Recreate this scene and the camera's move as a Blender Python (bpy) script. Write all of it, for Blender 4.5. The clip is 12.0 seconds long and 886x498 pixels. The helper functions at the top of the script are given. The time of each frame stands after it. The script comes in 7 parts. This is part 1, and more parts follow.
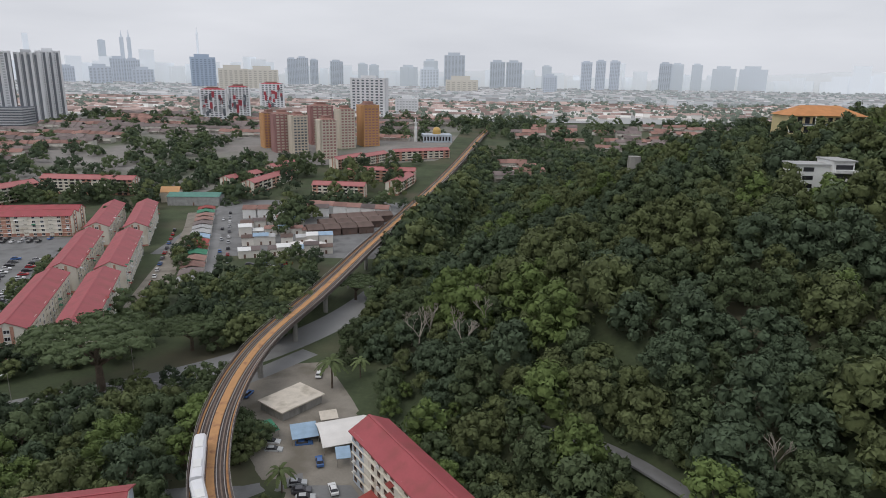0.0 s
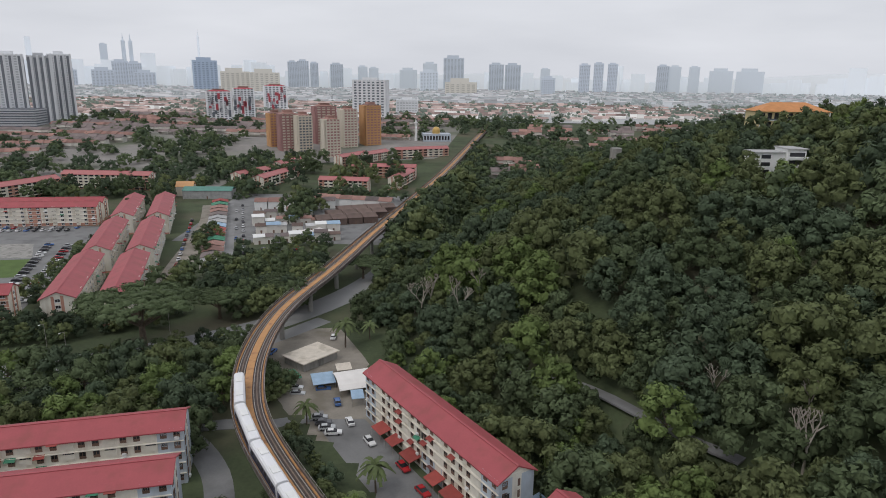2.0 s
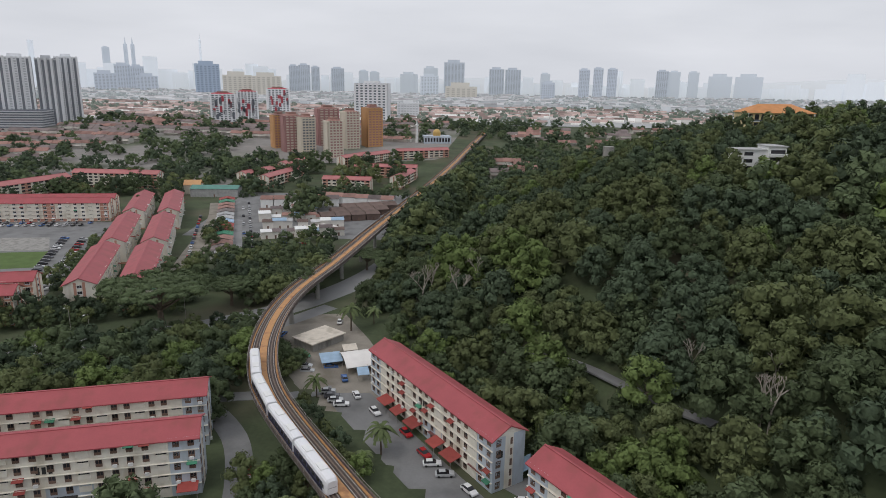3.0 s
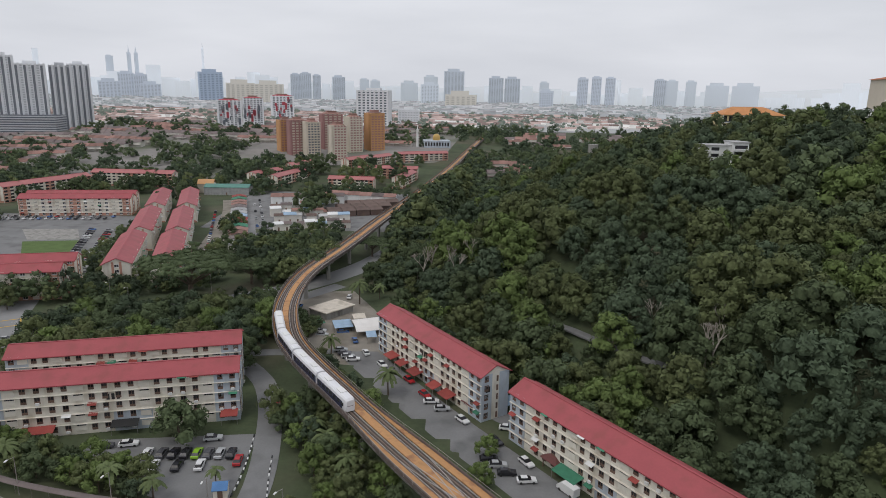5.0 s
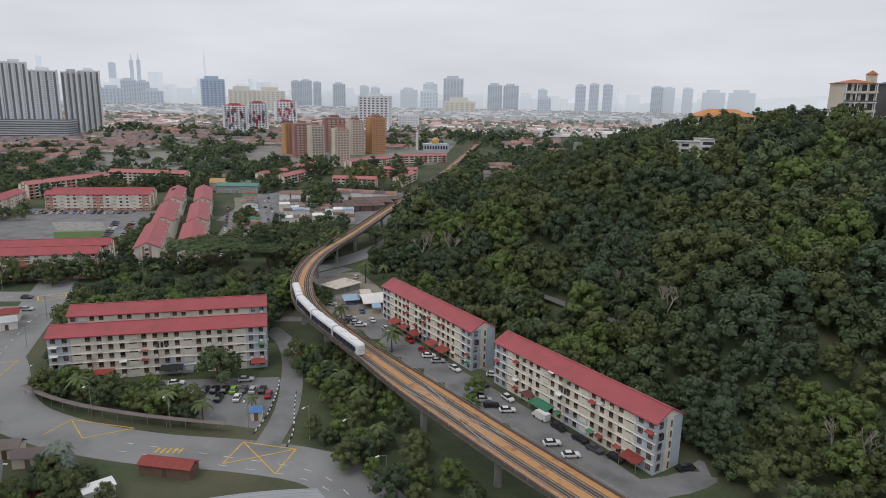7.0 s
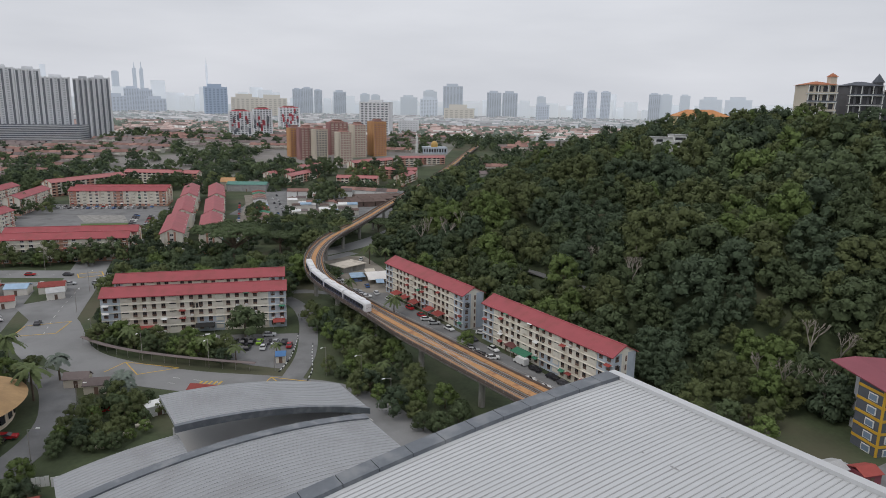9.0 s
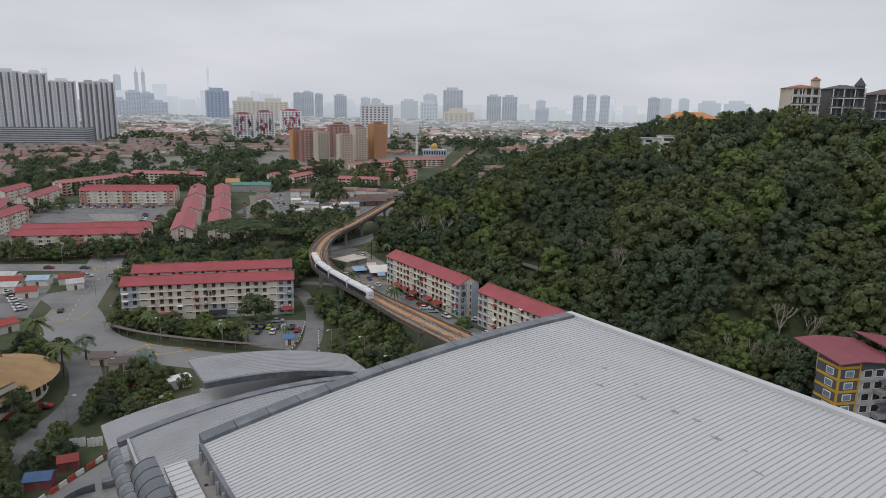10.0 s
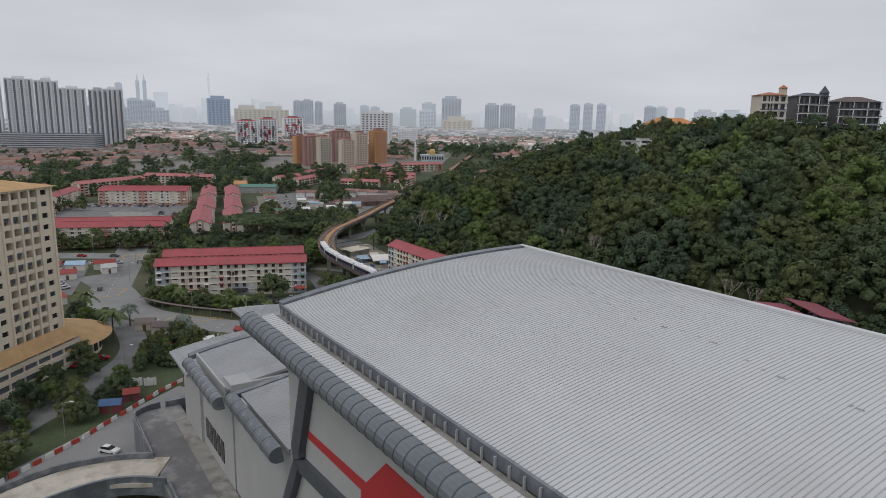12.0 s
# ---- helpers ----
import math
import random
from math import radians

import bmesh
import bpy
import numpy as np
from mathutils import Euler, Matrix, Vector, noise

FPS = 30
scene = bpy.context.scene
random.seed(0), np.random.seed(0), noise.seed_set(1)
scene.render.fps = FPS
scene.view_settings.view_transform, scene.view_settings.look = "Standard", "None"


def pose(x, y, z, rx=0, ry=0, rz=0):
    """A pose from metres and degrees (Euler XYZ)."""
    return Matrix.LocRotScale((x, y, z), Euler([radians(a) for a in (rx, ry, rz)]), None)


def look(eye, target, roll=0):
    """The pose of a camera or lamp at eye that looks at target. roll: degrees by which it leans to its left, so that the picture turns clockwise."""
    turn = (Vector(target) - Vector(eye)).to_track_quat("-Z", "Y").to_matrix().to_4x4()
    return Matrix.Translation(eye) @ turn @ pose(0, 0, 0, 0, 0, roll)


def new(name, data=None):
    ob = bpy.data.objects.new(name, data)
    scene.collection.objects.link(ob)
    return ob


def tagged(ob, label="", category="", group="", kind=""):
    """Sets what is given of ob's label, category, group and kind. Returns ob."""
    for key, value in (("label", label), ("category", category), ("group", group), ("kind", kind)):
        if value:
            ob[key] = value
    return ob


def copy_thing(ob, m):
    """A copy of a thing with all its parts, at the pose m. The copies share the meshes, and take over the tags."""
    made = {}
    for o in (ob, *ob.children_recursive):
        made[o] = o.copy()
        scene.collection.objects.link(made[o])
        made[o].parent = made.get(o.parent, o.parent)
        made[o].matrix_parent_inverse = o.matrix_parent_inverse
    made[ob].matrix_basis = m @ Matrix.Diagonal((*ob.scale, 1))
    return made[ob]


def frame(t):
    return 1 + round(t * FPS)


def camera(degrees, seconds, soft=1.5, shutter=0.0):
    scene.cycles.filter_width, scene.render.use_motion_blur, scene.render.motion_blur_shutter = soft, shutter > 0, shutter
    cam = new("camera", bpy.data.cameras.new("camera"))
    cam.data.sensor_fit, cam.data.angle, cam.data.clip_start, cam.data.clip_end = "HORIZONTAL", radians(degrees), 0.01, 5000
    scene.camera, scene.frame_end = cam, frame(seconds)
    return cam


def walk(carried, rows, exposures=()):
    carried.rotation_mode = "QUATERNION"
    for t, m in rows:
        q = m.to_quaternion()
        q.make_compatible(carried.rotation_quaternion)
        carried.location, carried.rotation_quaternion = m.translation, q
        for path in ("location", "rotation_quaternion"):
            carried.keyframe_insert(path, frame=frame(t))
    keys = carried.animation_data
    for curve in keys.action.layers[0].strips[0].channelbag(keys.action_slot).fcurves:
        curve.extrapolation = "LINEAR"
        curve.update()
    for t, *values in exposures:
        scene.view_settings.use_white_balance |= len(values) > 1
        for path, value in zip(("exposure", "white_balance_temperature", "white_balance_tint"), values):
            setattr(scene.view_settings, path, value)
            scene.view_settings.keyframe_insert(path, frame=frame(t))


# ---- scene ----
cam = camera(68.6, 12.0, soft=0.9)
PATH = [
    (0, (-0.666, -1.587, 85.078), (-0.708, 0.347, 84.569), 0.9),
    (0.5, (-0.446, -8.378, 84.806), (-0.487, -6.445, 84.297), 0.9),
    (1, (-0.201, -15.131, 84.477), (-0.242, -13.197, 83.968), 0.9),
    (1.5, (0.061, -22.113, 84.178), (0.019, -20.179, 83.671), 0.8),
    (2, (0.142, -28.991, 83.53), (0.101, -27.055, 83.029), 0.8),
    (2.5, (0.351, -36.016, 82.614), (0.309, -34.078, 82.122), 0.8),
    (3, (0.398, -43.104, 81.971), (0.357, -41.165, 81.483), 1.0),
    (5, (1.749, -72.611, 79.144), (1.708, -70.665, 78.681), 1.1),
    (5.5, (2.206, -80.4, 78.668), (2.166, -78.453, 78.21), 1.1),
    (6, (2.796, -87.965, 78.001), (2.755, -86.017, 77.548), 1.1),
    (6.5, (3.303, -95.781, 77.344), (3.262, -93.832, 76.897), 1.1),
    (7, (3.705, -103.719, 76.629), (3.665, -101.769, 76.187), 1.1),
    (9, (6.203, -135.564, 72.548), (6.162, -133.609, 72.129), 1.0),
    (9.5, (6.79, -143.316, 72.203), (6.75, -141.359, 71.79), 1.0),
    (10, (7.52, -150.676, 71.592), (7.478, -148.719, 71.184), 1.0),
    (10.5, (8.029, -158.492, 70.95), (7.987, -156.534, 70.548), 1.0),
    (11, (8.652, -166.581, 70.389), (8.612, -164.621, 69.994), 1.0),
    (11.5, (9.206, -174.724, 69.796), (9.167, -172.762, 69.407), 1.0),
    (12, (9.678, -182.555, 69.18), (9.64, -180.593, 68.797), 1.1),
]
walk(cam, [(t, look(eye, target, roll)) for t, eye, target, roll in PATH], [(0, 0.0), (6.5, 0.0), (9.0, -0.08), (10.5, -0.15), (12, -0.22)])

# ---------------- overcast daylight ----------------
world = bpy.data.worlds.new("overcast_sky")
scene.world = world
world.use_nodes = True
wn, wl = world.node_tree.nodes, world.node_tree.links
wn.clear()
w_out = wn.new("ShaderNodeOutputWorld")
w_bg = wn.new("ShaderNodeBackground")
w_sky = wn.new("ShaderNodeTexSky")
w_sky.sky_type = "NISHITA"
w_sky.sun_disc = False
w_sky.sun_elevation = radians(58)
w_sky.sun_rotation = radians(-131)
w_sky.air_density, w_sky.dust_density = 1.5, 6.0
w_co = wn.new("ShaderNodeTexCoord")
w_map = wn.new("ShaderNodeMapping")
w_map.inputs["Scale"].default_value = (1.0, 1.0, 5.0)
w_noise = wn.new("ShaderNodeTexNoise")
w_noise.inputs["Scale"].default_value = 2.2
w_noise.inputs["Detail"].default_value = 5.0
w_ramp = wn.new("ShaderNodeValToRGB")
w_ramp.color_ramp.elements[0].position, w_ramp.color_ramp.elements[0].color = 0.3, (6.5, 6.72, 7.3, 1)
w_ramp.color_ramp.elements[1].position, w_ramp.color_ramp.elements[1].color = 0.72, (8.1, 8.28, 8.85, 1)
w_mix = wn.new("ShaderNodeMixRGB")
w_mix.inputs[0].default_value = 0.93
wl.new(w_co.outputs["Generated"], w_map.inputs["Vector"])
wl.new(w_map.outputs["Vector"], w_noise.inputs["Vector"])
wl.new(w_noise.outputs["Fac"], w_ramp.inputs["Fac"])
wl.new(w_sky.outputs["Color"], w_mix.inputs[1])
wl.new(w_ramp.outputs["Color"], w_mix.inputs[2])
wl.new(w_mix.outputs["Color"], w_bg.inputs["Color"])
w_bg.inputs["Strength"].default_value = 0.1
wl.new(w_bg.outputs["Background"], w_out.inputs["Surface"])

sun = new("sun", bpy.data.lights.new("sun", "SUN"))
sun.data.energy, sun.data.angle, sun.data.color = 0.7, radians(25), (1.0, 0.96, 0.9)
sun.matrix_world = look((-150, -130, 300), (0, 0, 0))

# ---------------- materials ----------------
def mat(name, color, rough=0.8, metal=0.0, var=0.25, scale=2.0, fine=None, bump=0.0, rnd=0.0, isl=0.0, spec=0.4, stain=None, stain_scale=0.3, stretch=(1, 1, 1), local=True):
    """A surface with broad variation, fine grain, optional stains, and per-piece variation."""
    m = bpy.data.materials.new(name)
    m.use_nodes = True
    nt = m.node_tree
    nd, ln = nt.nodes, nt.links
    b = nd["Principled BSDF"]
    b.inputs["Roughness"].default_value, b.inputs["Metallic"].default_value = rough, metal
    b.inputs["Specular IOR Level"].default_value = spec
    geo = nd.new("ShaderNodeNewGeometry")
    co = nd.new("ShaderNodeTexCoord")
    mp = nd.new("ShaderNodeMapping")
    mp.inputs["Scale"].default_value = stretch
    ln.new(co.outputs["Object"] if local else geo.outputs["Position"], mp.inputs["Vector"])
    n1, n2 = nd.new("ShaderNodeTexNoise"), nd.new("ShaderNodeTexNoise")
    n1.inputs["Scale"].default_value, n1.inputs["Detail"].default_value = 1.0 / scale, 6
    n2.inputs["Scale"].default_value, n2.inputs["Detail"].default_value = 1.0 / (fine or scale / 9), 3
    for n in (n1, n2):
        ln.new(mp.outputs["Vector"], n.inputs["Vector"])

    def math_node(op, a, c):
        k = nd.new("ShaderNodeMath")
        k.operation = op
        for i, v in enumerate((a, c)):
            if isinstance(v, float) or isinstance(v, int):
                k.inputs[i].default_value = v
            else:
                ln.new(v, k.inputs[i])
        return k.outputs[0]

    total = math_node("ADD", math_node("MULTIPLY", n1.outputs["Fac"], 1.4), math_node("MULTIPLY", n2.outputs["Fac"], 0.6))
    total = math_node("MULTIPLY", math_node("SUBTRACT", total, 1.0), var * 2)
    if rnd:
        oi = nd.new("ShaderNodeObjectInfo")
        total = math_node("ADD", total, math_node("MULTIPLY", math_node("SUBTRACT", oi.outputs["Random"], 0.5), rnd))
    if isl:
        total = math_node("ADD", total, math_node("MULTIPLY", math_node("SUBTRACT", geo.outputs["Random Per Island"], 0.5), isl))
    fac = math_node("ADD", total, 1.0)
    vm = nd.new("ShaderNodeVectorMath")
    vm.operation = "SCALE"
    vm.inputs[0].default_value = color[:3]
    ln.new(fac, vm.inputs["Scale"])
    colour = vm.outputs[0]
    if stain:
        n3 = nd.new("ShaderNodeTexNoise")
        n3.inputs["Scale"].default_value, n3.inputs["Detail"].default_value = stain_scale, 7
        ln.new(mp.outputs["Vector"], n3.inputs["Vector"])
        rp = nd.new("ShaderNodeValToRGB")
        rp.color_ramp.elements[0].position, rp.color_ramp.elements[1].position = 0.5, 0.68
        ln.new(n3.outputs["Fac"], rp.inputs["Fac"])
        mx = nd.new("ShaderNodeMixRGB")
        ln.new(rp.outputs["Color"], mx.inputs[0])
        ln.new(colour, mx.inputs[1])
        mx.inputs[2].default_value = (*stain, 1)
        colour = mx.outputs[0]
    ln.new(colour, b.inputs["Base Color"])
    if bump:
        bp = nd.new("ShaderNodeBump")
        bp.inputs["Strength"].default_value, bp.inputs["Distance"].default_value = 0.6, bump
        ln.new(n2.outputs["Fac"], bp.inputs["Height"])
        ln.new(bp.outputs["Normal"], b.inputs["Normal"])
    return m


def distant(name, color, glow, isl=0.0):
    """Far skyline backdrop: haze put in as a pale colour with a little glow, varied from piece to piece."""
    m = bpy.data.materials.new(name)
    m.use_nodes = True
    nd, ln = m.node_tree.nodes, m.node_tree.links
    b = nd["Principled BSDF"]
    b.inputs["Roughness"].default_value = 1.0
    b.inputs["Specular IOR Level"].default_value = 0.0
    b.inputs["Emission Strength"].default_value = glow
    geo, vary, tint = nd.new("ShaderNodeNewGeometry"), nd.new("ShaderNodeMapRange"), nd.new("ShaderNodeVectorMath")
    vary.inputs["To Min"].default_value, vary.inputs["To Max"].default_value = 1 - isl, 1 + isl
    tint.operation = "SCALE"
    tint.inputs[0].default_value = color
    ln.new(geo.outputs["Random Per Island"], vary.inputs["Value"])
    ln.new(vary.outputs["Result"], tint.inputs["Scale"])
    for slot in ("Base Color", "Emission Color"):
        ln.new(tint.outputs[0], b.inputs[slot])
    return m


M_GROUND = mat("grassy_earth", (0.06, 0.078, 0.038), 0.95, var=0.5, scale=14, fine=1.2, stain=(0.11, 0.1, 0.065), stain_scale=0.02, local=False)
M_SOIL = mat("hill_soil", (0.05, 0.055, 0.03), 0.95, var=0.5, scale=12, fine=1.0, stain=(0.2, 0.12, 0.07), stain_scale=0.03, local=False)
M_ASPH = mat("worn_asphalt", (0.2, 0.2, 0.2), 0.9, var=0.18, scale=9, fine=0.5, stain=(0.14, 0.14, 0.14), stain_scale=0.12, local=False)
M_ROAD = mat("grey_road", (0.25, 0.25, 0.25), 0.9, var=0.14, scale=12, fine=0.5, stain=(0.18, 0.18, 0.18), stain_scale=0.06, local=False)
M_YARD = mat("dusty_yard", (0.26, 0.235, 0.2), 0.95, var=0.25, scale=6, fine=0.5, stain=(0.17, 0.15, 0.12), stain_scale=0.1, local=False)
M_GRASS = mat("mown_grass", (0.09, 0.14, 0.04), 0.95, var=0.3, scale=5, fine=0.4, local=False)
M_CONC = mat("weathered_concrete", (0.3, 0.29, 0.27), 0.85, var=0.25, scale=3, fine=0.3, stain=(0.17, 0.165, 0.15), stain_scale=0.35, stretch=(1, 1, 0.3))
# paler red for the far flats' roofs, with haze mixed into the colour
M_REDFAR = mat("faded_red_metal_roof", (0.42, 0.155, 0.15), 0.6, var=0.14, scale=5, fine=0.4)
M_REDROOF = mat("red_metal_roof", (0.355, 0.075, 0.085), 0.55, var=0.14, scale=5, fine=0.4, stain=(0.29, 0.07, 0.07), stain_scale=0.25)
M_CREAM = mat("cream_painted_wall", (0.74, 0.70, 0.62), 0.85, var=0.14, scale=4, fine=0.4, stain=(0.55, 0.49, 0.4), stain_scale=0.3, stretch=(1, 1, 0.4))
M_PALEBLUE = mat("pale_blue_grey_wall", (0.47, 0.52, 0.58), 0.85, var=0.12, scale=4, fine=0.4, stain=(0.36, 0.39, 0.43), stain_scale=0.3, stretch=(1, 1, 0.4))
M_PINK = mat("salmon_painted_wall", (0.5, 0.27, 0.2), 0.85, var=0.14, scale=4, fine=0.4, stain=(0.4, 0.2, 0.15), stain_scale=0.3)
M_WIN = mat("dark_window_glass", (0.035, 0.035, 0.04), 0.25, var=0.5, scale=0.7, rnd=1.2)
M_FRAME = mat("brown_window_frame", (0.16, 0.1, 0.075), 0.6, var=0.2, scale=1, rnd=0.5)
M_WHITE = mat("white_paint", (0.75, 0.75, 0.74), 0.6, var=0.1, scale=3, fine=0.3)
M_ORANGE_DECK = mat("rust_orange_deck", (0.5, 0.27, 0.12), 0.85, var=0.25, scale=2.5, fine=0.3, stain=(0.3, 0.15, 0.08), stain_scale=0.4)
M_RAIL = mat("track_bed", (0.075, 0.055, 0.048), 0.7, var=0.35, scale=2, fine=0.25)
M_STEEL = mat("rail_steel", (0.4, 0.37, 0.35), 0.45, 0.5, var=0.2, scale=1)
M_PARAPET = mat("brown_stained_parapet", (0.14, 0.11, 0.1), 0.85, var=0.35, scale=2, fine=0.3, stain=(0.12, 0.09, 0.08), stain_scale=0.5)
M_METAL = mat("grey_standing_seam_metal", (0.56, 0.57, 0.58), 0.5, 0.0, var=0.07, scale=9, fine=0.5, stain=(0.5, 0.505, 0.51), stain_scale=0.06)
# seams darker than the roof sheet: their shadow gap is put into the colour
M_SEAM = mat("roof_seam_metal", (0.42, 0.425, 0.43), 0.5, 0.0, var=0.1, scale=3)
M_TUBE = mat("dark_grey_gutter_metal", (0.15, 0.165, 0.185), 0.38, 0.15, var=0.2, scale=2, fine=0.3, rnd=0.15, stain=(0.24, 0.25, 0.26), stain_scale=0.5)
M_WALLGREY = mat("light_grey_cladding", (0.4, 0.4, 0.4), 0.7, var=0.08, scale=5)
M_RED = mat("red_wall_graphic", (0.45, 0.04, 0.045), 0.5, var=0.08, scale=3)
M_YELLINE = mat("yellow_road_paint", (0.6, 0.4, 0.08), 0.8, var=0.3, scale=1.5, fine=0.2)
M_LINE = mat("white_road_paint", (0.6, 0.6, 0.58), 0.8, var=0.3, scale=1.5, fine=0.2)
M_BARK = mat("grey_brown_bark", (0.13, 0.1, 0.075), 0.95, var=0.4, scale=0.8, fine=0.1)


def leaf(name, color, var=0.2):
    m = mat(name, color, 0.8, var=0.4, scale=7, fine=0.5, bump=0.2, rnd=0.4, isl=var, spec=0.2)
    return m


M_LEAF = [leaf("deep_green_leaves", (0.086, 0.114, 0.056)), leaf("olive_green_leaves", (0.114, 0.136, 0.058)), leaf("fresh_green_leaves", (0.13, 0.178, 0.058)), leaf("dark_blue_green_leaves", (0.066, 0.092, 0.054))]
M_PALM = leaf("palm_leaves", (0.11, 0.14, 0.06))
M_SILVER = leaf("silvery_palm_leaves", (0.16, 0.19, 0.16))
M_TERRA = mat("terracotta_tiles", (0.27, 0.155, 0.13), 0.85, var=0.3, scale=6, fine=0.6, rnd=0.5, isl=0.6)
M_BROWNROOF = mat("brown_grey_tiles", (0.16, 0.13, 0.125), 0.85, var=0.3, scale=6, fine=0.6, rnd=0.5, isl=0.5)
M_HOUSEWALL = mat("plastered_house_wall", (0.66, 0.63, 0.58), 0.85, var=0.15, scale=5, rnd=0.3, isl=0.3)


# ---------------- mesh helpers ----------------
class Mesh:
    """Collects faces for one mesh."""

    def __init__(self):
        self.v, self.f, self.n, self.k, self.ks = [], [], 0, 0, []

    def add(self, verts, faces):
        self.v += [tuple(p) for p in verts]
        self.f += [tuple(i + self.n for i in f) for f in faces]
        self.ks += [self.k] * len(faces)
        self.n += len(verts)
        return self

    def use(self, k):
        """The material slot of the faces that follow."""
        self.k = k
        return self

    def box(self, x0, y0, z0, x1, y1, z1, m=None):
        p = [(x, y, z) for z in (z0, z1) for x, y in ((x0, y0), (x1, y0), (x1, y1), (x0, y1))]
        if m is not None:
            p = [m @ Vector(q) for q in p]
        return self.add(p, [(3, 2, 1, 0), (4, 5, 6, 7), (0, 1, 5, 4), (1, 2, 6, 5), (2, 3, 7, 6), (3, 0, 4, 7)])

    def prism(self, outline, z0, z1):
        """An upright prism on an outline that runs anticlockwise."""
        k = len(outline)
        p = [(x, y, z0) for x, y in outline] + [(x, y, z1) for x, y in outline]
        return self.add(p, [tuple(range(k))[::-1], tuple(range(k, 2 * k))] + [(i, (i + 1) % k, (i + 1) % k + k, i + k) for i in range(k)])

    def sheet(self, a, b, c, d):
        return self.add([a, b, c, d], [(0, 1, 2, 3)])

    def tube(self, p0, p1, r0, r1, k=6):
        p0, p1 = Vector(p0), Vector(p1)
        w = (p1 - p0).normalized()
        u = w.orthogonal().normalized()
        s = w.cross(u)
        ring = lambda p, r: [p + r * (math.cos(a) * u + math.sin(a) * s) for a in (2 * math.pi * i / k for i in range(k))]
        return self.add(ring(p0, r0) + ring(p1, r1), [(i, (i + 1) % k, (i + 1) % k + k, i + k) for i in range(k)] + [tuple(range(k))[::-1], tuple(range(k, 2 * k))])

    def sweep(self, line, section, closed=True):
        """Sweeps a section of (across, up) pairs along a line of points; across points to the right of the way."""
        rings = []
        for i, p in enumerate(line):
            a, c = line[max(0, i - 1)], line[min(len(line) - 1, i + 1)]
            w = Vector((c[0] - a[0], c[1] - a[1], 0)).normalized()
            side = Vector((w.y, -w.x, 0))
            sec = section(i) if callable(section) else section
            rings.append([Vector(p) + side * s + Vector((0, 0, h)) for s, h in sec])
        k = len(rings[0])
        faces = []
        for i in range(len(rings) - 1):
            for j in range(k if closed else k - 1):
                faces.append((i * k + j, (i + 1) * k + j, (i + 1) * k + (j + 1) % k, i * k + (j + 1) % k))
        if closed:
            faces += [tuple(range(k)), tuple(range((len(rings) - 1) * k, len(rings) * k))[::-1]]
        return self.add([p for r in rings for p in r], faces)

    def gable(self, x0, y0, x1, y1, z, rise, over=0.7, thick=0.25):
        """A gable roof, its ridge along x, with overhang and thickness."""
        ym = (y0 + y1) / 2
        drop = rise * over / (ym - y0)
        a, b = x0 - over * 0.6, x1 + over * 0.6
        sec = [(y0 - over, z - drop), (ym, z + rise), (y1 + over, z - drop), (y1 + over, z - drop - thick), (ym, z + rise - thick), (y0 - over, z - drop - thick)]
        p = [(x, y, h) for x in (a, b) for y, h in sec]
        return self.add(p, [(0, 6, 7, 1), (1, 7, 8, 2), (2, 8, 9, 3), (3, 9, 10, 4), (4, 10, 11, 5), (5, 11, 6, 0), (0, 1, 4, 5), (1, 2, 3, 4), (11, 10, 7, 6), (10, 9, 8, 7)])

    def hip(self, x0, y0, x1, y1, z, rise, over=0.6):
        x0, y0, x1, y1 = x0 - over, y0 - over, x1 + over, y1 + over
        h = min(x1 - x0, y1 - y0) / 2
        ym, xm = (y0 + y1) / 2, (x0 + x1) / 2
        if x1 - x0 >= y1 - y0:
            r0, r1 = (x0 + h, ym, z + rise), (x1 - h - 0.01, ym, z + rise)
            q = [(0, 1, 5, 4), (1, 2, 5), (2, 3, 4, 5), (3, 0, 4)]
        else:
            r0, r1 = (xm, y0 + h, z + rise), (xm, y1 - h - 0.01, z + rise)
            q = [(0, 1, 4), (1, 2, 5, 4), (2, 3, 5), (3, 0, 4, 5)]
        return self.add([(x0, y0, z), (x1, y0, z), (x1, y1, z), (x0, y1, z), r0, r1], q + [(3, 2, 1, 0)])

    def data(self, name, material, smooth=False):
        me = bpy.data.meshes.new(name)
        me.from_pydata(self.v, [], self.f)
        me.update()
        for one in material if isinstance(material, (list, tuple)) else [material]:
            me.materials.append(one)
        if self.ks and len(self.ks) == len(me.polygons):
            me.polygons.foreach_set("material_index", self.ks)
        if smooth:
            me.polygons.foreach_set("use_smooth", [True] * len(me.polygons))
        return me


def part(name, mesh, material, parent=None, label="", m=None, smooth=False):
    """Links a mesh (or ready mesh data) as one object under a thing or a part."""
    ob = new(name, mesh.data(name, material, smooth) if isinstance(mesh, Mesh) else mesh)
    if parent is not None:
        ob.parent = parent
    if m is not None:
        ob.matrix_basis = m
    if label:
        tagged(ob, label)
    return ob


def thing(name, m, label, category, group="", kind=""):
    ob = new(name)
    ob.empty_display_size = 0.5
    ob.matrix_basis = m
    return tagged(ob, label, category, group, kind)


def along(a, b, z=0.0):
    """The pose at a, with x towards b, and the distance."""
    dx, dy = b[0] - a[0], b[1] - a[1]
    return pose(a[0], a[1], z, 0, 0, math.degrees(math.atan2(dy, dx))), math.hypot(dx, dy)


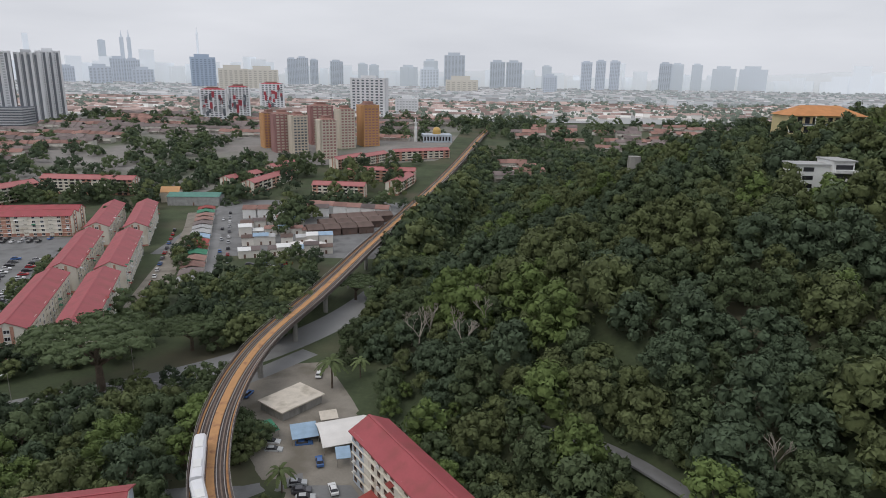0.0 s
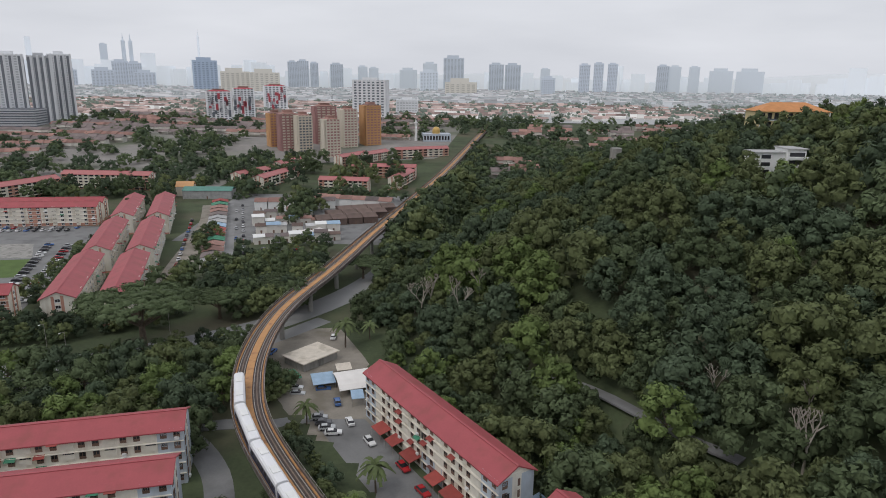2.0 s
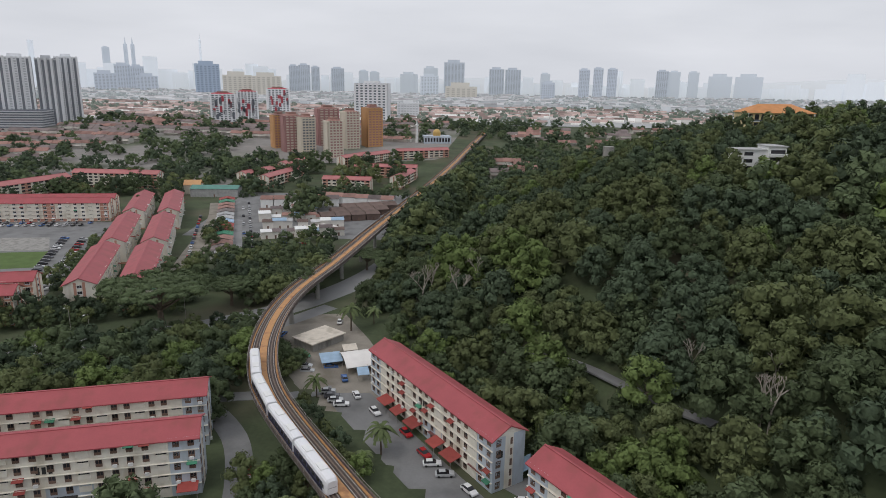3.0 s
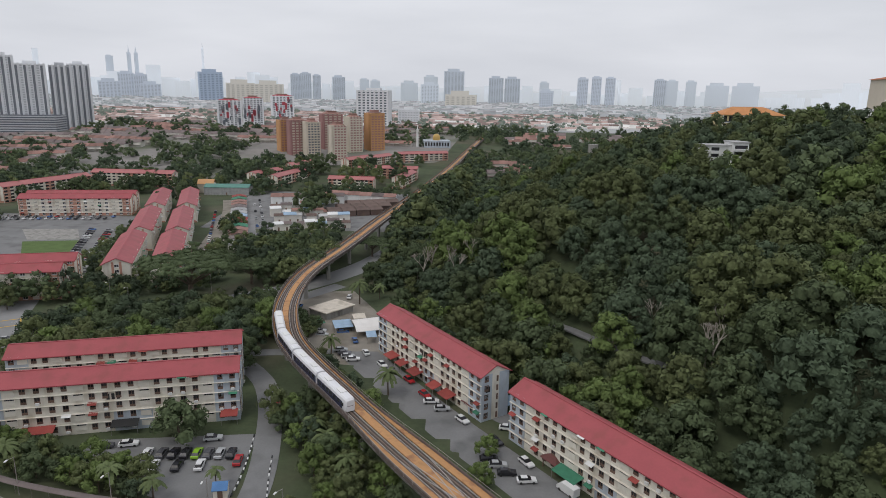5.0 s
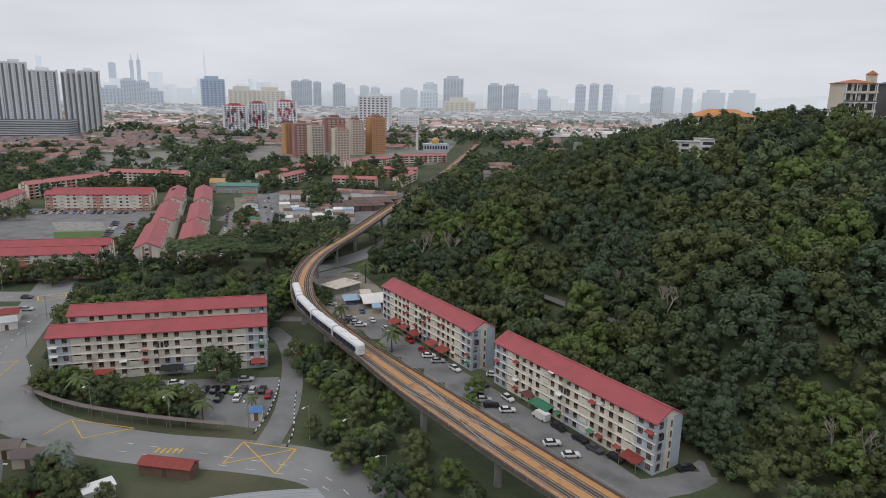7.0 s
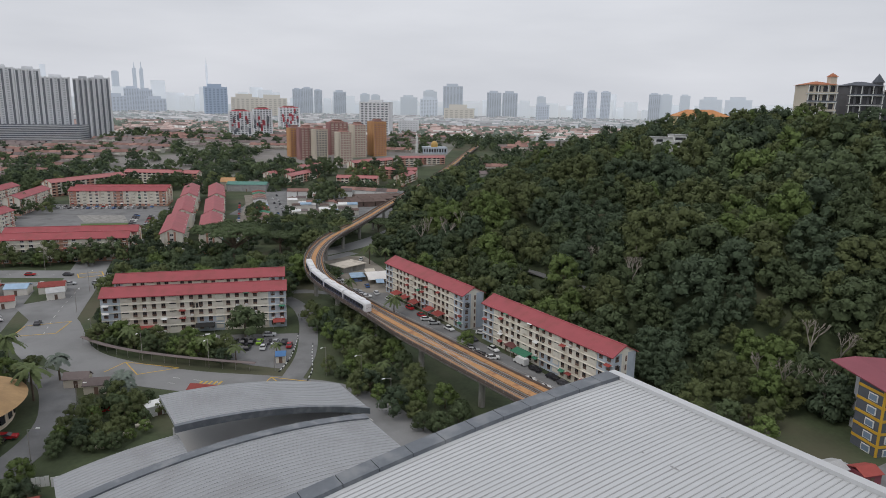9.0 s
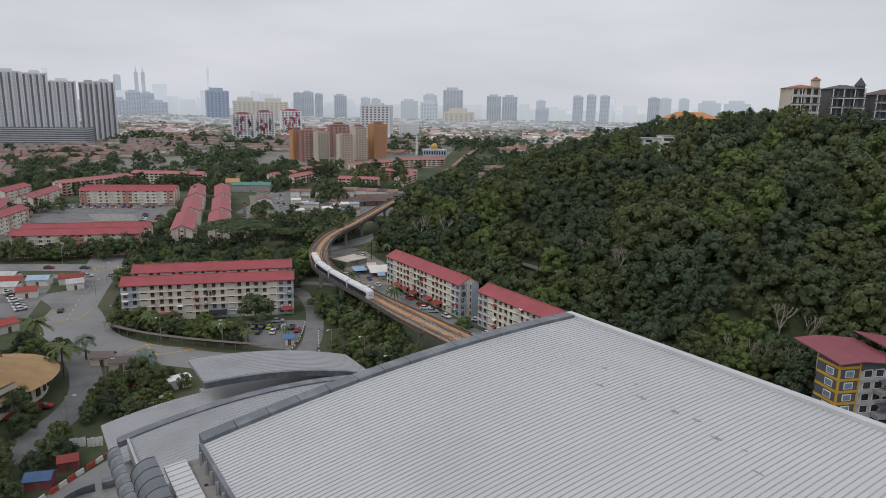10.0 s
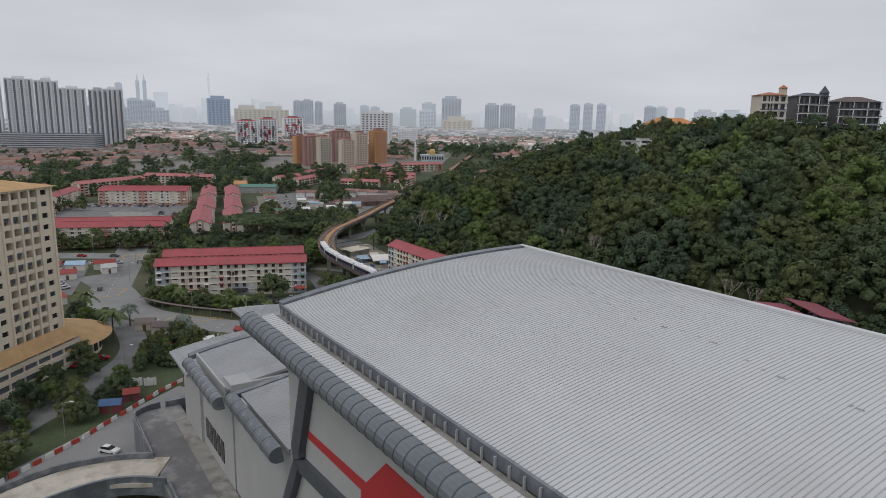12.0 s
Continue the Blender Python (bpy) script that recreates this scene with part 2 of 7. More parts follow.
def spline(points, step=3.0):
    """A smooth line through points, in even steps."""
    p = [Vector(q) for q in points]
    p = [2 * p[0] - p[1]] + p + [2 * p[-1] - p[-2]]
    fine = []
    for i in range(1, len(p) - 2):
        a, b, c, d = p[i - 1:i + 3]
        k = max(2, int((c - b).length / 1.0))
        for j in range(k):
            t = j / k
            fine.append(0.5 * (2 * b + (c - a) * t + (2 * a - 5 * b + 4 * c - d) * t * t + (3 * b - a - 3 * c + d) * t ** 3))
    fine.append(p[-2])
    out, left = [fine[0]], 0.0
    for a, b in zip(fine, fine[1:]):
        left += (b - a).length
        if left >= step:
            out.append(b)
            left = 0.0
    return out


rng = random.Random(7)


# ---------------- the ground, with the wooded hill ----------------
FOOT = [(130, 620), (70, 500), (22, 390), (-2, 300), (-18, 225), (-22, 175), (10, 128), (34, 92), (64, 48), (90, 30), (138, 6), (175, -75), (240, -190), (300, -330)]


def smooth(a, b, t):
    u = min(1.0, max(0.0, (t - a) / (b - a)))
    return u * u * (3 - 2 * u)


def hill_side(x, y):
    """How far a place lies inside the hill's foot (negative outside)."""
    best, sign = 1e9, 1
    for (ax, ay), (bx, by) in zip(FOOT, FOOT[1:]):
        dx, dy = bx - ax, by - ay
        t = min(1.0, max(0.0, ((x - ax) * dx + (y - ay) * dy) / (dx * dx + dy * dy)))
        d = math.hypot(x - ax - t * dx, y - ay - t * dy)
        if d < best:
            best, sign = d, 1 if (x - ax) * dy - (y - ay) * dx < 0 else -1
    return best * sign


def height(x, y):
    """The ground's height."""
    z = 25 * smooth(350, 1000, y)
    s = min(1.0, max(0.0, ((x + 28) * 82 + (y - 128) * -118) / (82 * 82 + 118 * 118)))
    z -= 1.9 * (1 - smooth(14, 30, math.hypot(x + 28 - 82 * s, y - 128 + 118 * s)))
    d = hill_side(x, y)
    if d > 0:
        back = (1 - smooth(330, 520, y)) * (1 - smooth(300, 520, x))
        z += ((60 + 14 * smooth(150, 240, y)) * (1 - math.exp(-d / 95)) + 3 * noise.noise((x / 60, y / 60, 3.0)) * min(1, d / 40)) * back
    return z


def ground_mesh():
    def axis(lo, hi, fine_lo, fine_hi, fine, ratio=1.22):
        out = list(np.arange(fine_lo, fine_hi + 0.1, fine))
        s = fine
        while out[-1] < hi:
            s *= ratio
            out.append(out[-1] + s)
        s = fine
        while out[0] > lo:
            s *= ratio
            out.insert(0, out[0] - s)
        return out
    xs, ys = axis(-9000, 9000, -60, 380, 8), axis(-3000, 14000, -200, 560, 8)
    me = Mesh()
    me.v = [(x, y, height(x, y)) for y in ys for x in xs]
    k = len(xs)
    me.f = [(j * k + i, j * k + i + 1, (j + 1) * k + i + 1, (j + 1) * k + i) for j in range(len(ys) - 1) for i in range(k - 1)]
    return me


ground = tagged(part("ground", ground_mesh(), M_GROUND, smooth=True), "grassy earth ground rising to a wooded hill", "ground", kind="structure")


def pave(name, outline, material, label, lift=0.05, category="road"):
    """A flat paved area with a kerb's thickness; it follows the ground."""
    xs, ys = [p[0] for p in outline], [p[1] for p in outline]
    bm = bmesh.new()
    face = bm.faces.new([bm.verts.new((x, y, 0)) for x, y in outline])
    for k in range(4):
        long = [e for e in bm.edges if e.calc_length() > 14]
        if not long:
            break
        bmesh.ops.subdivide_edges(bm, edges=long, cuts=1)
    bmesh.ops.triangulate(bm, faces=bm.faces[:])
    for v in bm.verts:
        v.co.z = height(v.co.x, v.co.y) + lift
    if face.normal.z < 0:
        bmesh.ops.reverse_faces(bm, faces=bm.faces[:])
    me = bpy.data.meshes.new(name)
    bm.to_mesh(me)
    bm.free()
    me.materials.append(material)
    return tagged(new(name, me), label, category, kind="structure")


def lane(name, points, width, material, label, lift=0.06, step=4.0):
    """A road along a smooth line, with thickness, laid on the ground."""
    way = spline([(x, y, 0) for x, y in points], step)
    way = [Vector((p.x, p.y, height(p.x, p.y) + lift)) for p in way]
    return tagged(part(name, Mesh().sweep(way, [(-width / 2, 0), (width / 2, 0), (width / 2, -0.5), (-width / 2, -0.5)]), material), label, "road", kind="structure")


def mark(points, width, material, label, lift=0.1, dash=0, straight=False):
    """A painted line on a road."""
    if straight:
        ends = [Vector((x, y, 0)) for x, y in points]
        way = [a.lerp(b, i / 4) for a, b in zip(ends, ends[1:]) for i in range(5)]
    else:
        way = spline([(x, y, 0) for x, y in points], 1.5)
    way = [Vector((p.x, p.y, height(p.x, p.y) + lift)) for p in way]
    me = Mesh()
    runs = [way[i:i + 2] for i in range(0, len(way) - 1, 3)] if dash else [way[i:i + 5] for i in range(0, len(way), 5)] if straight else [way]
    for run in runs:
        me.sweep(run, [(-width / 2, 0), (width / 2, 0), (width / 2, -0.03), (-width / 2, -0.03)])
    return tagged(part("road_marking", me, material), label, "road marking", kind="structure")


# the street below the front apartment block, its side lane and the roads beyond
lane("road", [(-150, 92), (-128, 70), (-108, 44), (-90, 33), (-66, 26.5), (-40, 24), (-22, 19), (-8, 4), (2, -14), (10, -36)], 13, M_ROAD, "worn grey asphalt street with painted lines", 0.08)
lane("road", [(-168, 168), (-148, 118), (-133, 78), (-124, 55), (-112, 42)], 15, M_ROAD, "wide grey asphalt street", 0.07)
lane("road", [(-260, 118), (-200, 130), (-160, 134), (-130, 140), (-108, 152), (-84, 167), (-60, 190), (-40, 225), (-28, 270), (-22, 330)], 13, M_ROAD, "grey dual carriageway with kerbs", 0.06)
lane("road", [(-220, 108), (-170, 116), (-130, 124), (-108, 136), (-86, 150), (-64, 166), (-46, 190)], 7, M_ROAD, "grey service road", 0.05)
lane("road", [(-38, 28), (-38, 45), (-41, 63), (-46, 82), (-53, 97), (-66, 110), (-84, 112)], 6, M_ASPH, "narrow worn asphalt lane", 0.1)
lane("road", [(-40, 139), (-28, 120), (-14, 98), (2, 74), (16, 55), (30, 35), (43, 14), (52, 2)], 12, M_ASPH, "cracked asphalt lane before the apartment blocks", 0.05)
lane("road", [(14, 78), (20, 84), (30, 92)], 7, M_ASPH, "short asphalt passage between two blocks", 0.06)
lane("road", [(40, 18), (54, 22), (64, 30)], 7, M_ASPH, "short asphalt passage", 0.07)
lane("road", [(-62, 114), (-46, 118), (-36, 124), (-30, 124)], 5, M_ASPH, "narrow bridge lane with low railings", 0.1)
lane("road", [(-112, 30), (-101, 24), (-92, 12), (-86, 0), (-84, -14), (-86, -40), (-92, -80)], 8, M_ASPH, "curving asphalt access road", 0.09)
lane("road", [(-120, 226), (-128, 260), (-146, 340), (-166, 400)], 11, M_YARD, "pale dusty canal road", 0.05)
lane("road", [(-96, 236), (-106, 262), (-124, 310), (-156, 420)], 7, M_ROAD, "grey back street", 0.06)
pave("pavement", [(-330, 180), (-180, 185), (-196, 330), (-340, 330)], M_ASPH, "worn grey asphalt between the flats", 0.03, "car park")
pave("pavement", [(-150, 300), (-12, 300), (-8, 440), (-160, 440)], M_ASPH, "worn grey asphalt of the market streets", 0.03, "street")
HILL_ROAD = [(17, 137), (28.8, 126.7), (35.5, 119.6), (42.4, 110.4), (50, 100), (60, 88)]
lane("road", HILL_ROAD, 6, M_ASPH, "narrow hillside road under trees", 0.15)
pave("pavement", [(-60, 178), (-40, 182), (-24, 150), (-14, 132), (-22, 108), (-34, 112), (-46, 128), (-60, 150)], M_YARD, "dusty unpaved yard", 0.04, "yard")
pave("pavement", [(-80, 61), (-44, 66), (-42, 36), (-52, 38), (-82, 50)], M_ASPH, "worn asphalt car park", 0.06, "car park")
pave("pavement", [(-176, 196), (-158, 190), (-190, 292), (-212, 290)], M_ASPH, "grey asphalt car park", 0.05, "car park")
pave("pavement", [(-300, 300), (-214, 308), (-206, 326), (-290, 316)], M_ASPH, "grey asphalt car park strip", 0.05, "car park")
pave("pavement", [(-246, 284), (-216, 288), (-200, 262), (-226, 258)], M_CONC, "pale concrete court", 0.07, "court")
pave("pavement", [(-226, 254), (-198, 260), (-186, 232), (-208, 226)], M_GRASS, "green mown playing field", 0.06, "grass")
pave("pavement", [(-122, 104), (-96, 110), (-96, 120), (-122, 116)], M_GRASS, "green mown grass strip", 0.06, "grass")
pave("pavement", [(-156, 60), (-140, 60), (-160, 108), (-186, 112), (-182, 84)], M_ASPH, "asphalt yard between low shops", 0.05, "yard")
pave("pavement", [(-78, -70), (-62, -24), (-48, -28), (-52, -74), (-54, -100), (-84, -100)], M_ROAD, "pale concrete forecourt", 0.06, "forecourt")
pave("pavement", [(74, -22), (120, 6), (132, -20), (92, -44)], M_ASPH, "grey concrete yard", 0.06, "yard")
mark([(-90.3, 30.4), (-88.1, 37.9), (-71.2, 34.7), (-80.6, 29.4), (-88.1, 37.9)], 0.3, M_YELLINE, "yellow box junction lines", 0.14, straight=True)
mark([(-45.2, 20.6), (-43.7, 29.9), (-31.0, 27.4), (-33.0, 17.4)], 0.3, M_YELLINE, "yellow box junction lines", 0.14, straight=True)
mark([(-43.7, 29.9), (-33.0, 17.4)], 0.3, M_YELLINE, "yellow box junction lines", 0.16, straight=True)
mark([(-45.2, 20.6), (-31.0, 27.4)], 0.3, M_YELLINE, "yellow box junction lines", 0.15, straight=True)
mark([(-136, 66), (-124, 72), (-122, 60), (-134, 56), (-136, 66)], 0.3, M_YELLINE, "yellow box junction lines", 0.14, straight=True)
mark([(-158, 134), (-150, 139), (-146, 133), (-154, 128), (-158, 134)], 0.5, M_YELLINE, "yellow box junction lines", 0.16, straight=True)
for off in (0.0, 3.4):
    mark([(-70, 28 - off), (-46, 23.6 - off), (-24, 18 - off), (-10, 3 - off)], 0.15, M_LINE, "dashed white lane line", 0.13, dash=1)
mark([(-145, 113), (-134, 80), (-125, 58)], 0.15, M_LINE, "dashed white lane line", 0.12, dash=1)
mark([(-200, 130), (-160, 134), (-130, 140), (-108, 152), (-84, 167)], 0.15, M_LINE, "dashed white lane line", 0.12, dash=1)
for i in range(5):
    mark([(-61.5 + i * 1.3, 24.2), (-60.6 + i * 1.3, 30.6)], 0.5, M_YELLINE, "yellow rumble bars", 0.15, dash=1)

# ---------------- elevated railway ----------------
RAIL_Z = 9.6
CENTRE = [(70, 1080, 26), (30, 797, 21), (-5.5, 532, 13), (-26.5, 392, RAIL_Z), (-41.5, 284, RAIL_Z), (-45.5, 252, RAIL_Z), (-50.4, 215.5, RAIL_Z), (-56, 181.5, RAIL_Z), (-57, 158, RAIL_Z), (-55, 136, RAIL_Z), (-51, 118, RAIL_Z), (-45.6, 102.5, RAIL_Z), (-37.5, 87.8, RAIL_Z), (-24.5, 68.3, RAIL_Z), (-11, 48.7, RAIL_Z), (2, 31, RAIL_Z), (15.8, 12.7, RAIL_Z), (40, -18, RAIL_Z), (90, -80, RAIL_Z), (130, -140, RAIL_Z), (150, -260, RAIL_Z)]
line = spline(CENTRE, 3.0)


def half_width(y):
    """The deck widens where the crossover tracks lie."""
    return 3.9 + 1.1 * (1 - smooth(38, 62, y))


def strip(name, a0, a1, h0, h1, material, part_of, where=lambda p: True, wide=0.0, label=""):
    """A bar swept along the railway between two offsets and two heights; wide: how far it moves out where the deck widens."""
    way = [p for p in line if where(p)]
    sec = lambda i: [(o + wide * (half_width(way[i].y) - 3.9), h) for o, h in ((a0, h0), (a0, h1), (a1, h1), (a1, h0))]
    return part(name, Mesh().sweep(way, sec), material, part_of, label)


M_RUSTRAIL = mat("rusty_brown_rail", (0.2, 0.15, 0.12), 0.7, var=0.3, scale=3)
via = thing("railway_viaduct", pose(0, 0, 0), "curving concrete railway viaduct with rust orange walkway plates", "viaduct", kind="structure")
part("deck", Mesh().sweep(line, lambda i: [(-half_width(line[i].y), 0.0), (half_width(line[i].y), 0.0), (half_width(line[i].y), -0.5), (1.9, -1.9), (-1.9, -1.9), (-half_width(line[i].y), -0.5)]), M_CONC, via)
near = lambda p: p.y < 1000
strip("walkway", -0.95, 0.95, 0.0, 0.32, M_ORANGE_DECK, via, near, label="rust orange centre walkway plates")
for side in (-1, 1):
    lo, hi = sorted((side * 0.95, side * 3.2))
    strip("track_bed", lo, hi, 0.0, 0.1, M_RAIL, via, near, label="dark brown track bed")
    for o in (1.35, 2.8):
        strip("rail", side * o - 0.08, side * o + 0.08, 0.1, 0.3, M_STEEL, via, near, label="steel rail")
    strip("power_rail", side * 2.08 - 0.14, side * 2.08 + 0.14, 0.1, 0.26, M_RUSTRAIL, via, near, label="brown centre reaction rail")
    strip("cable_trough", *sorted((side * 3.2, side * 3.45)), 0.0, 0.35, M_ORANGE_DECK, via, near, label="rust orange cable trough")
    strip("parapet", *sorted((side * 3.62, side * 3.9)), -0.5, 0.85, M_PARAPET, via, near, wide=side, label="brown stained concrete parapet")
    strip("walkway", *sorted((side * 3.45, side * 3.6)), 0.0, 0.28, M_ORANGE_DECK, via, lambda p: 60 <= p.y < 1000)
    wy = [p for p in line if p.y < 63]
    part("walkway", Mesh().sweep(wy, lambda i: [(side * 3.35, 0.02), (side * 3.35, 0.34), (side * (half_width(wy[i].y) - 0.3), 0.34), (side * (half_width(wy[i].y) - 0.3), 0.02)][::side]), M_ORANGE_DECK, via, "rust orange side walkway")
    rail_way = [p for p in line if p.y < 330]
    part("handrail", Mesh().sweep(rail_way, lambda i: [(side * (half_width(rail_way[i].y) + 0.02), 1.3), (side * (half_width(rail_way[i].y) + 0.08), 1.3), (side * (half_width(rail_way[i].y) + 0.08), 1.36), (side * (half_width(rail_way[i].y) + 0.02), 1.36)]), M_STEEL, via, "thin steel handrail")
# crossover rails between the two tracks
cross = [p for p in line if 8 < p.y < 46]
for sign in (1, -1):
    for o in (-0.72, 0.72):
        span = lambda i: sign * (-2.08 + 4.16 * smooth(0.05, 0.95, i / (len(cross) - 1))) + o
        part("rail", Mesh().sweep(cross, lambda i: [(span(i) - 0.09, 0.33), (span(i) + 0.09, 0.33), (span(i) + 0.09, 0.2), (span(i) - 0.09, 0.2)]), M_STEEL, via)
post_mesh = Mesh().box(-0.03, -0.03, 0.4, 0.03, 0.03, 1.32).data("handrail_post", M_STEEL)
for i, p in enumerate(line[:-1]):
    if -20 < p.y < 230:
        w = (line[i + 1] - p).normalized()
        for side in (-1, 1):
            o = half_width(p.y) + 0.05
            part("handrail_post", post_mesh, None, via, m=Matrix.Translation(p + side * o * Vector((w.y, -w.x, 0))))
run = 0.0
for i in range(1, len(line) - 1):
    run += (line[i] - line[i - 1]).length
    if run > 27 and line[i].y < 620:
        run = 0.0
        p, w = line[i], (line[i + 1] - line[i]).normalized()
        g = height(p.x, p.y)
        m = pose(p.x, p.y, 0, 0, 0, math.degrees(math.atan2(w.y, w.x)))
        pier = Mesh()
        k = 12
        for z0, z1, r0, r1 in ((g - 1, p.z - 3.2, 0.85, 0.85), (p.z - 3.2, p.z - 1.9, 0.85, 1.7)):
            pier.tube((0, 0, z0), (0, 0, z1), r0, r1, k)
        pier.box(-0.9, -2.2, p.z - 2.2, 0.9, 2.2, p.z - 1.88)
        part("pier", pier, M_CONC, via, "round concrete pier with flared head", m)

# ---------------- the train ----------------
M_TRAINWHITE = mat("white_train_roof", (0.74, 0.74, 0.76), 0.4, var=0.08, scale=4, fine=0.3)
M_TRAINBLUE = mat("dark_navy_train_side", (0.03, 0.035, 0.075), 0.3, var=0.15, scale=3)


def train_car(train, m, front):
    L, W = 16.2, 1.32
    sec = [(-W, 0.35), (W, 0.35), (W, 2.5), (W - 0.12, 3.1), (W - 0.45, 3.42), (0, 3.5), (-W + 0.45, 3.42), (-W + 0.12, 3.1), (-W, 2.5)]
    rings = [(0, 1.0, 0), (L, 1.0, 0)] if not front else [(0, 1.0, 0), (L - 1.3, 1.0, 0), (L - 0.45, 0.94, 0.12), (L, 0.72, 0.5)]
    body = Mesh()
    v = [(x, s * q, 0.35 + (h - 0.35) * (1 - d * 0.35)) for x, q, d in rings for s, h in sec]
    k = len(sec)
    body.add(v, [(i * k + j, (i + 1) * k + j, (i + 1) * k + (j + 1) % k, i * k + (j + 1) % k) for i in range(len(rings) - 1) for j in range(k)] + [tuple(range(k)), tuple(range((len(rings) - 1) * k, len(rings) * k))[::-1]])
    car = part("carriage", body, M_TRAINWHITE, train, "white rail carriage with dark blue window band", m)
    for s in (-1, 1):
        part("side_band", Mesh().box(0.2, s * (W + 0.012) - 0.012, 0.55, L - (1.5 if front else 0.2), s * (W + 0.012) + 0.012, 2.45), M_TRAINBLUE, car, "dark navy side band")
        for x in np.arange(1.2, L - 2.2, 2.1):
            part("window", Mesh().box(x, s * (W + 0.03) - 0.01, 1.35, x + 1.5, s * (W + 0.03) + 0.01, 2.2), M_WIN, car)
    for x in (3.0, 10.2):
        part("roof_unit", Mesh().box(x, -0.75, 3.4, x + 2.6, 0.75, 3.66), M_WHITE, car, "white rooftop air conditioner")
    if front:
        part("windscreen", Mesh().add([(L - 0.35, -0.85, 1.6), (L - 0.35, 0.85, 1.6), (L - 0.72, 0.8, 2.85), (L - 0.72, -0.8, 2.85), (L + 0.02, -0.8, 1.6), (L + 0.02, 0.8, 1.6), (L - 0.3, 0.72, 2.85), (L - 0.3, -0.72, 2.85)], [(0, 3, 2, 1), (4, 5, 6, 7), (0, 1, 5, 4), (1, 2, 6, 5), (2, 3, 7, 6), (3, 0, 4, 7)]), M_WIN, car, "dark wrap-around windscreen")
        for s in (-1, 1):
            part("headlight", Mesh().box(L - 0.05, s * 0.7 - 0.14, 0.9, L + 0.03, s * 0.7 + 0.14, 1.1), M_WHITE, car)
    return car


train = thing("train", pose(0, 0, 0), "white and navy four-car light rail train", "train")
way = [p for p in line if 50 < p.y < 160][::-1]
dist, last = [0.0], way[0]
for p in way[1:]:
    dist.append(dist[-1] + (p - last).length)
    last = p


def on_track(d, off):
    i = min(len(way) - 2, max(0, int(np.searchsorted(dist, d)) - 1))
    f = (d - dist[i]) / (dist[i + 1] - dist[i])
    p, w = way[i].lerp(way[i + 1], f), (way[i + 1] - way[i]).normalized()
    return p + off * Vector((w.y, -w.x, 0))


START = dist[int(np.argmin([abs(p.y - 60) for p in way]))]
for i in range(4):
    a, b = on_track(START + i * 16.9, -2.08), on_track(START + i * 16.9 + 16.2, -2.08)
    if i == 0:
        a, b = b, a
    m, _ = along((a.x, a.y), (b.x, b.y), RAIL_Z + 0.1)
    train_car(train, m, i in (0, 3))

# ---------------- walk-up apartment blocks ----------------
def relief(xs, zs, rows):
    """One joined panel facing -y: cells between xs and zs, each (depth, material slot)."""
    bm = bmesh.new()
    n, m = len(xs) - 1, len(zs) - 1

    def quad(pts, k):
        bm.faces.new([bm.verts.new(p) for p in pts]).material_index = k

    at = lambda i, j: rows[j][i] if 0 <= i < n and 0 <= j < m else (0.02, 0)
    for j in range(m):
        for i in range(n):
            y, k = at(i, j)
            quad([(xs[i], y, zs[j]), (xs[i + 1], y, zs[j]), (xs[i + 1], y, zs[j + 1]), (xs[i], y, zs[j + 1])], k)
    for j in range(m):
        for i in range(n + 1):
            a, b = at(i - 1, j)[0], at(i, j)[0]
            if abs(a - b) > 1e-6:
                quad([(xs[i], a, zs[j]), (xs[i], b, zs[j]), (xs[i], b, zs[j + 1]), (xs[i], a, zs[j + 1])], 0)
    for i in range(n):
        for j in range(m + 1):
            a, b = at(i, j - 1)[0], at(i, j)[0]
            if abs(a - b) > 1e-6:
                quad([(xs[i], a, zs[j]), (xs[i + 1], a, zs[j]), (xs[i + 1], b, zs[j]), (xs[i], b, zs[j])], 0)
    bmesh.ops.remove_doubles(bm, verts=bm.verts[:], dist=1e-4)
    bmesh.ops.recalc_face_normals(bm, faces=bm.faces[:])
    out = Mesh()
    bm.verts.index_update()
    out.v = [tuple(v.co) for v in bm.verts]
    out.f = [tuple(v.index for v in f.verts) for f in bm.faces]
    out.ks = [f.material_index for f in bm.faces]
    bm.free()
    return out


def window_mesh(w=1.25, h=1.5, lower=0.6):
    bar, pane, sill, head = (-0.1, 0), (-0.03, 1), (-0.08, 0), (-0.14, 0)
    a = w / 2
    return relief([-a, -a + 0.09, -0.04, 0.04, a - 0.09, a], [0, lower, h, h + 0.12], [[sill] * 5, [bar, pane, bar, pane, bar], [head] * 5])


WINDOW = window_mesh().data("window", [M_FRAME, M_WIN])
WINDOW_WIDE = window_mesh(1.7, 1.35, 0.3).data("window", [M_WHITE, M_WIN])
LOUVRE = relief([-1.15, -1.05, 1.05, 1.15], [0, 1.25, 1.7, 1.8], [[(-0.16, 0)] * 3, [(-0.16, 0), (-0.02, 1), (-0.16, 0)], [(-0.16, 0)] * 3]).data("balcony", [M_CREAM, M_WIN])
AIRCON = Mesh().box(-0.4, -0.55, 0, 0.4, -0.12, 0.55).data("air_conditioner", M_WHITE)
M_AWNRED = mat("faded_red_awning", (0.3, 0.06, 0.05), 0.7, var=0.2, scale=1.5, rnd=0.4)
M_AWNGREEN = mat("green_awning", (0.05, 0.2, 0.12), 0.7, var=0.2, scale=1.5, rnd=0.4)
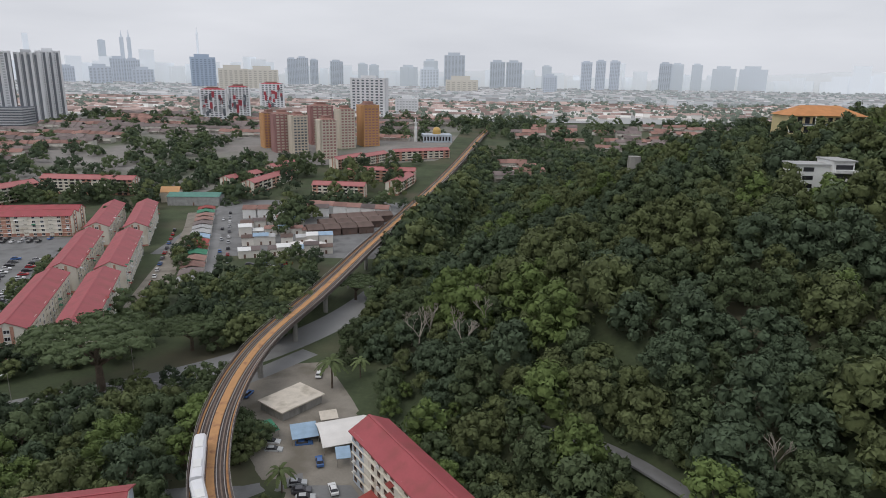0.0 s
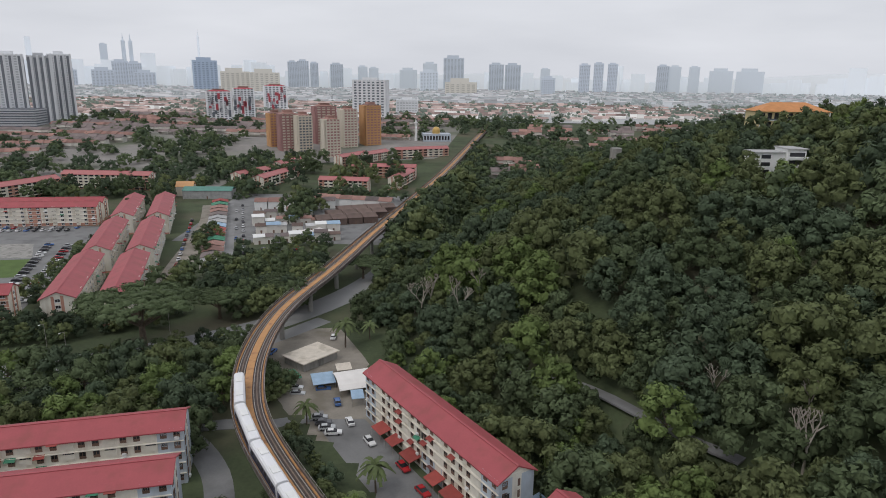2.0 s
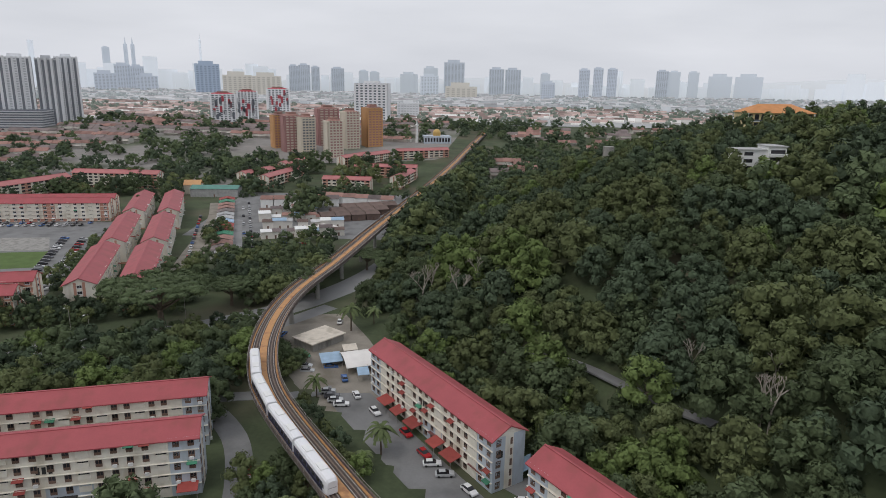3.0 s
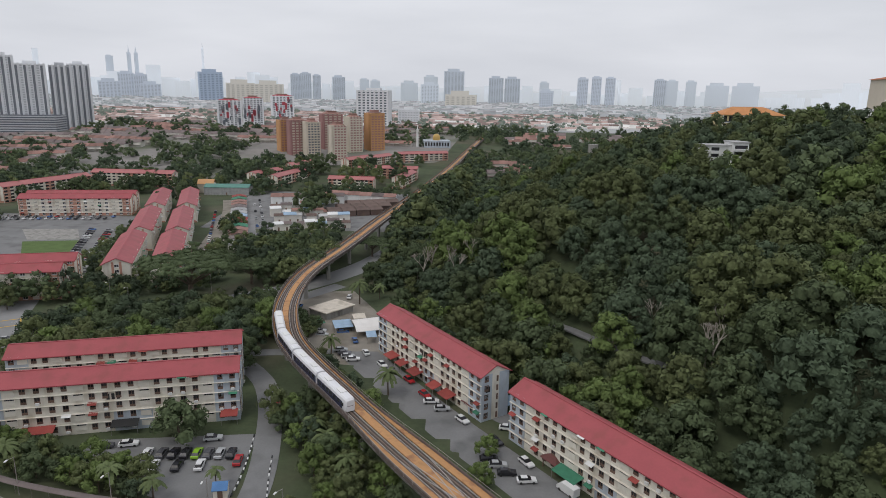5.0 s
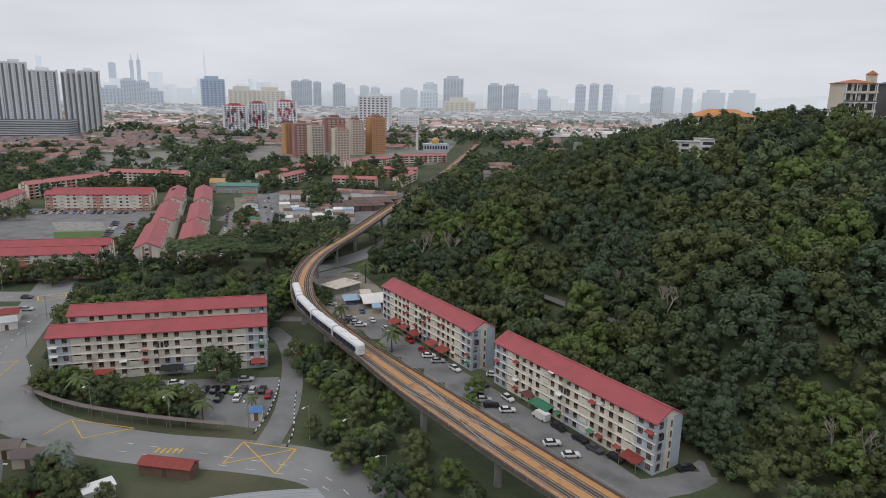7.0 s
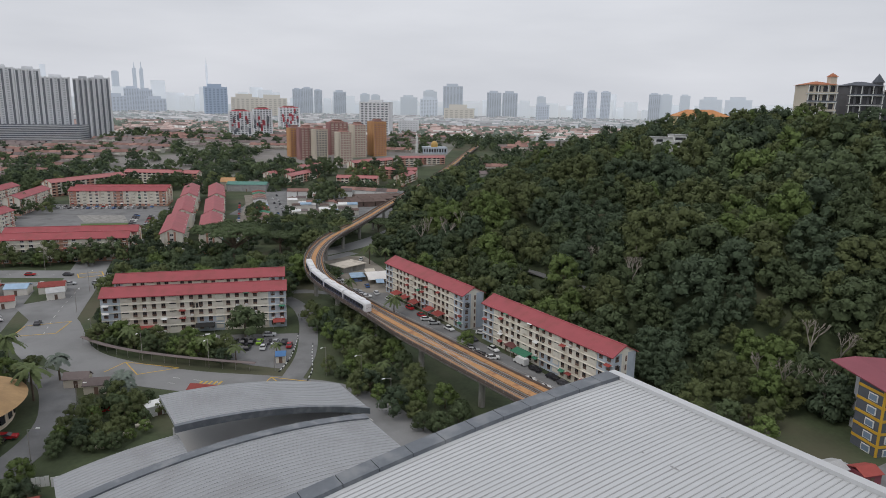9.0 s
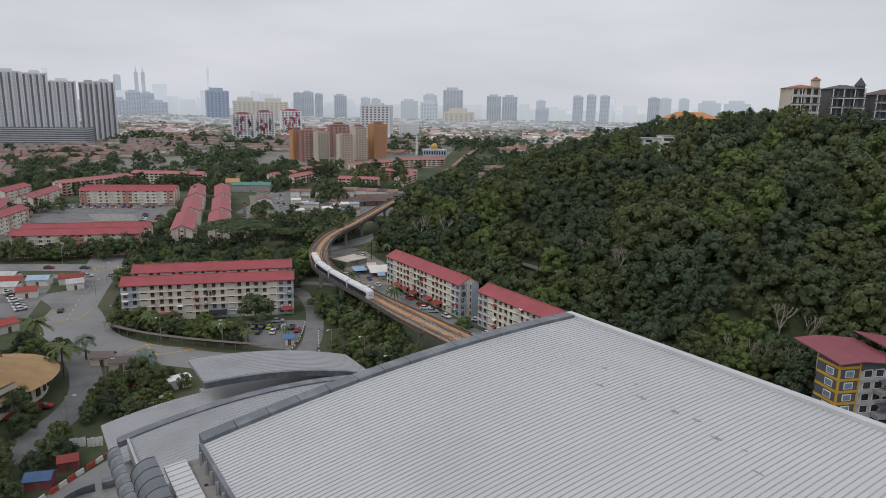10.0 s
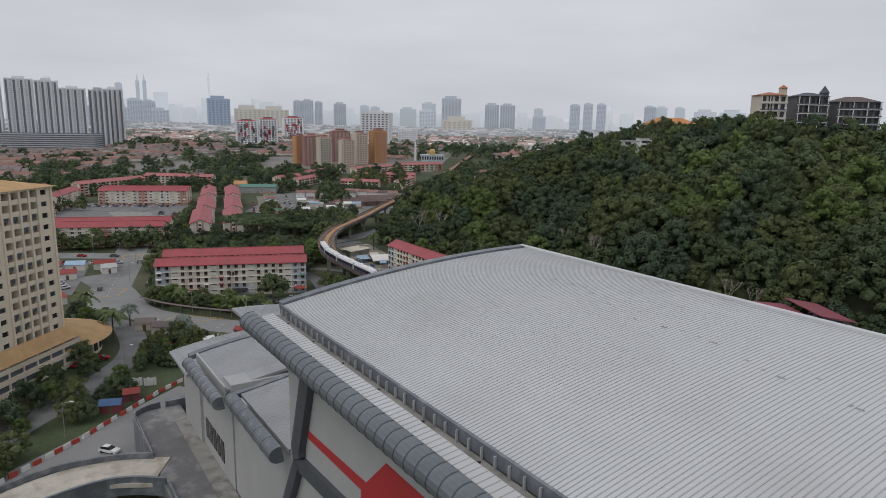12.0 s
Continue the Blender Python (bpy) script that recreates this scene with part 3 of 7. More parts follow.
slope = lambda w: Mesh().add([(-w, -1.1, 0), (w, -1.1, 0), (w, 0.02, 0.4), (-w, 0.02, 0.4), (-w, -1.1, 0.06), (w, -1.1, 0.06), (w, 0.02, 0.46), (-w, 0.02, 0.46)], [(0, 3, 2, 1), (4, 5, 6, 7), (0, 1, 5, 4), (1, 2, 6, 5), (2, 3, 7, 6), (3, 0, 4, 7)])
AWNINGS = [slope(1.0).data("awning", M_AWNRED), slope(1.0).data("awning", M_AWNGREEN), slope(1.0).data("awning", M_WHITE)]
M_DARK = mat("dark_lettering", (0.03, 0.03, 0.03), 0.7, var=0.1)


def facade(t, m, pattern, length, floors, fh, window, clutter, far=False):
    """Rows of windows on a wall that faces -y of m; w: window, p: balcony bay. far: one band of openings a floor."""
    step = length / len(pattern)
    if far:
        band = Mesh()
        for i, c in enumerate(pattern):
            band.box((i + 0.2) * step, -0.06, 0.8, (i + (0.75 if c == "w" else 0.9)) * step, 0.02, 2.0)
        data = band.data("window_band", M_WIN)
        for f in range(floors):
            tagged(part("window_band", data, None, t, m=m @ Matrix.Translation((0, 0, f * fh))), kind="stuff")
        return
    for f in range(floors):
        for i, c in enumerate(pattern):
            at = m @ Matrix.Translation(((i + 0.5) * step, 0, f * fh + 0.75))
            if c == "w":
                part("window", window, None, t, m=at)
                roll = rng.random()
                if roll < clutter * 0.5:
                    part("air_conditioner", AIRCON, None, t, m=at @ Matrix.Translation((0, 0, -0.3)))
                elif roll < clutter:
                    part("awning", AWNINGS[rng.choice((0, 0, 1, 2))], None, t, m=at @ Matrix.Translation((0, 0, 1.45)))
            elif c == "p":
                part("balcony", LOUVRE, None, t, m=at)


def walkup(a, b, depth, floors, fh, label, group, z=0.0, rise=1.9, style="cream", front="wwpwwwwpwwwwpwwwwpww", back="", ends=True, bars=False, far=False):
    """A long apartment block: front wall from a to b, the rest behind it."""
    m, length = along(a, b, z)
    t = thing("apartment_block", m, label, "apartment block", group)
    top = floors * fh + 0.3
    ym = depth / 2
    main, accent = (M_CREAM, M_PALEBLUE) if style == "cream" else (M_CREAM, M_PINK)
    part("wall", Mesh().box(0, 0, -4, length, depth, top), main, t)
    for x0, x1 in ((0.0, 0.25), (length - 0.25, length)):
        p = [(x, y, h) for x in (x0, x1) for y, h in ((0, top), (depth, top), (ym, top + rise - 0.2))]
        gable = Mesh().add(p, [(0, 2, 1), (3, 4, 5), (0, 1, 4, 3), (1, 2, 5, 4), (2, 0, 3, 5)])
        part("gable", gable, main, t, "triangular gable wall")
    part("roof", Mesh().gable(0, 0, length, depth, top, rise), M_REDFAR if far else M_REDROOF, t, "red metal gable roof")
    part("ridge_cap", Mesh().box(-0.4, ym - 0.25, top + rise - 0.06, length + 0.4, ym + 0.25, top + rise + 0.05), M_REDROOF, t)
    for f in range(1, floors + 1):
        part("ledge", Mesh().box(-0.05, -0.35, f * fh - 0.12, length + 0.05, 0.0, f * fh + 0.02), main, t)
    step = length / len(front or back)
    if style == "cream":
        for x0, x1 in ((-0.03, 2 * step), (length - 2 * step, length + 0.03)):
            part("painted_panel", Mesh().box(x0, -0.03, -3, x1, depth * 0.999, top - 0.01), accent, t, "pale blue-grey painted end bay")
        part("painted_panel", Mesh().box(length * 0.5, -0.025, -3, length * 0.5 + 3 * step, 0, 2 * fh), accent, t, "pale blue-grey painted panel")
        stair = Mesh().box(length, ym - 1.1, -3, length + 0.1, ym + 1.1, top + 0.6)
        part("stair_wall", stair, M_CREAM, t, "cream stairwell strip")
        for f in range(floors):
            part("stair_opening", Mesh().box(length + 0.04, ym + 0.2, f * fh + 0.4, length + 0.13, ym + 0.8, f * fh + 2.0), M_FRAME, t)
    else:
        if not back:
            for x0, x1 in ((0.3, 1.2 * step), (length / 2 - 0.8 * step, length / 2 + 0.8 * step), (length - 1.2 * step, length - 0.3)):
                part("painted_panel", Mesh().box(x0, -0.03, -3, x1, 0, top - 0.01), accent, t, "salmon painted bay")
            part("painted_panel", Mesh().box(0.3, -0.025, -3, length - 0.3, 0, 2.1), accent, t, "salmon painted ground floor")
        for x0, x1 in ((-0.12, 0), (length, length + 0.12)):
            for y0, y1 in ((ym - 1.9, ym - 1.0), (ym + 1.0, ym + 1.9)):
                part("painted_panel", Mesh().box(x0, y0, -3, x1, y1, top + 0.6), accent, t)
            part("painted_panel", Mesh().box(x0 * 0.7 if x0 < 0 else x0, 0.1, -3, x1 if x0 < 0 else length + 0.08, depth - 0.1, 1.8), accent, t)
    if front:
        facade(t, Matrix.Identity(4), front, length, floors, fh, WINDOW if style == "cream" else WINDOW_WIDE, 0.22, far)
    if back:
        facade(t, pose(length, depth, 0, 0, 0, 180), back, length, floors, fh, WINDOW if style == "cream" else WINDOW_WIDE, 0.3)
    if ends:
        for mm in (pose(length, 0, 0, 0, 0, 90), pose(0, depth, 0, 0, 0, -90)):
            if style == "cream":
                facade(t, mm, "w..", depth, floors, fh, WINDOW, 0.1)
            else:
                facade(t, mm, ".w.", depth, floors, fh, WINDOW_WIDE, 0.0)
    if bars:
        for k in range(3):
            part("number_bar", Mesh().box(length * 0.5 - 1.2 + k * 1.1, -0.06, 3 * fh + 0.4, length * 0.5 - 0.5 + k * 1.1, -0.035, 3 * fh + 1.9), M_DARK, t, "dark painted block number bars")
        part("number_bar", Mesh().box(length + 0.035, 1.2, 3 * fh + 0.4, length + 0.06, 2.6, 3 * fh + 2.0), M_DARK, t)
    return t, length, top


def lean_to(t, x0, x1, out, z, material, label):
    """A ground-floor awning roof on posts along a block's front."""
    r = part("porch_roof", Mesh().add([(x0, -out, z), (x1, -out, z), (x1, 0, z + 0.7), (x0, 0, z + 0.7), (x0, -out, z + 0.1), (x1, -out, z + 0.1), (x1, 0, z + 0.8), (x0, 0, z + 0.8)], [(0, 3, 2, 1), (4, 5, 6, 7), (0, 1, 5, 4), (1, 2, 6, 5), (2, 3, 7, 6), (3, 0, 4, 7)]), material, t, label)
    for x in (x0 + 0.15, x1 - 0.15):
        part("porch_post", Mesh().tube((x, -out + 0.15, -0.5), (x, -out + 0.15, z + 0.05), 0.06, 0.06), M_STEEL, t)
    return r


CREAMS = "cream five-storey walk-up apartment block with red metal roof"
GROUP = "red-roofed apartment blocks"
t, L, _ = walkup((-105.6, 58.2), (-50.6, 72.8), 9.0, 5, 2.55, CREAMS, GROUP, 0.1, bars=True)
lean_to(t, L - 4.5, L - 0.5, 2.6, 2.2, M_AWNRED, "red porch roof")
lean_to(t, 9.0, 16.0, 2.6, 2.0, M_AWNRED, "red porch roof")
lean_to(t, 28.0, 34.0, 2.6, 2.0, M_DARK, "dark porch roof")
walkup((-110.4, 76.0), (-56.0, 91.0), 9.0, 5, 2.55, CREAMS, GROUP, 0.1, front="wpwwpwwpwwpwwpwwpwwpww")
t, L, _ = walkup((-22.6, 124.6), (9.0, 78.2), 8.6, 5, 2.5, "cream five-storey walk-up flats with red roof below the hill", GROUP, -1.95, rise=2.2, bars=True)
for x0, x1, mt in ((9, 14, M_AWNRED), (16, 20, M_AWNRED), (23, 28, M_AWNRED), (34, 38, M_AWNRED), (40, 45, M_AWNRED)):
    lean_to(t, x0, x1, 3.2, 2.3, mt, "faded red porch roof")
t, L, _ = walkup((15.6, 70.6), (47.6, 24.4), 8.6, 5, 2.5, "cream five-storey walk-up flats with red roof below the hill", GROUP, -1.95, rise=2.2, bars=True)
for x0, x1, mt in ((18, 25, M_AWNGREEN), (49, 54, M_AWNRED)):
    lean_to(t, x0, x1, 3.0, 2.3, mt, "faded porch roof")
PINKS = "cream and salmon walk-up apartment block with red metal roof"
# two stepped rows of gabled blocks, their ends to the street
for (bx, by), (ax, ay) in (((-111.6, 181), (-131.9, 237.4)), ((-133.0, 244), (-154.7, 303.3)), ((-157.6, 315), (-181.4, 378.9)), ((-129.7, 178), (-150.2, 234.4)), ((-150.8, 241), (-173.3, 301.6)), ((-176.4, 313), (-198.5, 373.4))):
    walkup((ax - 9.9, ay - 3.4), (bx - 9.9, by - 3.4), 10.5, 5, 2.25, "cream and salmon gabled flats in a stepped row", GROUP, -0.9, 2.3, "pink", "", "wwpwwpwwpwwpww", True)
# the courtyard blocks
for a, b, dep in (((-205, 148), (-149, 162), 9), ((-210, 163), (-152.5, 178), 9), ((-273, 322), (-207, 333), 10), ((-277, 336), (-211, 347), 9), ((-313, 366), (-290, 436), 10), ((-296, 447), (-229, 446), 10), ((-243, 186), (-253, 234), 9), ((-262, 214), (-282, 262), 9), ((-279, 278), (-293, 333), 10), ((-317, 305), (-326, 348), 10)):
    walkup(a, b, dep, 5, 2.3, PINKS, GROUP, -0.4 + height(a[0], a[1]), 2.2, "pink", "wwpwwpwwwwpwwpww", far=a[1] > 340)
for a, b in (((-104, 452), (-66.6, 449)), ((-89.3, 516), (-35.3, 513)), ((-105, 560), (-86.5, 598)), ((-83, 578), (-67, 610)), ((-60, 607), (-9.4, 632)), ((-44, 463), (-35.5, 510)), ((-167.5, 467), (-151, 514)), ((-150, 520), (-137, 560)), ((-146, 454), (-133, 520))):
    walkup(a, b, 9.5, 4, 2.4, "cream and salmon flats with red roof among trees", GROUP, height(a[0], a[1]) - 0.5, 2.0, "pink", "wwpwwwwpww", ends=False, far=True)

# ---------------- the great metal-roofed hall ----------------
HALL = Matrix(((0.575, 0.818, 0, -11.5), (-0.818, 0.575, 0, -105.7), (0, 0, 1, 0), (0, 0, 0, 1)))  # x along the eaves gutter, y up the roof's slope
hall = thing("exhibition_hall", HALL, "large hall with light grey standing seam metal roof", "hall")
SPAN, LONG = 39.4, 128.0


def arch(v):
    """The roof's height at v metres up the slope."""
    return 46.6 + 3.7 * (1 - (1 - v / SPAN) ** 2)


def arched_roof(x0, x1, rise, y0, y1, thick=0.4, n=16):
    """A sheet curved by rise(y) between two ends."""
    ys = np.linspace(y0, y1, n)
    me = Mesh()
    v = [(x, y, rise(y) - d) for d in (0, thick) for x in (x0, x1) for y in ys]
    f = []
    for i in range(n - 1):
        f += [(i, n + i, n + i + 1, i + 1), (2 * n + i, 2 * n + i + 1, 3 * n + i + 1, 3 * n + i), (i, i + 1, 2 * n + i + 1, 2 * n + i), (n + i, 3 * n + i, 3 * n + i + 1, n + i + 1)]
    f += [(0, 2 * n, 3 * n, n), (n - 1, 2 * n - 1, 4 * n - 1, 3 * n - 1)]
    return me.add(v, f)


def seams(parent, x0, x1, gap, rise, y0, y1, width=0.06, tall=0.05, n=16, z=0.0):
    """Upstanding roof seams, one object each on one mesh."""
    data = arched_roof(-width / 2, width / 2, lambda y: rise(y) + tall, y0, y1, tall + 0.05, n).data("seam", M_SEAM)
    for x in np.arange(x0, x1, gap):
        part("seam", data, None, parent, m=Matrix.Translation((float(x), 0, z)))


roof = part("roof", arched_roof(0, LONG, arch, 0, SPAN), M_METAL, hall, "light grey standing seam metal roof")
seams(roof, 0.5, LONG - 20, 0.42, arch, 0.1, SPAN - 0.5)
M_DIRT = mat("grey_dirt_smear", (0.3, 0.3, 0.3), 0.8, var=0.4, scale=0.6)
for i in range(26):
    x, y = 6 + i * 2.3 + rng.uniform(-1, 1), 31 - i * 0.35 + rng.uniform(-1.6, 1.6)
    a, b = rng.uniform(0.15, 0.5), rng.uniform(0.08, 0.25)
    blot = [(x + a * math.cos(u) * rng.uniform(0.6, 1.3), y + b * math.sin(u) * rng.uniform(0.6, 1.3)) for u in np.linspace(0, 5.5, 8)]
    part("dirt_smear", Mesh().add([(p, q, arch(q) + 0.012) for p, q in blot], [tuple(range(8))]), M_DIRT, roof)
# flashing along the far edge, in panels
for i in range(15):
    y0 = i * SPAN / 15
    part("flashing_panel", arched_roof(-1.25, 0.05, lambda y: arch(y) + 0.32, y0 + 0.03, y0 + SPAN / 15 - 0.03, 0.9, 4), M_TUBE, hall, "grey metal flashing panel")
part("ridge_flashing", Mesh().box(-1.2, SPAN - 0.5, 49.6, LONG, SPAN + 0.25, 50.62), M_METAL, hall, "light grey ridge flashing")
part("ridge_gutter", Mesh().box(-1.2, SPAN + 0.25, 49.2, LONG, SPAN + 0.7, 50.35), M_SEAM, hall, "dark ridge gutter")
# eaves: upstand, trough, narrow seamed roof and the rounded gutter edge
part("upstand", Mesh().box(0, -0.3, 45.6, LONG, 0.0, 46.72), M_TUBE, hall, "dark eaves upstand")
brace = Mesh().box(-0.05, -0.55, 45.4, 0.05, -0.33, 46.5).data("bracket", M_SEAM)
for x in np.arange(1.0, LONG, 1.55):
    part("bracket", brace, None, hall, m=Matrix.Translation((float(x), 0, 0)))
part("gutter_trough", Mesh().box(0, -1.35, 44.9, LONG, -0.3, 45.5), M_CONC, hall, "pale stained concrete gutter")
edge = lambda y: 45.75 + 0.1 * (y + 3.0)
low = part("lower_roof", arched_roof(0.3, LONG, edge, -2.9, -1.35, 0.3, 3), M_METAL, hall, "narrow seamed metal roof strip")
seams(low, 0.6, LONG - 50, 0.7, edge, -2.9, -1.4, n=3)
outlet = Mesh().tube((0, 0, 0), (0, 0, 0.05), 0.16, 0.16, 10).data("drain", M_DARK)
for x in np.arange(4, LONG, 7.5):
    part("drain", outlet, None, hall, m=Matrix.Translation((float(x), -0.8, 45.5)))


M_RING = mat("near_black_gutter_ring", (0.085, 0.092, 0.105), 0.5, var=0.2, scale=2)


def tube_edge(parent, x0, x1, yc, zc, r, step, flat=0.85):
    """A rounded gutter edge in ringed panels, with a closed end."""
    n = 10
    arc = [(yc - r * math.sin(a), zc + r * flat * math.cos(a)) for a in np.linspace(-0.25, math.pi * 0.92, n)] + [(yc + r * 0.5, zc - r * 0.8)]
    k = len(arc)
    panel = Mesh()
    v = [(x, y, h) for x in (0.02, step - 0.02) for y, h in arc]
    panel.add(v, [(i, (i + 1) % k, (i + 1) % k + k, i + k) for i in range(k)] + [tuple(range(k))[::-1], tuple(range(k, 2 * k))])
    ring = Mesh()
    big = [(yc + (y - yc) * 1.03, zc + (h - zc) * 1.03) for y, h in arc]
    ring.add([(x, y, h) for x in (-0.05, 0.05) for y, h in big], [(i, (i + 1) % k, (i + 1) % k + k, i + k) for i in range(k)] + [tuple(range(k))[::-1], tuple(range(k, 2 * k))])
    pd, rd = panel.data("gutter_panel", M_TUBE), ring.data("gutter_ring", M_RING)
    for x in np.arange(x0, x1, step):
        part("gutter_panel", pd, None, parent, m=Matrix.Translation((float(x), 0, 0)))
        part("gutter_ring", rd, None, parent, m=Matrix.Translation((float(x), 0, 0)))


tube_edge(hall, -1.0, LONG, -3.6, 44.9, 1.4, 1.5)
# walls
part("wall", Mesh().box(0.4, 0.4, -2, LONG, SPAN, 45.8), M_WALLGREY, hall, "light grey clad wall")
part("soffit", Mesh().box(0, -3.2, 43.6, LONG, 0.4, 44.2), M_SEAM, hall, "dark soffit under the gutter")
def wall_shape(name, outline, out, material, label):
    """A flat shape proud of the hall's long wall; outline in (along, up)."""
    k = len(outline)
    v = [(x, y, z) for y in (0.4 - out, 0.4) for x, z in outline]
    return part(name, Mesh().add(v, [tuple(range(k)), tuple(range(k, 2 * k))[::-1]] + [(i, i + k, (i + 1) % k + k, (i + 1) % k) for i in range(k)]), material, hall, label)


wall_shape("red_stripe", [(6.6, 32.7), (6.6, 31.7), (21.4, 32.2), (21.7, 33.5)], 0.08, M_RED, "red wall stripe")
wall_shape("red_panel", [(21.7, 33.5), (20.6, 32.0), (20.6, 29.4), (60, 30.4), (60, 37.6), (25.8, 37.6)], 0.1, M_RED, "red angular wall graphic")
wall_shape("slanting_frame", [(7.6, 43.0), (3.0, 29.4), (3.6, 27.8), (5.6, 28.8), (5.5, 29.6), (10.2, 43.0)], 0.9, M_RING, "dark kinked steel frame")
wall_shape("slanting_frame", [(3.6, 27.8), (-1.6, 18.6), (0.4, 18.6), (4.9, 27.0)], 0.9, M_RING, "dark slanting steel leg")
wall_shape("lower_frame", [(3.6, 27.8), (4.9, 26.6), (60, 30.6), (60, 32.0), (5.6, 28.6)], 0.7, M_RING, "dark frame under the red graphic")

# ---------------- the lower wings ----------------
M_WINGROOF = mat("weathered_grey_roof_sheet", (0.33, 0.34, 0.355), 0.5, var=0.1, scale=6, fine=0.5, stain=(0.28, 0.285, 0.295), stain_scale=0.15)
wing = thing("hall_wing", HALL, "low hall wings with curved grey metal roofs", "hall wing")
roof_a = lambda y: 25.2 - 0.0052 * (y - 15) ** 2 + 0.0 * y
ra = part("roof", arched_roof(-75, -63, roof_a, 14.5, 47, 0.6), M_WINGROOF, wing, "curved standing seam roof")
seams(ra, -74.7, -63.2, 0.8, roof_a, 14.6, 46.9)
part("eaves_edge", arched_roof(-63, -62.2, lambda y: roof_a(y) + 0.05, 14.3, 47.2, 1.1), M_TUBE, wing, "dark rounded eaves")
part("wall", Mesh().box(-74, 16, -2, -63, 46, 19.4), M_WALLGREY, wing, "light grey wall")
roof_b = lambda y: 21.0 + 0.22 * (y + 1.5) - 0.006 * (y + 1.5) ** 2
rb = part("roof", arched_roof(-64, -49, roof_b, -1.8, 15, 0.5), M_WINGROOF, wing, "curved standing seam roof")
seams(rb, -63.7, -49, 0.8, roof_b, -1.7, 14.9)
part("wall", Mesh().box(-62.5, 0.5, -2, -49, 15, 20.6), M_WALLGREY, wing, "light grey wall")
roof_c = lambda y: 24.7 + 2.4 * (1 - ((y - 22) / 22) ** 2)
rc = part("roof", arched_roof(-48.6, -29, roof_c, 0.3, 40, 0.5), M_WINGROOF, wing, "curved standing seam roof")
seams(rc, -48.2, -33, 0.8, roof_c, 0.4, 39.8)
part("flashing", arched_roof(-50.2, -48.6, lambda y: roof_c(y) + 0.25, -1.0, 40, 0.9), M_TUBE, wing, "grey roof edge flashing")
tube_edge(wing, -46.6, -27.5, -1.5, 24.0, 1.35, 2.6)
part("upstand", Mesh().box(-48, 0.02, 23.6, -29, 0.35, 25.3), M_SEAM, wing, "dark upstand")
part("wall", Mesh().box(-49, 1.0, -2, -28.6, 39, 23.9), M_WALLGREY, wing, "light grey wall")
for i in range(5):
    part("window", Mesh().box(-47 + i * 2.6, 0.9, 8.5, -45 + i * 2.6, 1.06, 12.5), M_WIN, wing, "tall dark window")
part("parapet", Mesh().box(-33, 1.0, 23.9, -28.4, 39, 25.6), M_WALLGREY, wing, "pale parapet wall")
roof_d = lambda y: 27.2 + 0.16 * y
part("wall", Mesh().box(-28.4, 1.2, -2, 0.2, 36, 24.4), M_WALLGREY, wing, "light grey wall with rain streaks")
rd_ = part("roof", arched_roof(-20.5, 0.0, roof_d, 0.3, 14, 0.5, 4), M_WINGROOF, wing, "small seamed metal roof")
seams(rd_, -20.2, -0.2, 0.8, roof_d, 0.4, 13.9, n=4)
part("flashing", arched_roof(-21.6, -20.5, lambda y: roof_d(y) + 0.2, -0.6, 14, 0.9, 4), M_TUBE, wing, "grey roof edge flashing")
tube_edge(wing, -20.8, -0.6, -0.9, 26.6, 1.35, 3.4)
part("wall", Mesh().box(-20, 1.1, 20, 0.3, 13.5, 26.9), M_WALLGREY, wing)

# the loading ramp beside the wing
M_RAMP = mat("dark_tyre_marked_concrete", (0.17, 0.17, 0.175), 0.75, var=0.3, scale=4, fine=0.4, stain=(0.3, 0.29, 0.28), stain_scale=0.25)
M_PALEDECK = mat("pale_stained_concrete", (0.5, 0.46, 0.4), 0.9, var=0.25, scale=3, fine=0.3, stain=(0.33, 0.29, 0.24), stain_scale=0.3)
ramp = thing("loading_ramp", HALL, "grey concrete loading ramp with dark parapets", "ramp")
part("deck", Mesh().box(-70.5, -8.8, -2, -8, 0.9, 6.0), M_RAMP, ramp, "dark tyre-marked ramp deck")
part("platform", Mesh().box(-61, -2.0, 6.0, -8, 0.95, 6.4), M_CONC, ramp, "raised loading platform")
part("end_wall", Mesh().box(-72, -2, -2, -70.4, 8, 7.3), M_TUBE, ramp)


def wall_line(name, points, z, down, up, label, thick=0.28):
    way = spline([(x, y, z) for x, y in points], 1.2)
    return part(name, Mesh().sweep(way, [(-thick, -down), (thick, -down), (thick, up), (-thick, up)]), M_TUBE, ramp, label)


wall_line("parapet", [(-48.0, -8.8), (-58, -9.0), (-67.5, -9.0), (-70.6, -6.2), (-71.4, -2)], 6.0, 8, 1.2, "dark parapet along the ramp", 0.16)
wall_line("parapet", [(-37.6, -8.3), (-29.6, -8.2), (-8, -8.4)], 6.0, 8, 1.2, "dark parapet along the ramp", 0.16)
wall_line("curved_parapet", [(-48.0, -8.6), (-50.3, -13), (-51.6, -18), (-52.0, -25), (-49.4, -32.5), (-45, -40)], 6.0, 2.2, 1.25, "dark curved parapet wall")
wall_line("curved_parapet", [(-37.6, -8.4), (-41.2, -13.4), (-42.6, -18.4), (-41.4, -26.3), (-38, -34)], 6.0, 2.2, 1.25, "dark curved parapet wall")
bow = spline([(-42.8, -8.2, 6.0), (-46, -14, 6.0), (-47.2, -19, 6.0), (-46.6, -26, 6.0), (-43, -34.5, 6.0)], 1.5)
part("curved_deck", Mesh().sweep(bow, [(-4.6, -0.6), (4.6, -0.6), (4.6, 0.15), (-4.6, 0.15)]), M_PALEDECK, ramp, "pale stained curved ramp slab")
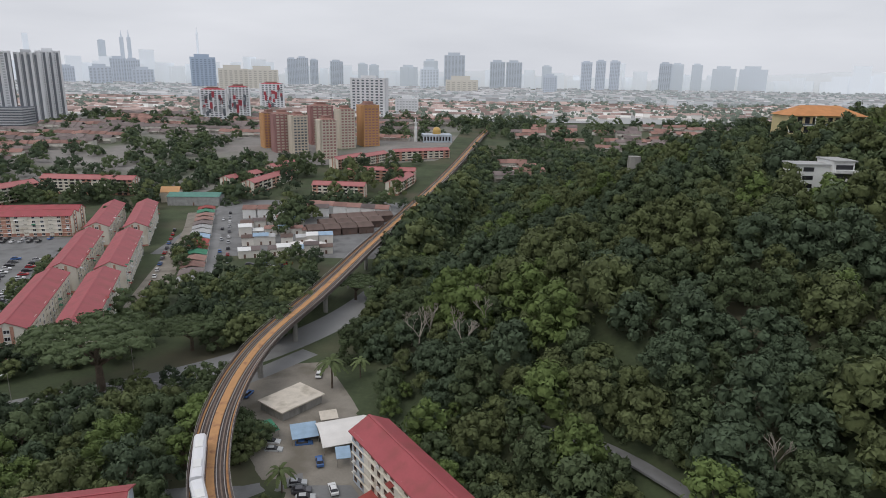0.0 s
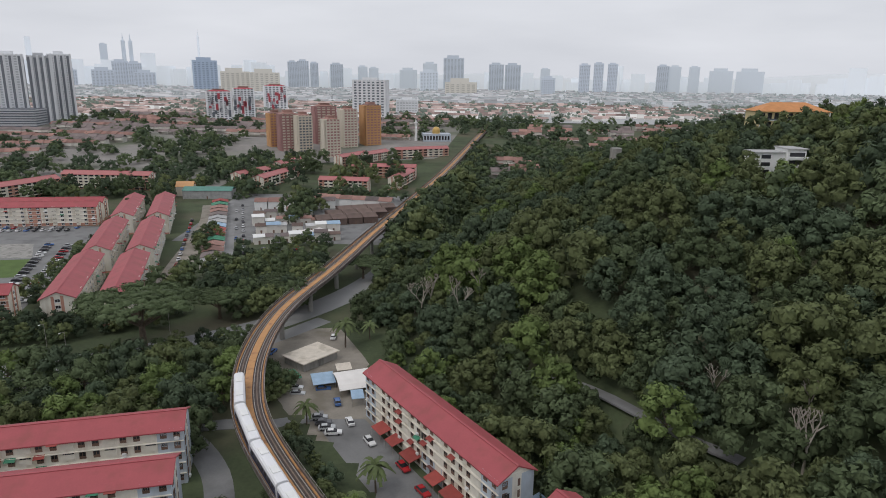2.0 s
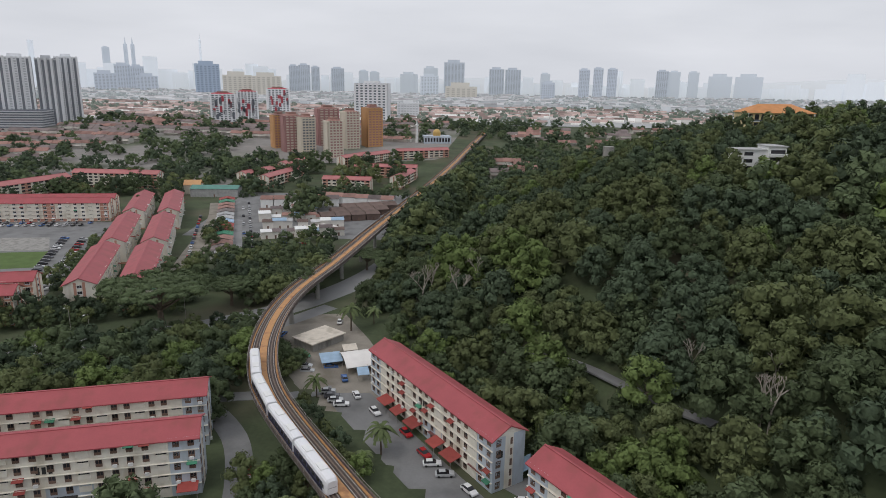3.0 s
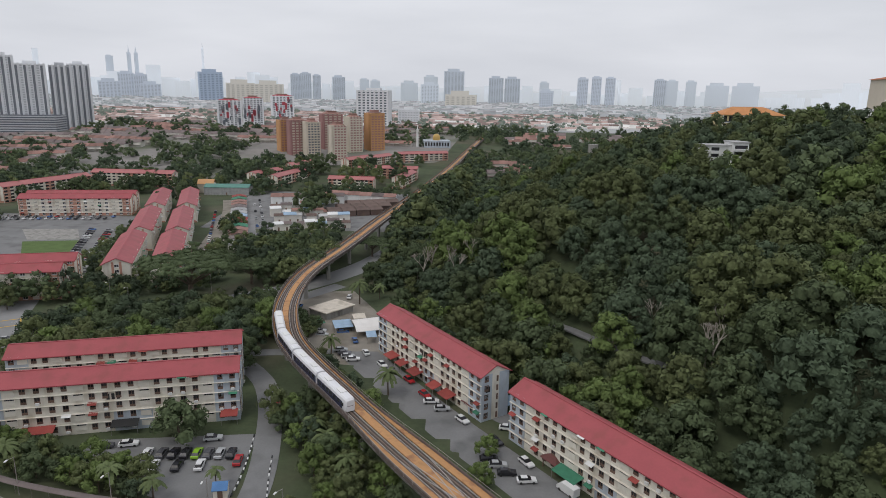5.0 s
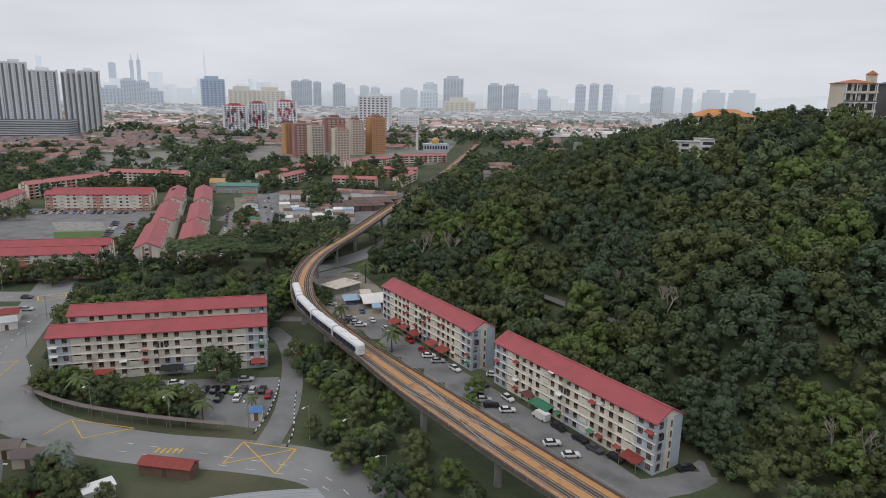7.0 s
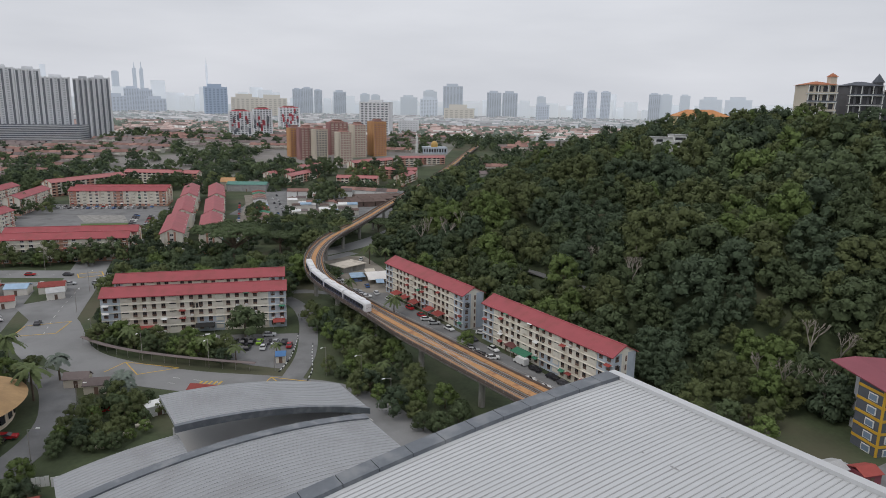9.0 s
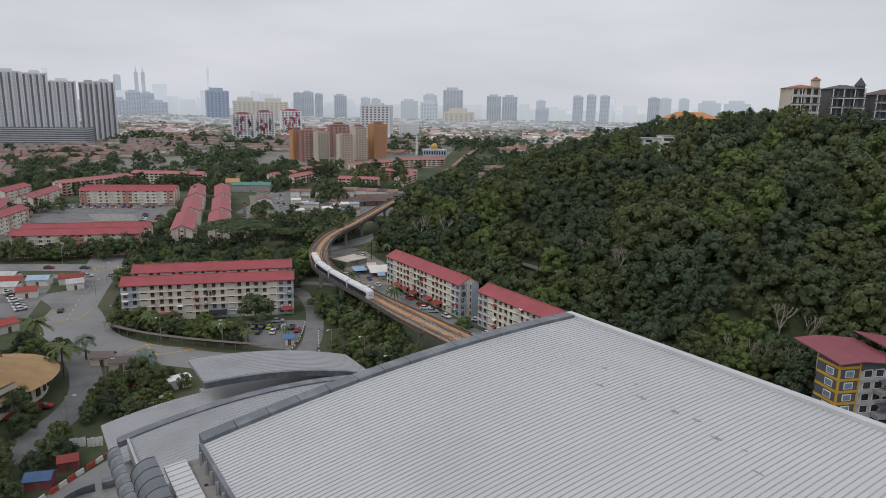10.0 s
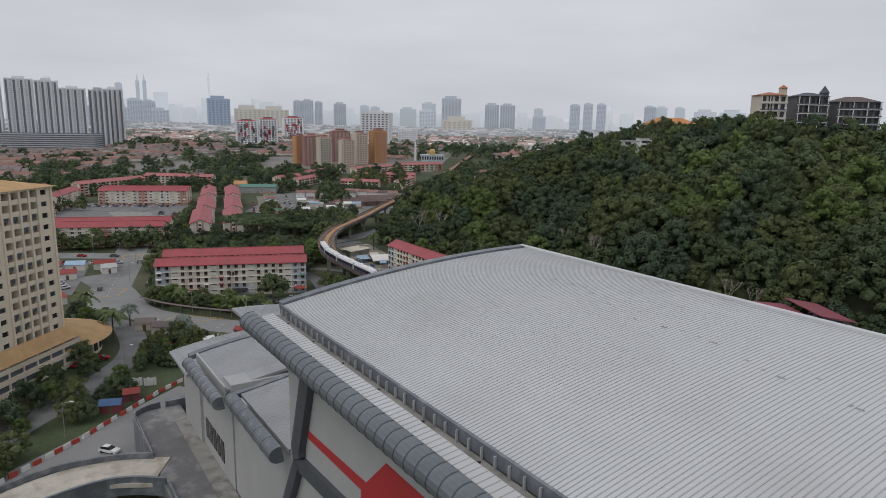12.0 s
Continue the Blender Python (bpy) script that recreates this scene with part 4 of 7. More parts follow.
for p in bow[4::6]:
    part("pier", Mesh().tube((p.x + 1.5, p.y, -1), (p.x + 1.5, p.y, 5.5), 0.5, 0.5, 10), M_CONC, ramp)
for x in np.arange(-66, -47, 2.2):
    part("post", Mesh().box(float(x), -9.05, 7.1, float(x) + 0.07, -8.98, 8.1), M_STEEL, ramp)
part("handrail", Mesh().box(-67, -9.06, 8.05, -46.8, -8.98, 8.13), M_STEEL, ramp, "thin steel handrail")

# ---------------- towers and the far city ----------------
M_TGREY = mat("grey_tower_render", (0.5, 0.51, 0.53), 0.8, var=0.1, scale=20, rnd=0.15)
M_TWHITE = mat("white_tower_render", (0.76, 0.77, 0.79), 0.8, var=0.08, scale=20, rnd=0.1)
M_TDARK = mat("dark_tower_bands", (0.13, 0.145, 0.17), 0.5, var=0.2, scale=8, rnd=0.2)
# dark colour stands in for the shade inside the window recesses
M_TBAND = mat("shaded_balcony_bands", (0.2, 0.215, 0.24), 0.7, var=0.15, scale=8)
M_TORANGE = mat("orange_tower_paint", (0.55, 0.31, 0.15), 0.8, var=0.12, scale=15)
M_TCREAM = mat("cream_tower_paint", (0.62, 0.56, 0.47), 0.8, var=0.1, scale=15)
M_TRED = mat("red_tower_paint", (0.42, 0.08, 0.1), 0.8, var=0.12, scale=10)
M_TMAROON = mat("maroon_tower_paint", (0.36, 0.2, 0.19), 0.8, var=0.12, scale=10)
M_TBLUE = mat("blue_grey_glass", (0.2, 0.27, 0.36), 0.4, var=0.15, scale=15, rnd=0.2)


def tower(x, y, w, d, z, top, wall, band, label, turn=0.0, floor=3.3, cap=None, columns=5, thick=0.42, group="city towers"):
    """A tower: body, recessed window bands floor by floor with piers between, and roof blocks."""
    t = thing("tower_block", pose(x, y, z, 0, 0, turn), label, "tower", group)
    h = top - z
    part("body", Mesh().box(-w / 2 + 0.4, -d / 2 + 0.4, -6, w / 2 - 0.4, d / 2 - 0.4, h), band, t, "dark window bands")
    slab = Mesh().box(-w / 2, -d / 2, 0, w / 2, d / 2, floor * 0.45).data("floor_band", wall)
    n = int(h / floor)
    for i in range(n + 1):
        part("floor_band", slab, None, t, m=Matrix.Translation((0, 0, min(i * floor, h - floor * 0.4))))
    pw = w / columns * thick
    pier = Mesh().box(-pw / 2, -d / 2 - 0.25, -6, pw / 2, d / 2 + 0.25, h + 0.8).data("pier", wall)
    for i in range(columns + 1):
        part("pier", pier, None, t, m=Matrix.Translation((-w / 2 + pw / 2 + i * (w - pw) / columns, 0, 0)))
    for s in (-1, 1):
        part("pier", Mesh().box(s * (w / 2 - 0.2), -d / 4, -6, s * (w / 2 + 0.35), d / 4, h + 0.5) if s > 0 else Mesh().box(-w / 2 - 0.35, -d / 4, -6, -w / 2 + 0.2, d / 4, h + 0.5), wall, t)
    part("roof_block", Mesh().box(-w * 0.22, -d * 0.25, h, w * 0.22, d * 0.25, h + 4.2), cap or wall, t, "rooftop plant room")
    return t


# the grey and white condominium cluster
# window bands are grey, with haze in their colour; recess shade is painted
for x, y, w, d, top, wall in ((-700, 800, 40, 26, 122, M_TWHITE), (-655, 812, 36, 26, 121, M_TWHITE), (-617, 818, 30, 26, 119, M_TWHITE), (-585, 830, 36, 24, 109, M_TWHITE), (-556, 850, 26, 24, 108, M_TGREY), (-562, 905, 28, 24, 112, M_TWHITE)):
    t = tower(x, y, w, d, 18, top, wall, M_TGREY, "tall grey and white condominium tower", 30, 3.2, columns=7, thick=0.3)
    for u in (-0.42, -0.14, 0.12, 0.4):
        part("recess_strip", Mesh().box(u * w - 1.4, -d / 2 - 0.45, 0, u * w + 1.4, -d / 2 + 0.3, top - 20), M_TBAND, t, "dark window strip with recess shade in its colour")
        part("fin_wall", Mesh().box(u * w + 1.6, -d / 2 - 1.4, 0, u * w + 4.2, -d / 2 + 0.3, top - 17), M_TWHITE, t, "plain white fin wall")
t = thing("podium", pose(-622, 800, 18, 0, 0, 12), "grey parking podium under the towers", "podium")
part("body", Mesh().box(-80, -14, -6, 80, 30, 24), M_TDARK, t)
for i in range(8):
    part("floor_band", Mesh().box(-81, -15, i * 3.1, 81, 31, i * 3.1 + 1.5), M_TGREY, t)
# orange and maroon slab blocks with red caps
for x, y, w, d, z, top, wall, band in ((-198, 678, 15, 15, 12, 47, M_TORANGE, M_TMAROON), (-178, 654, 19, 16, 10, 48, M_TMAROON, M_TCREAM), (-160, 645, 15, 16, 10, 47, M_TCREAM, M_TDARK), (-127, 620, 15, 17, 9, 45, M_TCREAM, M_TMAROON), (-150, 705, 24, 14, 13, 54, M_TMAROON, M_TCREAM), (-120, 682, 16, 17, 13, 52, M_TCREAM, M_TMAROON), (-98, 700, 18, 18, 14, 56, M_TORANGE, M_TMAROON)):
    t = tower(x, y, w, d, z, top, wall, band, "orange and cream slab block with red hipped caps", 33, 2.8, cap=M_TERRA, columns=4, thick=0.28)
    part("roof", Mesh().hip(-w * 0.4, -d * 0.4, w * 0.4, d * 0.4, top - z + 0.6, 3.4), M_TERRA, t, "red hipped roof cap")
# red and white patterned towers
for x, y, z, w, top in ((-351, 937, 24, 36, 64), (-314, 935, 24, 30, 68), (-312, 1096, 25, 38, 71)):
    t = tower(x, y, w, 26, z, top, M_TWHITE, M_TDARK, "white tower with red and dark painted panels", 20, 3.0, cap=M_TERRA, columns=6)
    for i in range(22):
        px, pz = rng.uniform(-w / 2, w / 2 - 5), rng.uniform(4, top - z - 9)
        part("painted_panel", Mesh().box(px, -13.6, pz, px + 3.4, -13.2, pz + rng.choice((5.5, 8.5))), rng.choice((M_TRED, M_TRED, M_TDARK, M_TGREY)), t)
    part("roof", Mesh().hip(-w * 0.45, -12, w * 0.45, 12, top - z + 0.6, 3.5), M_TRED, t, "red roof cap")
for x, y, z, w, top, wall, band, label in (
        (-135, 988, 25, 52, 83, M_TWHITE, M_TDARK, "white slab tower with dark window rows"), (-85, 1059, 25, 36, 53, M_TWHITE, M_TGREY, "small white apartment tower pair"),
        ):
    tower(x, y, w, w * 0.45, z, top, wall, band, label, rng.uniform(-12, 12), 4.0, columns=7)

# mosque with gilded dome and minaret
mosque = thing("mosque", pose(-26, 739, height(-26, 739), 0, 0, 8), "pale blue mosque with gilded dome", "mosque")
part("hall", Mesh().box(-16, -12, -3, 16, 12, 8), M_PALEBLUE, mosque)
for i in range(9):
    part("arch_window", Mesh().box(-15 + i * 3.4, -12.1, 1.5, -13 + i * 3.4, -11.9, 6), M_WIN, mosque)
dome = Mesh()
rings = [(4.6 * math.cos(a), 8 + 3 + 4.9 * math.sin(a)) for a in np.linspace(0, 1.5, 8)]
for (r0, z0), (r1, z1) in zip([(4.6, 8)] + rings, rings):
    dome.tube((0, 0, z0), (0, 0, z1 + 0.001), r0, r1, 16)
part("dome", dome, mat("gilded_dome", (0.55, 0.36, 0.12), 0.35, 0.3, var=0.1, scale=3), mosque, "gilded dome")
part("minaret", Mesh().tube((-24, -4, -3), (-24, -4, 20), 1.5, 1.3, 10).tube((-24, -4, 20), (-24, -4, 21), 2.1, 2.1, 10).tube((-24, -4, 21), (-24, -4, 26), 1.0, 0.15, 10), M_WHITE, mosque, "slim white minaret")

# the hazy skyline past the suburbs, its haze put into pale glowing colours
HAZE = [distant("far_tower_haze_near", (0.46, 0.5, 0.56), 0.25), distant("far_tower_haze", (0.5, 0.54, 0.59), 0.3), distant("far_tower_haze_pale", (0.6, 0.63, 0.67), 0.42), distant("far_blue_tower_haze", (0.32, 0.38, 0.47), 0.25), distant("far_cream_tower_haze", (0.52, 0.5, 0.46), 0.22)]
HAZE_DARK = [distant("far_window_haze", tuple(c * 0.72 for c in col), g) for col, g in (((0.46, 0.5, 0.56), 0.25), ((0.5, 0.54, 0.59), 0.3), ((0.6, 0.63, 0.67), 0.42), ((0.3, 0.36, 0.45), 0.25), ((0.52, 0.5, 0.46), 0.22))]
far_y = lambda x, y: math.hypot(x, y)
sky_line = [(-1009, 2616, 92, 150, 3), (-790, 2320, 100, 106, 4), (-680, 2300, 100, 104, 4), (368, 2761, 55, 102, 0), (-155, 3358, 90, 128, 1), (6, 2530, 120, 80, 4), (670, 3600, 55, 178, 0), (745, 3600, 50, 186, 0), (820, 3600, 50, 184, 0), (-1050, 4180, 60, 188, 0), (-985, 4185, 70, 194, 0), (-915, 4190, 50, 184, 0), (-781, 4227, 80, 177, 0), (-620, 4260, 60, 165, 1), (-550, 4262, 60, 158, 1), (-330, 4290, 110, 150, 1), (-38, 4298, 130, 227, 0), (-190, 4290, 90, 190, 1), (235, 4288, 95, 190, 0), (340, 4288, 100, 188, 0), (1240, 4110, 70, 190, 0), (1310, 4100, 70, 186, 1), (1413, 4059, 60, 184, 1), (1554, 4007, 130, 162, 1), (1700, 3948, 150, 160, 1), (2178, 3706, 85, 182, 2), (-1746, 3220, 100, 115, 0), (-1862, 3624, 80, 165, 0), (-1790, 3640, 70, 158, 0), (-1620, 3396, 100, 106, 0), (-2007, 3386, 66, 115, 0),
            (-2173, 4053, 42, 275, 1), (-2074, 4104, 20, 298, 1), (-2038, 4123, 20, 298, 1), (-1676, 4282, 14, 340, 2), (-2509, 3854, 30, 300, 2), (540, 4230, 60, 165, 1), (960, 4150, 60, 150, 2), (1000, 4200, 40, 190, 2)]
for i in range(78):
    a = radians(-37 + 0.93 * i + rng.uniform(-0.4, 0.4))
    far = rng.uniform(4440, 4560)
    left = max(0.0, min(1.0, (-math.degrees(a) - 2) / 20))
    sky_line.append((far * math.sin(a), far * math.cos(a), rng.uniform(35, 110), 85 + rng.uniform(0, 60) + 85 * left * rng.random(), 2))
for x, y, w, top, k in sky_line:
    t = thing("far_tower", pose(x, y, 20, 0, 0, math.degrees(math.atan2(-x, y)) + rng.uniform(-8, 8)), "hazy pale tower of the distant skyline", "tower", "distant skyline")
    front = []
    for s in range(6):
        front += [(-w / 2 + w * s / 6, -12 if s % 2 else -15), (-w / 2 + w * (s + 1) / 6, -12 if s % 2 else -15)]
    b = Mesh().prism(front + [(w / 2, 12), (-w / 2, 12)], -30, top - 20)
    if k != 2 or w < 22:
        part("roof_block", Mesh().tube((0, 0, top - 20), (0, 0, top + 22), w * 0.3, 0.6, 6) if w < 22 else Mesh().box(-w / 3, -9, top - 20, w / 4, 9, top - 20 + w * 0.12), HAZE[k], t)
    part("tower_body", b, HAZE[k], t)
    if far_y(x, y) < 4000 or k in (0, 3):
        strips = Mesh()
        for s in range(6):
            cx0 = -w / 2 + w * (s + 0.5) / 6
            depth = -12.3 if s % 2 else -15.3
            for z in range(6, int(top - 26), 7):
                strips.box(cx0 - w / 22, depth, z, cx0 + w / 22, depth + 1, z + 4)
        if strips.n:
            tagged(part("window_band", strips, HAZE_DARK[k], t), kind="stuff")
# far hills whose haze is painted as a pale, faintly glowing colour
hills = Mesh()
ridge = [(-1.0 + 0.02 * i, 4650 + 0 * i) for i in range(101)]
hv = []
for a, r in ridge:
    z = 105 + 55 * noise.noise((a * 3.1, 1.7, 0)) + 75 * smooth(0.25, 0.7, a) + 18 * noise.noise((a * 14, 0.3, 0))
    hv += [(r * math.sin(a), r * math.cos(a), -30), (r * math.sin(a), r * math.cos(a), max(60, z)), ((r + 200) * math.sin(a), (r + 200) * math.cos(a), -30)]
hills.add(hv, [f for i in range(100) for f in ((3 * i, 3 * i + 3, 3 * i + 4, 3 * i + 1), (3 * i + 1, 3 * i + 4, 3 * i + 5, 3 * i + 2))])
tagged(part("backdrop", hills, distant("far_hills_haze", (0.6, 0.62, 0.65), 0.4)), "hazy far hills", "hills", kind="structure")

# ---------------- suburbs: rows of tiled houses ----------------
def house_row(me_roof, me_wall, x, y, z, length, turn, depth=10.0, h=6.0, rise=2.6, unit=7):
    c, s = math.cos(turn), math.sin(turn)
    units = max(1, int(length / unit))
    w = length / units
    for i in range(units):
        dz, dy = rng.uniform(-0.5, 0.5), rng.uniform(-1.2, 1.2)
        one_r, one_w = Mesh(), Mesh()
        one_w.box(i * w - length / 2, dy, -4, (i + 1) * w - length / 2, depth + dy, h + dz)
        one_r.gable(i * w - length / 2, dy, (i + 1) * w - length / 2, depth + dy, h + dz, rise, 0.5, 0.2)
        (one_r if i % 3 == 0 else one_w).box(i * w - length / 2 + 0.6, dy - 3.2, 2.9 + dz * 0.4, (i + 1) * w - length / 2 - 0.4, dy, 3.15 + dz * 0.4)
        for src, dst in ((one_r, me_roof), (one_w, me_wall)):
            dst.add([(x + c * px - s * py, y + s * px + c * py, z + pz) for px, py, pz in src.v], src.f)


NO_HOUSE = [(-330, 440, -170, 480), (-240, 600, -60, 720), (-130, 430, 0, 660), (-720, 760, -520, 930), (-380, 900, -280, 970), (-60, 700, 30, 780), (-180, 430, -120, 580)]
roofs, brown, walls = Mesh(), Mesh(), Mesh()
# rows past 950 m go into meshes whose colours have haze mixed in
mid_roofs, mid_walls, far_roofs, far_walls = Mesh(), Mesh(), Mesh(), Mesh()
for band in range(84):
    y = 455 + band * 15 + (band * band) * 0.32
    if y > 3900:
        break
    x = -0.9 * y - 60
    while x < 0.8 * y:
        east = x > 0.05 * y - 60
        length = (rng.uniform(12, 30) if east else rng.uniform(35, 80)) * (1 + y / 2500)
        cx, yy = x + length / 2, y + 9 * math.sin(x / 130) + rng.uniform(-2, 2)
        x += length + rng.uniform(4, 14) * (1 + y / 1200)
        if any(a - 12 < cx < c + 12 and b - 12 < yy < d + 8 for a, b, c, d in NO_HOUSE) or hill_side(cx, yy) > -14 and yy < 620:
            continue
        if abs(cx - (0.055 * yy - 25)) < 24 + length * 0.5 and yy < 1000:
            continue
        if rng.random() > (0.7 if east else 0.92) or noise.noise((cx / 210, yy / 210, 9.0)) > 0.3:
            continue
        turn = rng.uniform(-0.2, 0.2) + (0.5 * noise.noise((cx / 300, yy / 300, 2.0)) if y < 1600 else 0.0)
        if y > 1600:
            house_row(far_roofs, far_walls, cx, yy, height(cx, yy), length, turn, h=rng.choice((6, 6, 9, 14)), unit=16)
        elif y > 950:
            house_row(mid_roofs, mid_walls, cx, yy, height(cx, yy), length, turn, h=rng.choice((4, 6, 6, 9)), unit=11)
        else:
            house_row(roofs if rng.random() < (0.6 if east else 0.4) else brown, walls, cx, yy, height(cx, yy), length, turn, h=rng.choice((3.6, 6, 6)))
# streets and yards between the houses
M_STREETS = mat("suburb_streets_and_yards", (0.24, 0.225, 0.21), 0.9, var=0.3, scale=25, fine=3, stain=(0.1, 0.12, 0.07), stain_scale=0.012, local=False)


def plain(ys, west, east, lift):
    me = Mesh()
    me.v = [(w + (e - w) * k / 12, y, height(-900, y) + lift) for y in ys for w, e in ((west(y), east(y)),) for k in range(13)]
    me.f = [(13 * j + k, 13 * j + k + 1, 13 * j + k + 14, 13 * j + k + 13) for j in range(len(ys) - 1) for k in range(12)]
    return me


tagged(part("pavement", plain(list(range(446, 961, 12)), lambda y: -0.9 * y - 80, lambda y: -186 + 150 * smooth(560, 620, y) + (y - 446) * 0.1, 0.15), M_STREETS), "grey streets and yards between terraced houses", "street", kind="structure")
# the far plain's pale glowing colour is painted haze
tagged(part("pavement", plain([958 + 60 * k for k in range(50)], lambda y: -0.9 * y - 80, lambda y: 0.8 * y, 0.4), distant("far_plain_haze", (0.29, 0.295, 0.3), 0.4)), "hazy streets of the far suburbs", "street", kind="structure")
tagged(part("suburb_roofs", roofs, M_TERRA), "terracotta tiled roofs of terraced houses", "houses", kind="stuff")
tagged(part("suburb_roofs", brown, M_BROWNROOF), "brown tiled roofs of terraced houses", "houses", kind="stuff")
tagged(part("suburb_walls", walls, M_HOUSEWALL), "plastered walls of terraced houses", "houses", kind="stuff")
# haze of these houses is put into base colour and emission
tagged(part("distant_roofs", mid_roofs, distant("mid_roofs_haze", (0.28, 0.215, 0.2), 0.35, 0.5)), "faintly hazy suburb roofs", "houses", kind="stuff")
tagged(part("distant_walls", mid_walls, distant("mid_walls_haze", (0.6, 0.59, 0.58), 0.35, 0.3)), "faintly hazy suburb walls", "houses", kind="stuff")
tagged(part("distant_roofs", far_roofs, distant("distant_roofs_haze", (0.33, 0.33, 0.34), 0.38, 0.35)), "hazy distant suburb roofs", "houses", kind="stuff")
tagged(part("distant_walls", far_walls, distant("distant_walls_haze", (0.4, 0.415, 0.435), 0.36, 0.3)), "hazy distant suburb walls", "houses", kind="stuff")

# ---------------- trees ----------------
def ball(fine):
    """A unit ball of triangles, its underside left open."""
    bm = bmesh.new()
    bmesh.ops.create_icosphere(bm, subdivisions=fine, radius=1.0)
    v = np.array([tuple(p.co) for p in bm.verts])
    f = [tuple(p.index for p in q.verts) for q in bm.faces if q.calc_center_median().z > -0.55]
    bm.free()
    return v, f


BALLS = {1: ball(1), 2: ball(2)}


def crown_arrays(seed, r=4.2, tall=1.7, lobes=20, leaves=400, size=0.34, flat=0.85, spread=0.7, dome=True, puff=(0.25, 0.38), fine=2):
    """Uneven leafy puffs with loose leaf sprays on them: vertices and faces of one crown, its base at z = 0."""
    g = np.random.default_rng(seed)
    ball_v, ball_f = BALLS[fine]
    verts, faces, cs = [], [], []
    for i in range(lobes):
        a = 2.4 * i + g.uniform(-0.4, 0.4)
        u = (i + 0.5) / lobes
        if dome:
            h = r * (0.3 + tall * u * 0.8) + r * g.uniform(-0.12, 0.12)
            d = r * spread * math.sqrt(max(0.0, 1 - u ** 2.2)) * g.uniform(0.7, 1.15)
            q = r * g.uniform(*puff) * (1.1 - 0.25 * u)
        else:
            d = r * spread * math.sqrt(u)
            h = r * tall * (1.0 + 0.5 * (1 - u) + g.uniform(-0.25, 0.25))
            q = r * g.uniform(*puff)
        cs.append((d * math.cos(a), d * math.sin(a), h, q))
    for x, y, z, q in cs:
        k = len(verts)
        wob = g.uniform(0.72, 1.18, size=(len(ball_v), 1))
        verts += (np.array((x, y, z)) + ball_v * wob * np.array((q, q, q * flat)) * 0.8).tolist()
        faces += [tuple(k + i for i in f) for f in ball_f]
    for i in range(leaves):
        x, y, z, q = cs[i % lobes]
        d = g.normal(size=3)
        d = d / np.linalg.norm(d) + np.array((x / r, y / r, 0.6)) * 0.7
        d /= np.linalg.norm(d)
        p = np.array((x, y, z)) + d * q * np.array((1, 1, flat)) * g.uniform(0.78, 1.2)
        nrm = d + g.normal(size=3) * 0.33
        nrm /= np.linalg.norm(nrm)
        u = np.cross(nrm, g.normal(size=3))
        u /= np.linalg.norm(u)
        w = np.cross(nrm, u)
        s = size * g.uniform(0.5, 1.4)
        k = len(verts)
        verts += [tuple(p + u * s), tuple(p - u * s * 0.5 + w * s * 0.6), tuple(p - u * s * 0.5 - w * s * 0.6)]
        faces.append((k, k + 1, k + 2))
    return np.array(verts), faces


TALL = (1.5, 1.9, 1.7, 2.1)
CROWNS = [crown_arrays(i, r=4.3 + 0.3 * (i % 3), tall=TALL[i % 4], lobes=19 + 2 * (i % 3), leaves=1150, size=0.43, fine=1) for i in range(8)]
MID_CROWNS = [crown_arrays(20 + i, r=4.4 + 0.3 * (i % 3), tall=TALL[i % 4], lobes=12, leaves=400, size=0.6, puff=(0.28, 0.42), fine=1) for i in range(8)]
NEAR_FAR = [crown_arrays(60 + i, r=4.4, tall=1.4, lobes=8, leaves=110, size=0.75, puff=(0.32, 0.5), fine=1) for i in range(5)]
FAR_CROWNS = [crown_arrays(40 + i, r=4.6, tall=1.2, lobes=3, leaves=14, size=0.9, puff=(0.42, 0.7), fine=1) for i in range(5)]


def forest(name, places, material, label, crowns=CROWNS):
    """One mesh of many trees, for woods past counting."""
    vs, fs, n = [], [], 0
    for x, y, z, s, k, a in places:
        v, f = crowns[k % len(crowns)]
        c, q = math.cos(a), math.sin(a)
        vs.append(np.stack([x + s * (c * v[:, 0] - q * v[:, 1]), y + s * (q * v[:, 0] + c * v[:, 1]), z + s * v[:, 2]], 1))
        fs += [tuple(i + n for i in face) for face in f]
        n += len(v)
    me = bpy.data.meshes.new(name)
    me.from_pydata(np.concatenate(vs).tolist(), [], fs)
    me.materials.append(material)
    me.polygons.foreach_set("use_smooth", [True] * len(me.polygons))
    ob = new(name, me)
    return tagged(ob, label, "trees", kind="stuff")


cells = {}


def room(x, y, r):
    """Whether a crown of that radius still finds room at a place; if so it takes it."""
    key = (int(x // 10), int(y // 10))
    for p in (-1, 0, 1):
        for q in (-1, 0, 1):
            for u, v, w in cells.get((key[0] + p, key[1] + q), ()):
                if (x - u) ** 2 + (y - v) ** 2 < (r + w) ** 2:
                    return False
    cells.setdefault(key, []).append((x, y, r))
    return True


